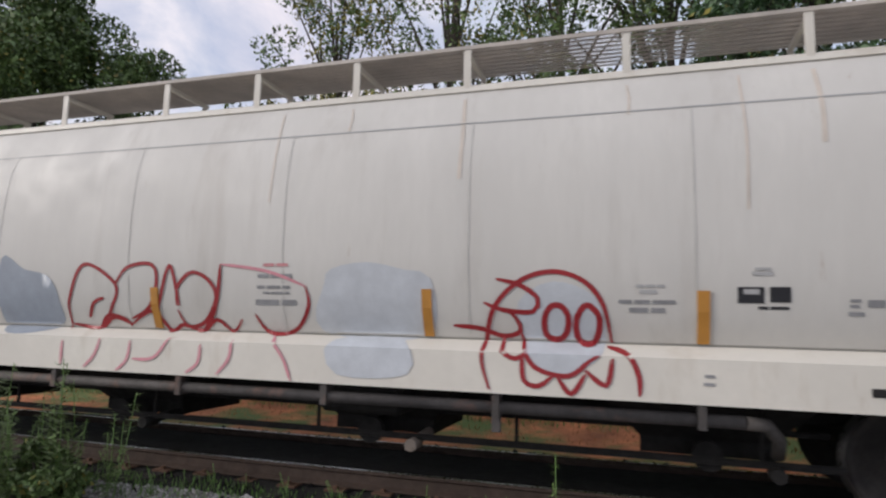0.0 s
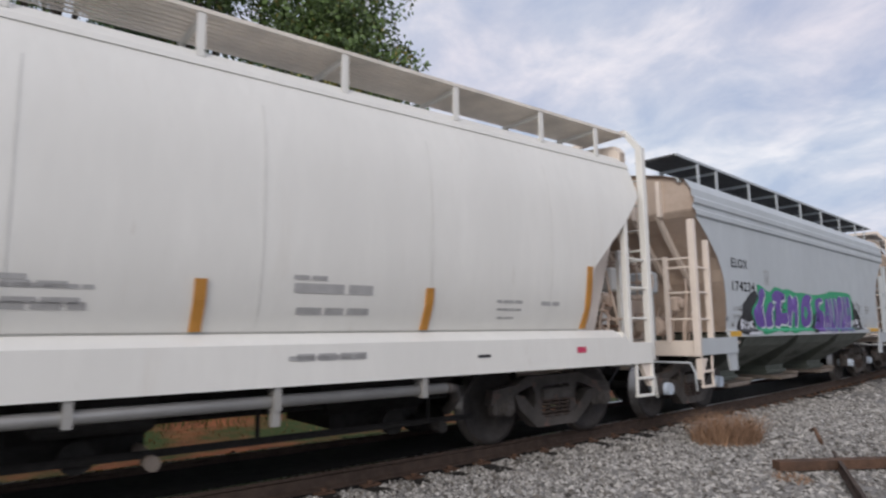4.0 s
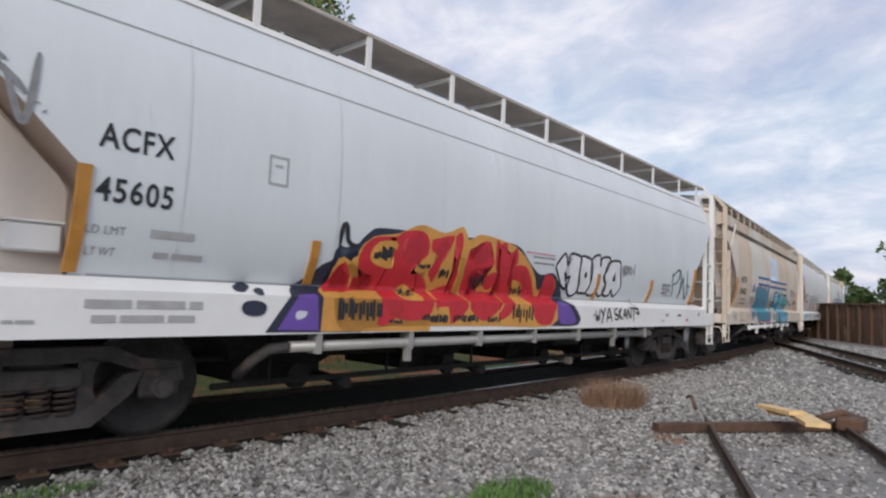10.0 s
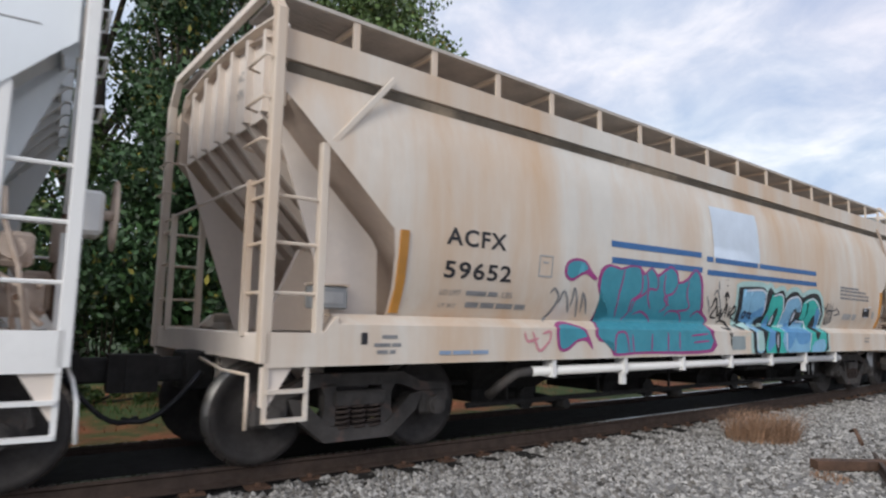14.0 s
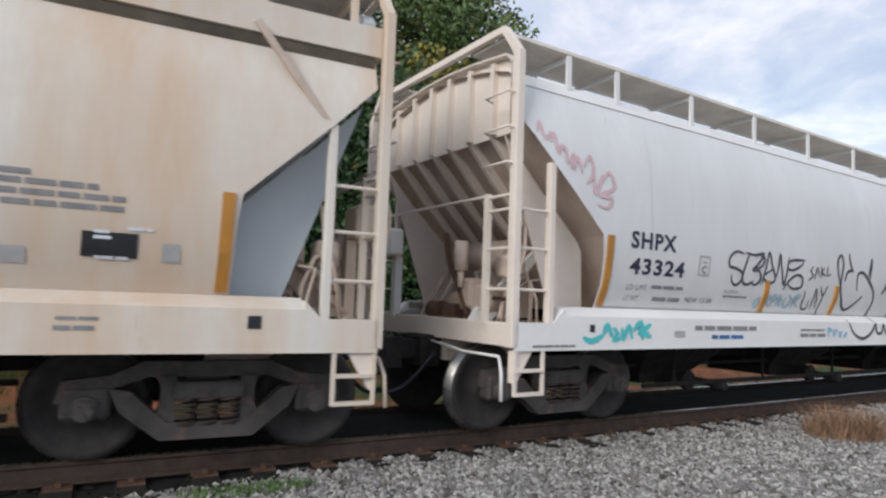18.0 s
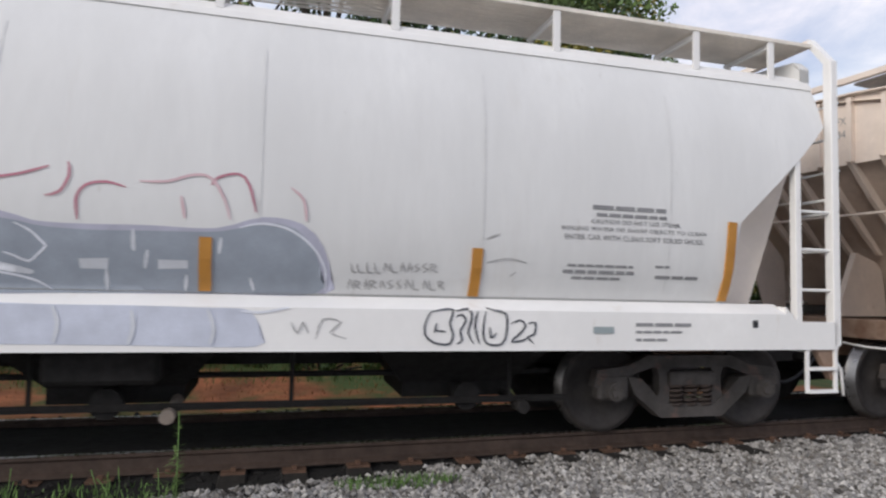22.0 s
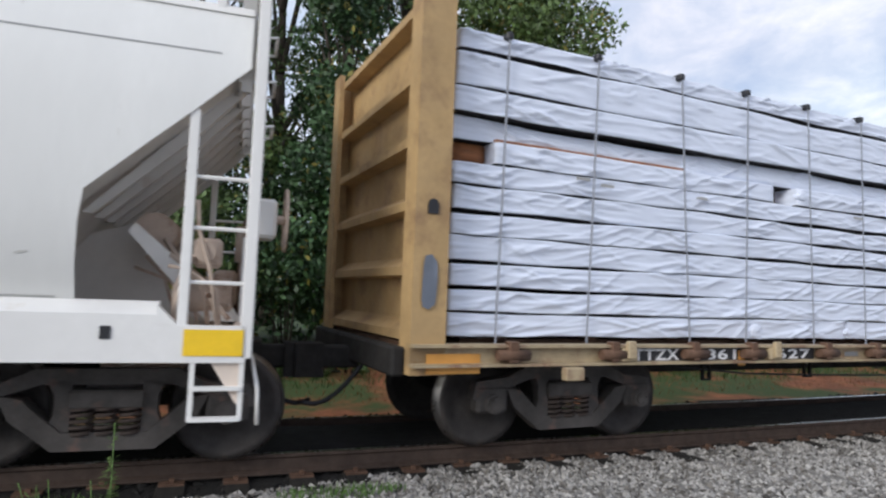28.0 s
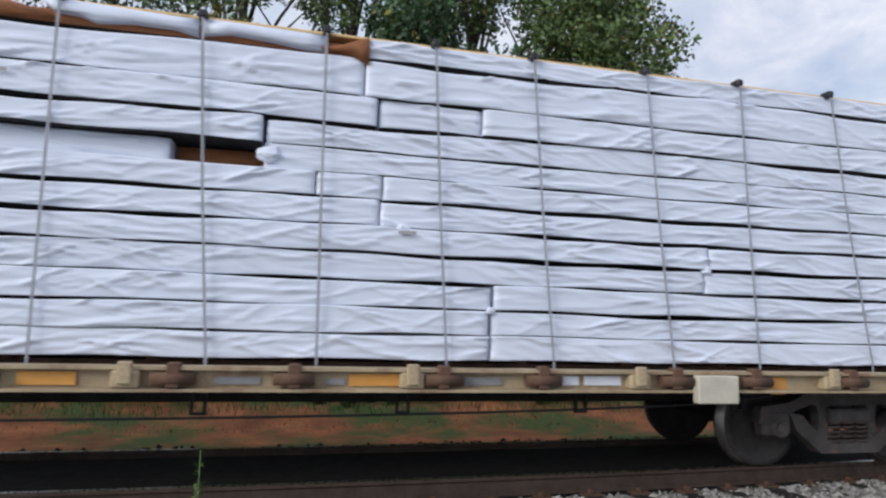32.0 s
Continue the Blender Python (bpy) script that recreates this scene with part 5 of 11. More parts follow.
def folds(rnd, xs, zs):
    """Pulled creases of thin wrap: how far it stands out at each x, z."""
    X, Z = np.meshgrid(xs, zs, indexing="ij")
    out = np.zeros_like(X)
    span, tall = xs[-1] - xs[0], zs[-1] - zs[0]
    drift = rnd.gauss(-0.05, 0.14)
    crease = [(xs[0] + span * rnd.random(), zs[0] + tall * rnd.random(), rnd.uniform(0.12, 0.65), rnd.gauss(drift, 0.2), rnd.uniform(0.008, 0.03), rnd.uniform(0.006, 0.022)) for _ in range(int(span * 9))]
    # fans of creases that start at a tucked end or under a strap
    for _ in range(max(1, int(span * 0.9))):
        cx, cz = xs[0] + span * rnd.random(), zs[0] + tall * rnd.choice((0.05, 0.5, 0.95))
        for k in range(rnd.randrange(4, 8)):
            a = rnd.uniform(-0.55, 0.55)
            L = rnd.uniform(0.18, 0.5)
            crease.append((cx + L * 0.6 * math.cos(a), cz + L * 0.6 * math.sin(a), L, a, rnd.uniform(0.007, 0.016), rnd.uniform(0.010, 0.024)))
    for cx, cz, L, tilt, w, h in crease:
        i0, i1 = np.searchsorted(xs, (cx - L, cx + L))
        dx, dz = X[i0:i1] - cx, Z[i0:i1] - cz
        u = dx * math.cos(tilt) + dz * math.sin(tilt)
        v = dz * math.cos(tilt) - dx * math.sin(tilt)
        out[i0:i1] += h * np.clip(1 - np.abs(u) / L, 0, 1) * np.clip(1 - np.where(v > 0, v / (w * 0.5), -v / (w * 2.0)), 0, 1)
    return np.minimum(out, 0.04)


def wrapped_bundle(load, xa, xb, ya, yb, za, zb, rnd, key="wrap", name="wrapped_pack", gap=0.03):
    """One lumber pack in loose wrap, open below: creases, tucked ends and a top edge that sags between the boards."""
    bm = bmesh.new()
    fine = key == "wrap" and ya < 0
    n = max(3, int((xb - xa) / (0.03 if fine else 0.3)))
    rows = 15 if fine else 3
    xs, zs = np.linspace(xa, xb, n + 1), np.linspace(0, 1, rows)
    lift = folds(rnd, xs, za + 0.004 + (zb - za - 0.008) * zs) if fine else np.zeros((n + 1, rows))
    ys = 1 if yb > ya else -1
    w1, w2, w3 = rnd.uniform(0.5, 1.4), rnd.uniform(0, 6.28), rnd.uniform(3.0, 6.0)
    prev = None
    for i in range(n + 1):
        x = float(xs[i])
        end = min(x - xa, xb - x)
        tuck = 0.018 * max(0.0, 1 - end / 0.05)
        g = gap * (0.62 + 0.42 * math.sin(w1 * x + w2) + 0.14 * math.sin(w3 * x))
        top = zb - max(g, 0.003)
        low = za + 0.006 * math.sin(w3 * x * 0.8 + w2)
        pts = [(ya + ys * (0.005 + tuck - float(lift[i, r])), low + (top - low) * float(zs[r])) for r in range(rows)]
        pts += [((ya + yb) / 2, top), (yb, top - 0.01), (yb, za + 0.01), ((ya + yb) / 2, za)]
        cur = [bm.verts.new((x, y, z)) for y, z in pts]
        if prev:
            for q in range(len(cur)):
                f = bm.faces.new((prev[q], prev[(q + 1) % len(cur)], cur[(q + 1) % len(cur)], cur[q]))
                f.smooth = q < rows - 1
                # underside faces take the near-black material, painting the shade in the gap
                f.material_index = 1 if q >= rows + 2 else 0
        else:
            bm.faces.new(cur)
        prev = cur
    bm.faces.new(prev[::-1])
    me = finish(bm, name, M[key])
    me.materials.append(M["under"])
    return part(name, me, None, load)


PACKS = (  # bottom, top, gap above it, packs along the train: from, to, how far set back
    (1.115, 1.338, 0.020, ((100.37, 105.88, 0), (105.885, 114.28, 0), (114.30, 119.95, 0))),
    (1.338, 1.566, 0.034, ((100.37, 114.27, 0), (114.30, 120.00, 0))),
    (1.566, 1.797, 0.034, ((100.38, 114.29, 0), (114.32, 119.95, 0))),
    (1.797, 2.036, 0.038, ((100.36, 109.00, 0), (109.03, 116.49, 0.005), (116.50, 120.00, 0))),
    (2.036, 2.268, 0.038, ((100.37, 109.00, 0), (109.02, 116.53, 0), (116.54, 119.95, 0))),
    (2.268, 2.503, 0.040, ((100.39, 109.02, 0), (109.03, 113.25, 0.012), (113.26, 120.00, 0))),
    (2.503, 2.715, 0.016, ((100.37, 108.47, 0), (108.50, 112.69, 0), (112.70, 113.27, 0.02), (113.28, 119.95, 0))),
    (2.715, 2.930, 0.020, ((100.80, 104.59, 0), (104.98, 107.28, 0), (107.30, 111.49, 0.11), (112.25, 119.95, 0.02))),
    (2.930, 3.162, 0.046, ((100.37, 107.23, 0.10), (107.30, 112.23, -0.01), (112.26, 120.00, 0.02))),
    (3.162, 3.420, 0.022, ((100.36, 113.20, 0), (113.22, 114.17, 0.03), (114.18, 119.95, 0))),
    (3.420, 3.772, 0.042, ((100.38, 113.07, 0), (113.08, 119.97, 0))))


def drawn_sheet(load, name, low, high, y, material, label="", back=0.5):
    """A torn sheet that stands on the load's side between a lower and an upper edge and folds back over the top."""
    bm = bmesh.new()
    prev = None
    for k, ((x, z), (_, zt)) in enumerate(zip(low, high)):
        wave = 0.014 * math.sin(k * 2.1)
        cur = [bm.verts.new(p) for p in ((x, y + wave, z), (x, y - 0.012 - wave, (z + zt) / 2), (x, y + 0.01, zt), (x, y + back, zt - 0.01), (x, y + back, z - 0.01))]
        if prev:
            for q in range(5):
                bm.faces.new((prev[q], prev[(q + 1) % 5], cur[(q + 1) % 5], cur[q])).smooth = q < 2
        else:
            bm.faces.new(cur)
        prev = cur
    bm.faces.new(prev[::-1])
    return part(name, bm, material, load, label)


def lumber(C):
    rnd = random.Random(11)
    load = thing("lumber_load", "stacked lumber packs in white wrap strapped on the flat car", "lumber load")
    a0, a1 = 100.48, 120.00
    for z0, z1, gap, packs in PACKS:
        for xa, xb, back in packs:
            d = rnd.uniform(-0.010, 0.010)
            g = gap * rnd.uniform(0.9, 1.25)
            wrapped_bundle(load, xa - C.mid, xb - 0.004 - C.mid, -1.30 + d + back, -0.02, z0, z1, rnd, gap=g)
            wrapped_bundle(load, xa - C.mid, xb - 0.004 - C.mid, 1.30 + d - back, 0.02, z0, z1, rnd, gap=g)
        # added near-black sheet that paints the shade inside the gap
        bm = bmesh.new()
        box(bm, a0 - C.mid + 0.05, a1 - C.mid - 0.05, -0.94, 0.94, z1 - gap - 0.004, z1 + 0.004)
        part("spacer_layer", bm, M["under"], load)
    for xa, xb, y in ((104.6, 104.97, -1.02), (111.50, 112.24, -1.0), (100.44, 100.79, -1.12)):
        wrapped_bundle(load, xa - C.mid, xb - C.mid, y, -0.02, 2.72, 2.93, rnd, "wood", "bare_lumber")
    bm = bmesh.new()
    box(bm, 100.82 - C.mid, 103.2 - C.mid, -1.26, -1.1, 2.928, 2.958)
    part("bare_lumber", bm, M["wood"], load)
    # the top tier: wrapped caps, and one pack whose wrap is torn open
    for xa, xb in ((100.4, 108.20), (113.08, 119.95)):
        wrapped_bundle(load, xa - C.mid, xb - C.mid, -1.29, -0.02, 3.775, 3.955, rnd, gap=0.008)
        wrapped_bundle(load, xa - C.mid, xb - C.mid, 1.29, 0.02, 3.775, 3.955, rnd, gap=0.008)
    wrapped_bundle(load, 108.22 - C.mid, 113.04 - C.mid, -1.26, -0.02, 3.775, 3.90, rnd, "wood", "bare_lumber")
    wrapped_bundle(load, 108.22 - C.mid, 113.04 - C.mid, 1.26, 0.02, 3.775, 3.90, rnd, "wood", "bare_lumber")

    def line(*pts):
        return [(x - C.mid, z) for x, z in pts]

    drawn_sheet(load, "brown_liner", line((108.18, 3.78), (108.44, 3.78), (108.69, 3.78), (108.94, 3.78), (109.20, 3.78), (109.36, 3.78), (109.82, 3.78), (110.23, 3.78), (110.54, 3.78)),
                line((108.18, 3.80), (108.44, 3.93), (108.69, 3.97), (108.94, 4.00), (109.20, 3.93), (109.36, 3.89), (109.82, 3.93), (110.23, 3.90), (110.54, 3.83)), -1.300, M["wood"], "torn brown paper liner bulging over the packs")
    drawn_sheet(load, "torn_wrap", line((108.02, 3.86), (108.24, 3.80), (108.38, 3.89), (108.58, 3.94), (108.79, 3.955)), line((108.02, 3.96), (108.24, 3.95), (108.38, 3.96), (108.58, 3.975), (108.79, 3.98)), -1.318, M["wrap"], "torn white wrap hanging over bare lumber", 0.3)
    drawn_sheet(load, "torn_wrap", line((109.15, 3.92), (109.26, 3.89), (109.37, 3.87), (109.47, 3.90)), line((109.15, 3.96), (109.26, 3.935), (109.37, 3.91), (109.47, 3.93)), -1.318, M["wrap"], "torn white wrap hanging over bare lumber", 0.3)
    drawn_sheet(load, "torn_wrap", line((110.50, 3.90), (110.57, 3.85), (110.75, 3.84), (110.87, 3.80), (111.16, 3.83), (111.48, 3.825), (111.66, 3.785)), line((110.50, 3.95), (110.57, 3.955), (110.75, 3.95), (110.87, 3.95), (111.16, 3.94), (111.48, 3.93), (111.66, 3.93)), -1.315, M["wrap"], "torn white wrap hanging over bare lumber")
    drawn_sheet(load, "torn_wrap", line((111.70, 3.80), (111.92, 3.84), (112.25, 3.82), (112.53, 3.79), (112.72, 3.79)), line((111.70, 3.94), (111.92, 3.94), (112.25, 3.935), (112.53, 3.93), (112.72, 3.92)), -1.315, M["wrap"], "torn white wrap hanging over bare lumber")
    drawn_sheet(load, "brown_liner", line((112.69, 3.79), (112.86, 3.80), (113.02, 3.74), (113.10, 3.71)), line((112.69, 3.82), (112.86, 3.86), (113.02, 3.93), (113.10, 3.955)), -1.318, M["wood"], "torn brown paper liner bulging over the packs")
    bm = bmesh.new()
    box(bm, 110.54 - C.mid, 119.85 - C.mid, -1.25, 1.25, 3.957, 3.985, 0.006)
    part("top_board", bm, M["plank"], load, "pale yellow boards on top of the packs")
    for x, z in ((101.7, 2.66), (103.3, 2.62), (107.68, 1.9), (113.42, 2.2), (106.0, 2.63), (102.0, 2.62), (110.13, 3.30), (108.13, 1.70), (108.13, 1.46), (108.13, 1.24)):
        bm = bmesh.new()
        box(bm, x - C.mid, x - C.mid + 0.16, -1.338, -1.334, z, z + 0.03)
        part("pack_tag", bm, M["faint"], load, "small pale label on the wrap")
    # crumpled wrap that pokes out at some joints
    for x, z, w in ((113.47, 2.24, 0.10), (107.35, 3.03, 0.10), (105.05, 2.83, 0.13), (109.00, 2.02, 0.07), (109.02, 2.28, 0.07), (114.29, 1.56, 0.06), (104.27, 1.2, 0.16), (105.88, 1.2, 0.08), (116.50, 2.02, 0.07), (112.28, 2.82, 0.12)):
        bm = bmesh.new()
        bmesh.ops.create_icosphere(bm, subdivisions=2, radius=1.0)
        for v in bm.verts:
            k = 0.75 + 0.5 * noise.noise(v.co * 2.3 + Vector((x, z, 0)))
            v.co = (x - C.mid + v.co.x * w * k, -1.292 + v.co.y * 0.045 * k, z + v.co.z * w * 0.75 * k)
        part("crumpled_wrap", bm, M["wrap"], load)
    # straps: place at the top and at the sill
    for x, xb in ((100.89, 100.83), (101.94, 101.85), (103.06, 103.2), (104.08, 104.05), (105.12, 105.2), (106.15, 106.19), (107.35, 107.48), (108.37, 108.4), (109.38, 109.5), (110.61, 110.63), (111.69, 111.9), (112.72, 112.77), (113.7, 113.88), (114.65, 114.88), (115.83, 116.1), (116.89, 117.05), (118.0, 118.4), (119.0, 119.3)):
        xx, xo = x - C.mid, xb - C.mid
        top = 4.012 if 108.3 < x < 109.3 else 3.99 if x > 110.5 else 3.965
        bm = bmesh.new()
        xm = xx + (xo - xx) * 0.45
        band = [(xo, -1.343, 1.0, -1, 0), (xo, -1.343, 1.12, -1, 0), (xm, -1.343, 2.5, -1, 0), (xx, -1.343, top - 0.02, -1, 0.2), (xx, -1.30, top + 0.004, 0, 1),
                (xx, 1.30, top + 0.004, 0, 1), (xx, 1.343, top - 0.02, 1, 0.2), (xm, 1.343, 2.5, 1, 0), (xo, 1.343, 1.0, 1, 0)]
        rings = [[bm.verts.new((x_ + w_, y_ + ny * d_, z_ + nz * d_)) for w_, d_ in ((-0.011, 0), (0.011, 0), (0.011, 0.004), (-0.011, 0.004))] for x_, y_, z_, ny, nz in band]
        for ra, rb in zip(rings, rings[1:]):
            for q in range(4):
                bm.faces.new((ra[q], ra[(q + 1) % 4], rb[(q + 1) % 4], rb[q]))
        part("tie_down_strap", bm, M["strap"], load, "grey webbing strap over the packs")
        bm = bmesh.new()
        box(bm, xx - 0.035, xx + 0.035, -1.36, -1.24, top - 0.055, top + 0.012, 0.01)
        part("corner_protector", bm, M["black"], load)
    bm = bmesh.new()
    box(bm, a0 - C.mid + 0.1, a1 - C.mid - 0.1, -1.12, 1.12, 1.04, 1.078)
    part("bearer", bm, M["rust"], load)
    for k in range(18):
        bm = bmesh.new()
        x = a0 - C.mid + 0.5 + 1.05 * k
        box(bm, x - 0.05, x + 0.05, -1.2, 1.2, 1.078, 1.112)
        part("bearer_block", bm, M["rust"], load)
    LOADS.append((load, C))


LOADS = []
CARS["H"] = bulkhead_flat(99.94, 120.45)
lumber(CARS["H"])


# ---------------------------------------------------------------- trees, bushes, grass, stones
def leaf_mesh(name, centres, radii, count, size, rnd, keys=("leaf", "leaf_y"), yellow=0.12, hollow=0.45):
    """Many single leaves, set in clumps round the given centres."""
    if size < 0.2:
        count, size = int(count * 2.1), size * 0.68
    c = np.array(centres)
    r = np.array(radii)
    pick = rnd.choice(len(c), count, p=r ** 2 / (r ** 2).sum())
    d = rnd.normal(size=(count, 3))
    d /= np.linalg.norm(d, axis=1)[:, None]
    rad = r[pick] * (hollow + (1 - hollow) * rnd.random(count) ** 0.6)
    p = c[pick] + d * rad[:, None] * np.array([1, 1, 0.85])
    a = rnd.normal(size=(count, 3))
    a /= np.linalg.norm(a, axis=1)[:, None]
    b = np.cross(a, rnd.normal(size=(count, 3)))
    b /= np.linalg.norm(b, axis=1)[:, None]
    s = size * (0.6 + 0.8 * rnd.random(count))[:, None]
    v = np.stack([p - a * s, p + b * s * 0.5, p + a * s, p - b * s * 0.5], 1).reshape(-1, 3)
    f = np.arange(count * 4).reshape(-1, 4)
    me = bpy.data.meshes.new(name)
    me.from_pydata(v.tolist(), [], f.tolist())
    for k in keys:
        me.materials.append(M[k])
    yel = (rnd.random(len(c)) < yellow)[pick] | (rnd.random(count) < 0.04)
    me.polygons.foreach_set("material_index", yel.astype(np.int32))
    me.update()
    return me


def tree(x, y, height, spread, seed, leaves=5000, size=0.16, low=0.3, lean=0.0, yellow=0.12, label="leafy broad tree behind the railway", clumps=26, gap=1.0, leaf="leaf"):
    rnd = np.random.default_rng(seed)
    z0 = ground_z(x, y) if abs(x) < 60 and abs(y) < 60 else 0
    t = thing("tree", label, "tree", "trees round the yard", at=pose(x, y, z0 - 0.05))
    bm = bmesh.new()
    pts = [Vector((0, 0, 0))]
    n = 7
    for i in range(1, n + 1):
        q = i / n
        pts.append(Vector((lean * height * q * 0.3 + rnd.normal() * 0.15, rnd.normal() * 0.15, height * 0.86 * q)))
    r0 = height * 0.016 + 0.05
    for i in range(n):
        tube(bm, pts[i], pts[i + 1], r0 * (1 - i / n * 0.85), 9, r0 * (1 - (i + 1) / n * 0.85))
    part("trunk", bm, M["bark"], t)
    centres, radii = [], []
    for k in range(clumps):
        q = low + (1 - low) * (k + 0.5) / clumps
        base = pts[min(n, int(q * n))]
        ang = k * 2.4 + rnd.normal() * 0.4
        prof = math.sin(math.pi * min(1, max(0.06, (q - low) / (1 - low) * 0.86 + 0.12)))
        out = spread * prof * (0.45 + 0.55 * rnd.random())
        c = Vector((base.x + math.cos(ang) * out, base.y + math.sin(ang) * out, height * q + rnd.normal() * 0.3))
        bm = bmesh.new()
        a = pts[max(0, min(n, int(q * n) - 1))]
        m = (a + c) / 2 + Vector((0, 0, 0.3))
        tube(bm, a, m, r0 * 0.30, 6, r0 * 0.18)
        tube(bm, m, c, r0 * 0.18, 6, r0 * 0.06)
        part("limb", bm, M["bark"], t)
        for _ in range(3):
            o = rnd.normal(size=3) * spread * 0.13
            centres.append((c.x + o[0], c.y + o[1], c.z + o[2]))
            radii.append(spread * (0.13 + 0.13 * rnd.random()) * gap)
    me = leaf_mesh("crown", centres, radii, leaves, size, rnd, (leaf, "leaf_y"), yellow)
    part("crown", me, None, t)
    return t


def bush(x, y, w, h, seed, leaves=2200, size=0.11, yellow=0.08, label="dense green undergrowth beside the railway", key="bush", leaf="leaf"):
    rnd = np.random.default_rng(seed)
    t = thing(key, label, "bush", "undergrowth behind the track", at=pose(x, y, ground_z(x, y) - 0.03))
    bm = bmesh.new()
    centres, radii = [], []
    for k in range(12):
        a = rnd.random() * 6.28
        q = rnd.random() ** 0.6
        c = (math.cos(a) * w * q, math.sin(a) * w * 0.6 * q, h * (0.18 + 0.72 * rnd.random() * (1.05 - 0.5 * q)))
        tube(bm, (c[0] * 0.3, c[1] * 0.3, 0), c, 0.03, 5, 0.01)
        centres.append(c)
        radii.append(h * (0.16 + 0.14 * rnd.random()))
    part("stem", bm, M["bark"], t)
    part("foliage", leaf_mesh("foliage", centres, radii, leaves, size, rnd, (leaf, "leaf_y"), yellow), None, t)


tree(-25, 21.5, 14.6, 5.6, 1, 44000, 0.17, low=0.25, yellow=0.03, label="round dense green tree beyond the bank", clumps=34, gap=1.25)
tree(-33, 24, 12.5, 5.0, 2, 14000, 0.16, low=0.2, yellow=0.03, clumps=30, gap=1.2)
tree(-11.8, 24.5, 17, 3.6, 3, 3300, 0.15, low=0.42, yellow=0.35, label="thin-leaved tall tree with yellowing twigs", clumps=22)
tree(-6.6, 25.0, 19, 4.2, 4, 3000, 0.15, low=0.4, yellow=0.2, label="thin-leaved tall tree with bare twigs showing", clumps=24)
tree(-2.2, 23.5, 18, 4.0, 5, 5000, 0.15, low=0.25, yellow=0.12, clumps=26)
tree(1.8, 24.5, 19, 4.4, 6, 6500, 0.16, low=0.3, yellow=0.14, clumps=28)
tree(6.4, 23.5, 18.5, 4.6, 7, 8000, 0.16, low=0.3, yellow=0.16, clumps=30, gap=1.15)
tree(10.6, 22.5, 17.5, 4.3, 8, 9500, 0.16, low=0.34, yellow=0.14, label="full green tree with some turning leaves", clumps=32, gap=1.2)
tree(-17.5, 28, 11, 3.6, 9, 3200, 0.16, low=0.2, yellow=0.1, clumps=22)
tree(-0.8, 18.6, 8.5, 2.3, 10, 5200, 0.13, low=0.12, yellow=0.02, label="slim dark green tree close behind the track", clumps=26, gap=1.25)
# this tree's inner shade is toned into its leaf colour
tree(3.2, 18.0, 11.5, 2.4, 64, 9000, 0.13, low=0.08, yellow=0.02, label="dense tree close behind the track, its leaves toned dark for shade", clumps=32, gap=1.3, leaf="leaf_dark")
tree(-4.6, 20.0, 11, 2.2, 16, 800, 0.13, low=0.3, yellow=0.04, clumps=22)
tree(56, 0.0, 15.0, 6.8, 11, 9000, 0.22, low=0.2, yellow=0.22, label="large tree with yellow-green leaves beyond the rusty wall", clumps=34, gap=1.1)
tree(62, -7.5, 19, 7.5, 17, 7000, 0.26, low=0.2, yellow=0.2, label="large tree with yellow-green leaves beyond the rusty wall", clumps=30, gap=1.1)
tree(66, 8.0, 7.5, 4.0, 12, 3600, 0.26, low=0.08, yellow=0.15, clumps=22, gap=1.25)
tree(98, 20.5, 7.0, 2.8, 13, 2200, 0.34, low=0.12, yellow=0.08, clumps=18, gap=1.25)
tree(104, 26, 7.5, 3.2, 14, 2200, 0.36, low=0.12, yellow=0.15, clumps=18, gap=1.2)
for i, (bx, by, bw, bh) in enumerate(((-30, 18, 4, 4.2), (-23, 17, 3.6, 4.0), (-17, 17.5, 3.4, 4.4), (-12, 17, 3.0, 3.0), (-8.2, 16.5, 2.4, 2.5), (-4.8, 16.5, 2.2, 2.7), (-1.4, 16.0, 2.0, 5.0), (1.8, 17.0, 2.4, 4.2),
                                      (5.6, 18.2, 2.4, 3.6), (9.6, 19.5, 2.6, 4.2), (14.0, 22, 3.0, 4.0), (0.4, 19.0, 2.6, 6.2), (72, 14, 5.0, 4.4), (84, 12, 6.0, 4.0), (3.5, 20.5, 2.6, 6.0))):
    # middle bushes get the leaf copy with shade put into its colour
    bush(bx, by, bw, bh, 40 + i, 2600 if bx < 50 else 1600, 0.12 if bx < 50 else 0.28, leaf="leaf_dark" if 0 < bx < 5 else "leaf")


for i in range(27):
    bx = -13 + 1.4 * i
    bush(bx, float(np.interp(bx, CX, CY)) + TRACK_Y + 4.6 + 0.35 * math.sin(i * 2.3), 1.0, 0.62 + 0.22 * math.sin(i * 1.7), 120 + i, 1100, 0.05, 0.05, "low dark green brambles along the clay bank")
for i, (bx, by, bh, bw) in enumerate(((5.6, 18.4, 11.0, 2.0), (8.4, 18.6, 9.5, 2.0), (11.2, 19.2, 9.5, 2.2), (14.2, 19.8, 7.6, 2.3), (17.4, 21.6, 7.2, 2.4), (21, 24, 7.5, 2.6), (25, 27, 7.5, 2.8))):
    # the first thicket also has its shade put into the leaf colour
    bush(bx, by, bw, bh, 160 + i, 18000, 0.15, 0.08, "tall dense green thicket close behind the track", "thicket", "leaf_dark" if bx < 7 else "leaf")
tree(9.0, 18.8, 12, 2.6, 63, 7000, 0.14, low=0.25, yellow=0.04, label="dense dark green tree close behind the track", clumps=30, gap=1.3)


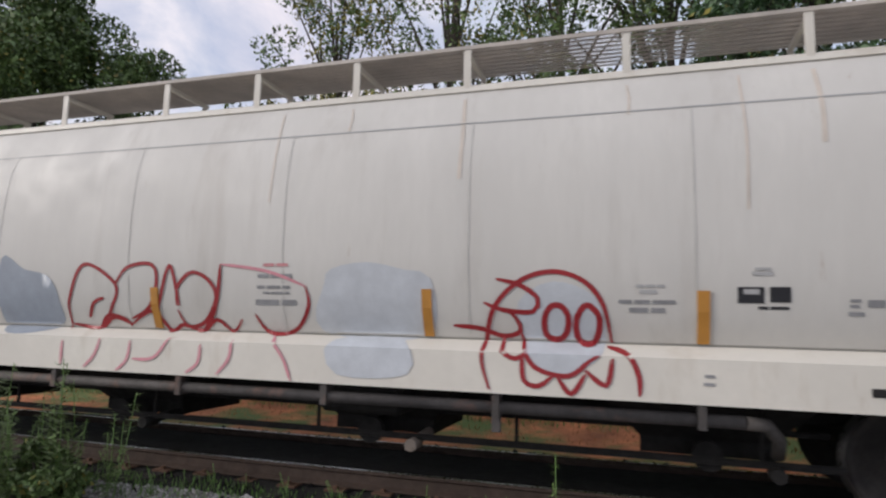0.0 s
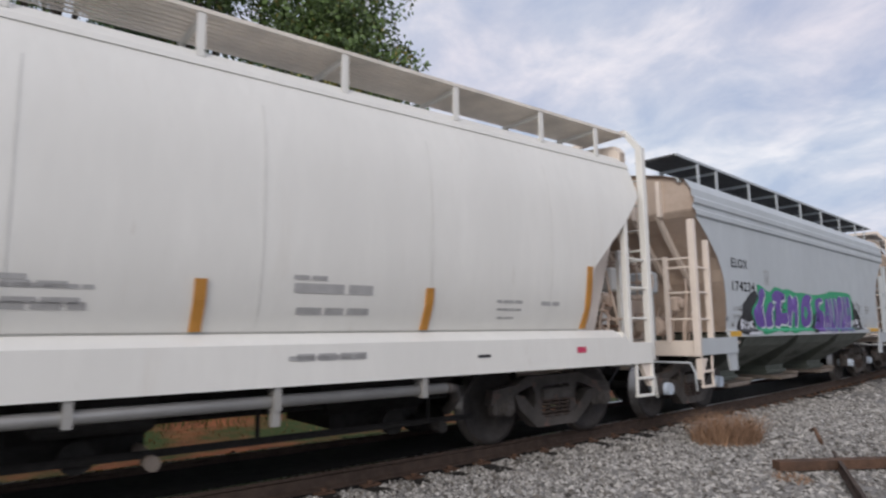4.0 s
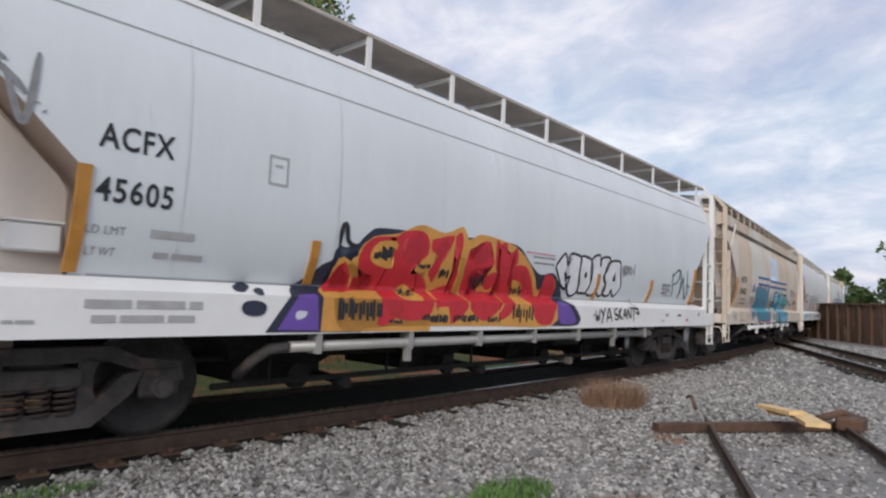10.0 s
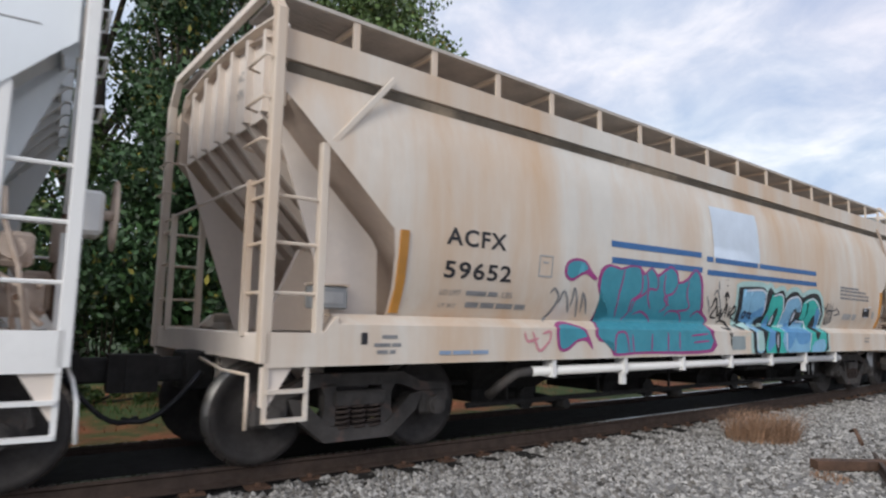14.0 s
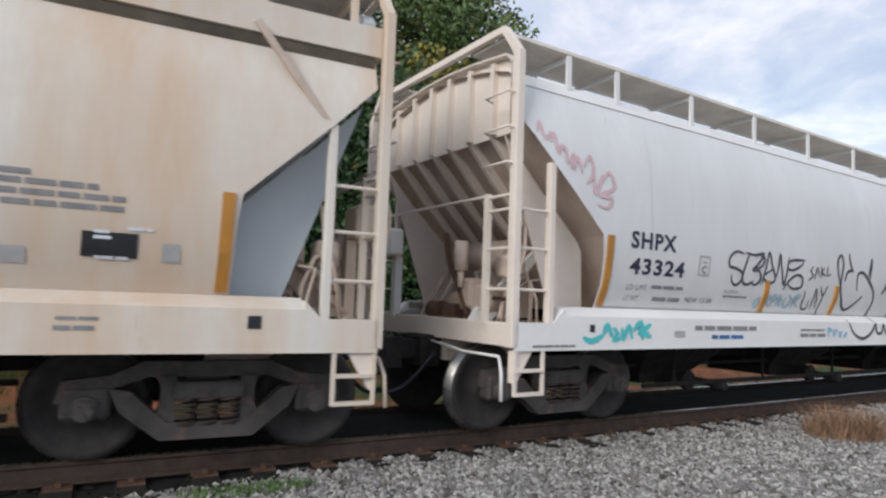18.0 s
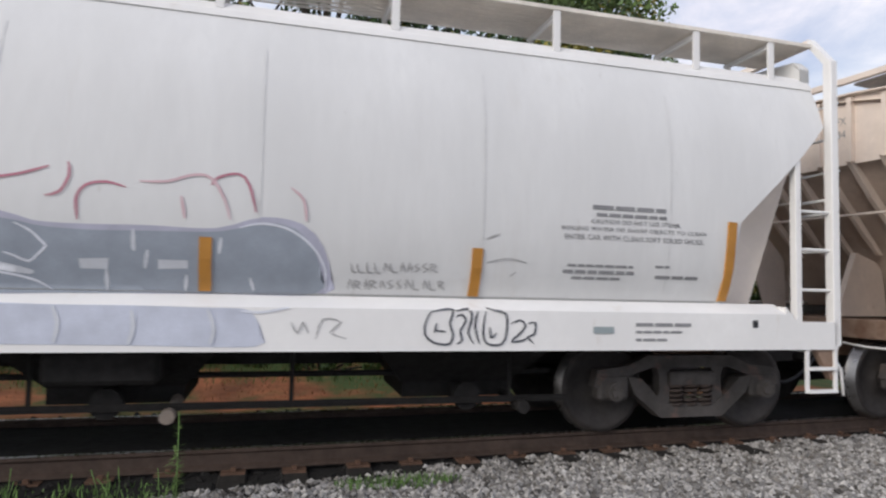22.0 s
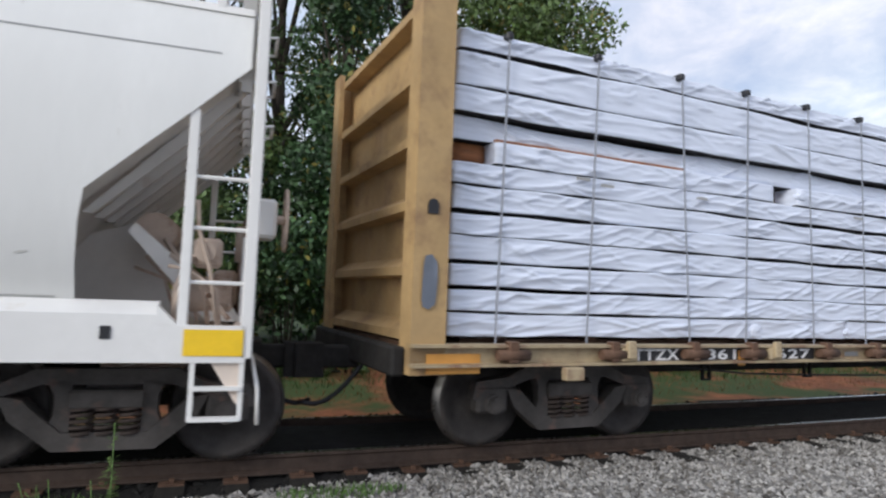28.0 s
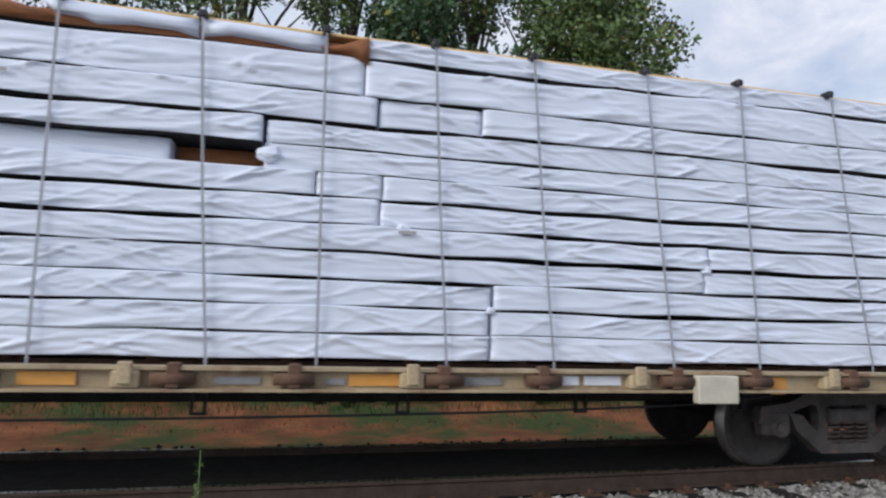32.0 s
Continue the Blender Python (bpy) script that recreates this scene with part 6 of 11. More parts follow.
def blades(name, spots, height, width, seed, key, label, category="grass", kind="stuff", lean=0.5):
    """Tapered blades at the given spots, bent over."""
    rnd = np.random.default_rng(seed)
    p = np.array(spots)
    n = len(p)
    ang = rnd.random(n) * 6.28
    h = height * (0.45 + 0.75 * rnd.random(n))
    dx, dy = np.cos(ang), np.sin(ang)
    k = lean * (0.3 + rnd.random(n)) * h
    w = width * (0.6 + 0.8 * rnd.random(n))
    z0 = np.array([ground_z(a, b) for a, b in p])
    nx, ny = -dy, dx
    v = np.stack([np.stack([p[:, 0] - nx * w, p[:, 1] - ny * w, z0], 1), np.stack([p[:, 0] + nx * w, p[:, 1] + ny * w, z0], 1),
                  np.stack([p[:, 0] + dx * k * 0.35 + nx * w * 0.7, p[:, 1] + dy * k * 0.35 + ny * w * 0.7, z0 + h * 0.6], 1),
                  np.stack([p[:, 0] + dx * k * 0.35 - nx * w * 0.7, p[:, 1] + dy * k * 0.35 - ny * w * 0.7, z0 + h * 0.6], 1),
                  np.stack([p[:, 0] + dx * k, p[:, 1] + dy * k, z0 + h], 1)], 1).reshape(-1, 3)
    f = []
    for i in range(n):
        o = i * 5
        f += [(o, o + 1, o + 2, o + 3), (o + 3, o + 2, o + 4)]
    me = bpy.data.meshes.new(name)
    me.from_pydata(v.tolist(), [], f)
    me.materials.append(M[key])
    return tagged(new(name, me), label, category, kind=kind)


def scatter(rnd, n, x0, x1, d0, d1):
    """Spots along the track, d metres from its middle line (minus: the camera's side)."""
    out = []
    for _ in range(n):
        x = rnd.uniform(x0, x1)
        out.append((x, float(np.interp(x, CX, CY)) + TRACK_Y + rnd.uniform(d0, d1)))
    return out


def disc(rnd, n, x, y, rx, ry):
    out = []
    for _ in range(n):
        a, q = rnd.random() * 6.28, rnd.random() ** 0.55
        out.append((x + math.cos(a) * rx * q, y + math.sin(a) * ry * q))
    return out


RND = random.Random(21)
blades("verge_grass", scatter(RND, 420, -16, 0.5, -2.4, -1.6) + scatter(RND, 1500, -6.5, -0.6, -1.9, -1.05) + disc(RND, 420, 1.15, 6.42, 0.55, 0.14) + disc(RND, 300, -2.2, 6.3, 0.8, 0.15), 0.075, 0.006, 1, "grass", "short green grass along the ballast edge")
blades("bank_grass", scatter(RND, 12000, -16, 24, 3.4, 5.6), 0.16, 0.006, 2, "grass", "green grass on the clay bank", lean=1.0)
blades("bank_dry_grass", scatter(RND, 9000, -22, 26, 2.6, 5.0), 0.06, 0.006, 3, "clay_grass", "dry rust-coloured grass on the clay bank", lean=1.2)
blades("grass_tuft", disc(RND, 1900, 8.60, 6.0, 0.60, 0.42), 0.36, 0.0028, 4, "drygrass", "brown dry grass tuft on the gravel", "grass tuft", lean=1.2)
blades("grass_patch", disc(RND, 900, 3.55, 4.30, 0.60, 0.28) + disc(RND, 700, 4.05, 4.42, 0.42, 0.24) + disc(RND, 500, 3.1, 4.32, 0.35, 0.16), 0.095, 0.006, 5, "grass", "bright green grass patch in the gravel", "grass patch", lean=0.9)
blades("dry_patch", disc(RND, 1300, 4.25, 3.55, 0.62, 0.42), 0.06, 0.006, 6, "drygrass", "flattened dead grass beside the green patch", "dead grass", lean=1.6)
blades("dry_wisp", disc(RND, 180, 7.1, 4.5, 0.2, 0.2), 0.07, 0.005, 7, "drygrass", "dead weed on the gravel", "weed", lean=1.0)


def weed(x, y, h, seed, leaves=60, label="tall thin green weed beside the ballast"):
    rnd = np.random.default_rng(seed)
    t = thing("weed", label, "weed", "weeds by the track", at=pose(x, y, ground_z(x, y)))
    bm = bmesh.new()
    lv = bmesh.new()
    for s in range(2):
        top = Vector((rnd.normal() * 0.07, rnd.normal() * 0.07, h * (1 - 0.25 * s)))
        pipe_run(bm, [(0.03 * s, 0, 0), top * 0.5 + Vector((0.02, 0, 0)), top], 0.0035, 5)
        for k in range(leaves // 2):
            q = 0.15 + 0.85 * rnd.random()
            p = top * q
            a = rnd.random() * 6.28
            l = h * 0.13 * (1.2 - 0.7 * q)
            d = Vector((math.cos(a), math.sin(a), 0.5 - 0.9 * rnd.random()))
            w = Vector((-d.y, d.x, 0)) * 0.22
            v = [lv.verts.new(p), lv.verts.new(p + (d + w) * l * 0.5), lv.verts.new(p + d * l), lv.verts.new(p + (d - w) * l * 0.5)]
            lv.faces.new(v)
    part("stem", bm, M["grass"], t)
    part("leaves", lv, M["leaf"], t)


weed(-0.55, 6.0, 0.72, 1, 84)
weed(-0.66, 6.1, 0.34, 2, 30)
LOW = random.Random(5)
for i_ in range(22):
    wx = LOW.uniform(-5.2, -0.8)
    weed(wx, float(np.interp(wx, CX, CY)) + TRACK_Y - LOW.uniform(1.15, 1.75), LOW.uniform(0.14, 0.34), 60 + i_, 40, "low green weed growing at the ballast edge")
weed(-4.75, 5.55, 1.30, 3, 130, "tall leafy green weed beside the ballast")
weed(-5.2, 5.3, 1.15, 4, 150, "tall leafy green weed beside the ballast")
weed(-5.6, 5.7, 1.25, 5, 150, "tall leafy green weed beside the ballast")
weed(-4.35, 5.75, 1.0, 6, 90, "tall leafy green weed beside the ballast")
for i_, (wx, wy) in enumerate(((-5.5, 6.1), (-5.25, 5.8), (-4.95, 5.9), (-5.75, 5.7), (-5.1, 5.4), (-4.7, 5.6), (-5.35, 6.3), (-4.6, 5.95), (-5.9, 5.9), (-5.6, 5.5), (-6.0, 6.2))):
    weed(wx, wy, 1.2 - 0.08 * (i_ * 3 % 8), 30 + i_, 150, "tall leafy green weed beside the ballast")
bush(-5.3, 5.9, 0.55, 0.55, 91, 1500, 0.05, 0.0, "low leafy weeds at the edge of the gravel", "weed_clump")
bush(-4.9, 5.5, 0.45, 0.40, 90, 1200, 0.05, 0.0, "low leafy weeds at the edge of the gravel", "weed_clump")


def stones(name, n, seed, area, size, key, label):
    """Angular stones, each a dented octahedron, joined."""
    rnd = np.random.default_rng(seed)
    p = np.array(area(rnd, n))
    base = np.array([(1, 0, 0), (-1, 0, 0), (0, 1, 0), (0, -1, 0), (0, 0, 1), (0, 0, -1)], float)
    s = size * (0.55 + 0.9 * rnd.random((n, 1, 1)))
    v = base[None] * s * (0.65 + 0.7 * rnd.random((n, 6, 1))) + rnd.normal(size=(n, 6, 3)) * s * 0.22
    a = rnd.random(n) * 6.28
    ca, sa = np.cos(a), np.sin(a)
    v = np.stack([v[..., 0] * ca[:, None] - v[..., 1] * sa[:, None], v[..., 0] * sa[:, None] + v[..., 1] * ca[:, None], v[..., 2] * 0.75], -1)
    z = np.array([ground_z(x, y) for x, y in p])
    v += np.stack([p[:, 0], p[:, 1], z + size * 0.18], 1)[:, None]
    tri = np.array([(0, 2, 4), (2, 1, 4), (1, 3, 4), (3, 0, 4), (2, 0, 5), (1, 2, 5), (3, 1, 5), (0, 3, 5)])
    f = (np.arange(n)[:, None, None] * 6 + tri[None]).reshape(-1, 3)
    me = bpy.data.meshes.new(name)
    me.from_pydata(v.reshape(-1, 3).tolist(), [], f.tolist())
    me.materials.append(M[key])
    tagged(new(name, me), label, "gravel", kind="stuff")


def near_stones(rnd, n):
    """Spread from the yard up to the foot of the near rail, thin over the ends of the ties."""
    x = -7 + 22 * rnd.random(n) ** 1.15
    edge = np.interp(x, (-1.0, 2.2), (1.42, 0.86))
    c = np.interp(x, CX, CY) + TRACK_Y
    y = 2.0 + (c - edge - 2.0) * rnd.random(n) ** 0.55
    u = np.interp(x, CX, US) - 0.3
    over = (np.abs((u + 40) % 0.52 - np.where((u + 40) % 0.52 > 0.26, 0.52, 0)) < 0.10) & (c - y < 1.16) & (rnd.random(n) < 0.93)
    return np.stack([x, np.where(over, y - 0.75, y)], 1)


def back_stones(rnd, n):
    return np.stack([-12 + 24 * rnd.random(n), -8 + 10.2 * rnd.random(n)], 1)


def far_stones(rnd, n):
    x = 11 + 24 * rnd.random(n)
    y = -3 + (np.interp(x, CX, CY) + TRACK_Y - 1.10 + 3) * rnd.random(n)
    return np.stack([x, y], 1)


def bed_stones(rnd, n):
    x = -16 + 44 * rnd.random(n)
    y = np.interp(x, CX, CY) + TRACK_Y + np.maximum(rnd.uniform(-1.75, 1.8, n), -np.interp(x, (-1, 2.2), (1.75, 0.85)))
    return np.stack([x, y], 1)


stones("crushed_stone", 46000, 3, near_stones, 0.026, "gravel", "pale grey crushed stone over the yard")
stones("grimy_stone", 11000, 13, near_stones, 0.027, "gravel_dirty", "grimy brown-grey stone mixed into the yard")
stones("crushed_stone_behind", 9000, 6, back_stones, 0.035, "gravel", "pale grey crushed stone over the yard")
stones("crushed_stone_far", 9000, 4, far_stones, 0.045, "gravel", "pale grey crushed stone over the yard")
# these stones share the bed's colour, with the shade painted in
stones("ballast_stone", 9000, 5, bed_stones, 0.028, "ballast_dark", "stone between the ties, coloured black for the train's shade")


# ---------------------------------------------------------------- scrap on the gravel, wall, house
def loose_rail(name, a, b, label, z=0.088):
    ang = math.atan2(b[1] - a[1], b[0] - a[0])
    bm = bmesh.new()
    rail_mesh(bm, [(a[0], a[1], ang), ((a[0] + b[0]) / 2, (a[1] + b[1]) / 2, ang), (b[0], b[1], ang)], z, 0.56)
    n = len(RAIL_PROFILE)
    bm.verts.ensure_lookup_table()
    bm.faces.new([bm.verts[i] for i in range(n)])
    bm.faces.new([bm.verts[len(bm.verts) - n + i] for i in range(n)][::-1])
    return solid(name, bm, M["rail"], label, "rail", "scrap rails on the gravel")


loose_rail("loose_rail", (8.45, 4.60), (3.2, 2.02), "rusty loose rail lying on the gravel")
loose_rail("loose_rail", (9.60, 3.28), (3.6, 0.66), "rusty loose rail lying on the gravel")
bm = bmesh.new()
a, b = Vector((7.36, 4.78, -0.01)), Vector((9.95, 3.10, -0.01))
d = (b - a).normalized()
w = Vector((-d.y, d.x, 0)) * 0.07
v = [bm.verts.new(p) for p in (a - w, a + w, b + w, b - w)]
q = [bm.verts.new(p.co + Vector((0, 0, 0.10))) for p in v]
bm.faces.new(v[::-1])
bm.faces.new(q)
for i in range(4):
    bm.faces.new((v[i], v[(i + 1) % 4], q[(i + 1) % 4], q[i]))
solid("steel_tie", bm, M["rust"], "rusty steel tie bar lying across the loose rails", "steel bar")
sw = thing("switch_iron", "rusty bent switch iron lying on the loose rail", "scrap iron")
bm = bmesh.new()
pipe_run(bm, [(9.15, 3.45, 0.16), (9.45, 3.25, 0.24), (9.75, 3.12, 0.14)], 0.05, 7)
box(bm, 9.3, 9.7, 3.0, 3.3, 0.02, 0.2, 0.03)
part("iron_block", bm, M["rust"], sw)
bm = bmesh.new()
pipe_run(bm, [(8.45, 4.72, 0.16), (8.62, 4.86, 0.30), (8.72, 4.95, 0.26)], 0.022, 6)
part("iron_rod", bm, M["rust"], sw)
for i, (p0, p1, wd) in enumerate((((9.32, 4.06), (8.72, 3.80), 0.085), ((8.98, 3.70), (8.02, 3.20), 0.12), ((8.82, 4.00), (8.42, 3.52), 0.09))):
    bm = bmesh.new()
    a, b = Vector((*p0, 0.17 + 0.04 * i)), Vector((*p1, 0.19 + 0.04 * i))
    d = (b - a).normalized()
    w = Vector((-d.y, d.x, 0)) * wd
    v = [bm.verts.new(p) for p in (a - w, a + w, b + w * 1.1, b - w)]
    q = [bm.verts.new(p.co + Vector((0, 0, 0.045))) for p in v]
    bm.faces.new(v[::-1])
    bm.faces.new(q)
    for k in range(4):
        bm.faces.new((v[k], v[(k + 1) % 4], q[(k + 1) % 4], q[k]))
    solid("board", bm, M["plank"], "short yellow-painted board lying on the rails", "board", "boards on the scrap")


def piling_wall():
    wall = thing("wall_piling", "rust-streaked steel retaining wall beside the side track", "wall", kind="structure")
    a, b = Vector((43.5, 12.1, 0)), Vector((24.0, -3.4, 0))
    d = (b - a).normalized()
    nrm = Vector((d.y, -d.x, 0))
    if nrm.x > 0:
        nrm = -nrm
    L = (b - a).length
    bm = bmesh.new()
    v = [bm.verts.new(p + o) for p in (a, b) for o in (Vector((0, 0, 0)), Vector((0, 0, 2.0)), -nrm * 0.2 + Vector((0, 0, 2.0)), -nrm * 0.2)]
    for i in range(4):
        bm.faces.new((v[i], v[(i + 1) % 4], v[4 + (i + 1) % 4], v[4 + i]))
    bm.faces.new(v[:4])
    bm.faces.new(v[4:])
    part("wall_plate", bm, M["wall"], wall)
    bm = bmesh.new()
    box(bm, -0.05, 0.05, -0.06, 0.10, 0, 1.98, 0.01)
    rib = finish(bm, "wall_rib", M["wall"])
    ang = math.degrees(math.atan2(d.y, d.x))
    k = 0.3
    while k < L:
        p = a + d * k + nrm * 0.08
        r = part("wall_rib", rib, None, wall)
        r.matrix_basis = pose(p.x, p.y, 0, 0, 0, ang)
        k += 1.05
    bm = bmesh.new()
    v = [bm.verts.new(p + nrm * s + Vector((0, 0, z))) for p in (a, b) for s, z in ((0.16, 2.0), (0.16, 2.08), (-0.22, 2.08), (-0.22, 2.0))]
    for i in range(4):
        bm.faces.new((v[i], v[(i + 1) % 4], v[4 + (i + 1) % 4], v[4 + i]))
    bm.faces.new(v[:4])
    bm.faces.new(v[4:])
    part("wall_cap", bm, M["wall"], wall)


piling_wall()


def brick_house():
    h = thing("brick_house", "red brick house with a pale roof edge far behind the tracks", "house", at=pose(39, 50, 0, 0, 0, -32))
    bm = bmesh.new()
    box(bm, -5, 5, -4, 4, 0, 5.4)
    part("wall", bm, M["brick"], h)
    bm = bmesh.new()
    slab(bm, [(-4.5, 5.4), (4.5, 5.4), (0, 6.6)], -5.3, 5.3)
    part("roof", bm, M["faint"], h)
    for x in (-3.4, -1.1, 1.2, 3.5):
        for z in (0.9, 3.4):
            bm = bmesh.new()
            box(bm, x - 0.5, x + 0.5, -4.06, -3.95, z, z + 1.4)
            w = part("window", bm, M["sill_w"], h)
            bm = bmesh.new()
            box(bm, x - 0.42, x + 0.42, -4.09, -4.06, z + 0.08, z + 1.32)
            part("pane", bm, M["glass"], w)


brick_house()


# ---------------------------------------------------------------- paint on the cars: markings, lettering and graffiti
def surface(C, x, z, layer):
    return (x - C.mid, -(lat_at(z, C.profile) if C.profile[0][0] > 1 else 1.512) - 0.004 - 0.0022 * layer, z)


def smooth_line(pts, closed=False, step=0.04):
    """A curve through the points (Catmull-Rom)."""
    n = len(pts)
    if n < 3 and not closed:
        (ax, az), (bx, bz) = pts
        k = max(2, int(math.hypot(bx - ax, bz - az) / step))
        return [(ax + (bx - ax) * i / k, az + (bz - az) * i / k) for i in range(k + 1)]
    out = []
    for i in range(n if closed else n - 1):
        p = [np.array(pts[(i + d) % n] if closed else pts[min(max(i + d, 0), n - 1)], float) for d in (-1, 0, 1, 2)]
        k = max(2, int(np.linalg.norm(p[2] - p[1]) / step))
        for q in range(k):
            t = q / k
            v = 0.5 * (2 * p[1] + (p[2] - p[0]) * t + (2 * p[0] - 5 * p[1] + 4 * p[2] - p[3]) * t * t + (3 * p[1] - p[0] - 3 * p[2] + p[3]) * t ** 3)
            out.append((float(v[0]), float(v[1])))
    if not closed:
        out.append(tuple(pts[-1]))
    return out


def ribbon(bm, C, pts, width, layer, closed=False, taper=True):
    line = smooth_line(pts, closed)
    n = len(line)
    prev = first = None
    for i, (x, z) in enumerate(line):
        a, b = line[(i - 1) % n if closed else max(i - 1, 0)], line[(i + 1) % n if closed else min(i + 1, n - 1)]
        dx, dz = b[0] - a[0], b[1] - a[1]
        l = math.hypot(dx, dz) or 1
        q = width / 2 * (1 if closed or not taper else min(1, 0.45 + 3 * min(i, n - 1 - i) / n))
        ox, oz = -dz / l * q, dx / l * q
        low = 1.228 if C.profile is FLAT else 0.928 if C.profile is PROFILE else 0.0
        cur = [bm.verts.new(surface(C, x + ox, max(z + oz, low), layer)), bm.verts.new(surface(C, x - ox, max(z - oz, low - 0.003), layer))]
        if prev:
            bm.faces.new((prev[0], prev[1], cur[1], cur[0]))
        else:
            first = cur
        prev = cur
    if closed:
        bm.faces.new((prev[0], prev[1], first[1], first[0]))


def strokes(car, key, width, layer, *lines, name="graffiti", label="", closed=False):
    """Painted lines: the first is the part, the rest belong to it."""
    C = CARS[car]
    head = None
    for i, pts in enumerate(lines):
        bm = bmesh.new()
        ribbon(bm, C, pts, width, layer + 0.12 * (i % 8), closed, name == "graffiti")
        ob = part(name if head is None else "stroke", bm, M[key], head or C.ob, label if head is None else "")
        head = head or ob
    return head


def loops(car, key, width, layer, *lines):
    return strokes(car, key, width, layer, *lines, closed=True)


def drape(bm, C, layer):
    """Lay a flat drawing in x, z onto the car's side."""
    for lv in (1.0, 1.2, 1.26, 1.31, 1.3495, 1.3505, 1.41, 1.49, 1.6, 1.75, 1.9, 2.12, 2.31, 2.5, 2.65, 2.8, 3.0, 3.15, 3.25, 3.35, 3.52):
        bmesh.ops.bisect_plane(bm, geom=bm.verts[:] + bm.edges[:] + bm.faces[:], plane_co=(0, 0, lv), plane_no=(0, 0, 1))
    bmesh.ops.triangulate(bm, faces=bm.faces)
    for f in bm.faces:
        f.smooth = f.calc_center_median().z > 1.351
    for v in bm.verts:
        v.co = surface(C, v.co.x, v.co.z, layer)


def patch(car, key, layer, pts, smooth=True, name="paint_patch", label=""):
    C = CARS[car]
    bm = bmesh.new()
    low = 1.226 if C.profile is FLAT else 0.926 if C.profile is PROFILE else 0.0
    line = [(x, max(z, low + 0.002 * (i % 2))) for i, (x, z) in enumerate(smooth_line(pts, True, 0.09) if smooth else pts)]
    bm.faces.new([bm.verts.new((x, 0, z)) for x, z in line])
    bmesh.ops.triangulate(bm, faces=bm.faces)
    drape(bm, C, layer)
    return part(name, bm, M[key], C.ob, label)


WORDS = random.Random(8)


def bars(car, key, layer, *rects, name="stencil_line", label=""):
    """Rows of small writing as plain bars: x0, z0, x1, z1 each."""
    C = CARS[car]
    for x0, z0, x1, z1 in rects:
        bm = bmesh.new()
        h = z1 - z0
        if name == "stencil_line":
            z0, z1 = z0 + 0.12 * h, z1 - 0.12 * h
        if name == "stencil_line" and x1 - x0 > 4 * h:
            x = x0
            while x < x1 - h:
                e = min(x1, x + h * WORDS.uniform(1.8, 4.6))
                bm.faces.new([bm.verts.new(p) for p in ((x, 0, z0), (e, 0, z0), (e, 0, z1), (x, 0, z1))])
                x = e + h * 0.45
        else:
            bm.faces.new([bm.verts.new((x, 0, z)) for x, z in ((x0, z0), (x1, z0), (x1, z1), (x0, z1))])
        drape(bm, C, layer)
        ob = part(name, bm, M[key], C.ob, label)
        if name == "stencil_line":
            tagged(ob, label, kind="stuff")


def lettering(car, text, key, layer, x0, z0, x1, height, bold=0.0, slant=0.0, name="lettering", label=""):
    """Built-in font, scaled to run from x0 to x1 on the base line z0."""
    C = CARS[car]
    cu = bpy.data.curves.new(name, "FONT")
    cu.body, cu.size, cu.offset, cu.resolution_u, cu.fill_mode = text, 1.0, bold, 3, "FRONT"
    cu.space_character = 1.08 + bold * 2
    ob = bpy.data.objects.new(name, cu)
    me = bpy.data.meshes.new_from_object(ob)
    bm = bmesh.new()
    bm.from_mesh(me)
    xs = [v.co.x for v in bm.verts]
    ys = [v.co.y for v in bm.verts]
    ax, bx, ay, by = min(xs), max(xs), min(ys), max(ys)
    for v in bm.verts:
        u, w = (v.co.x - ax) / (bx - ax), (v.co.y - ay) / (by - ay)
        v.co = (x0 + (x1 - x0) * u, 0, z0 + height * w + slant * u)
    drape(bm, C, layer)
    bpy.data.objects.remove(ob)
    return part(name, bm, M[key], C.ob, label)


def boxed(car, key, x0, z0, x1, z1):
    w = 0.018
    bars(car, key, 1, (x0, z0, x1, z0 + w), (x0, z1 - w, x1, z1), (x0, z0 + w, x0 + w, z1 - w), (x1 - w, z0 + w, x1, z1 - w), ((x0 * 0.7 + x1 * 0.3), (z0 + z1) / 2 + 0.03, (x0 * 0.3 + x1 * 0.7), (z0 + z1) / 2 + 0.05), name="plate_mark")


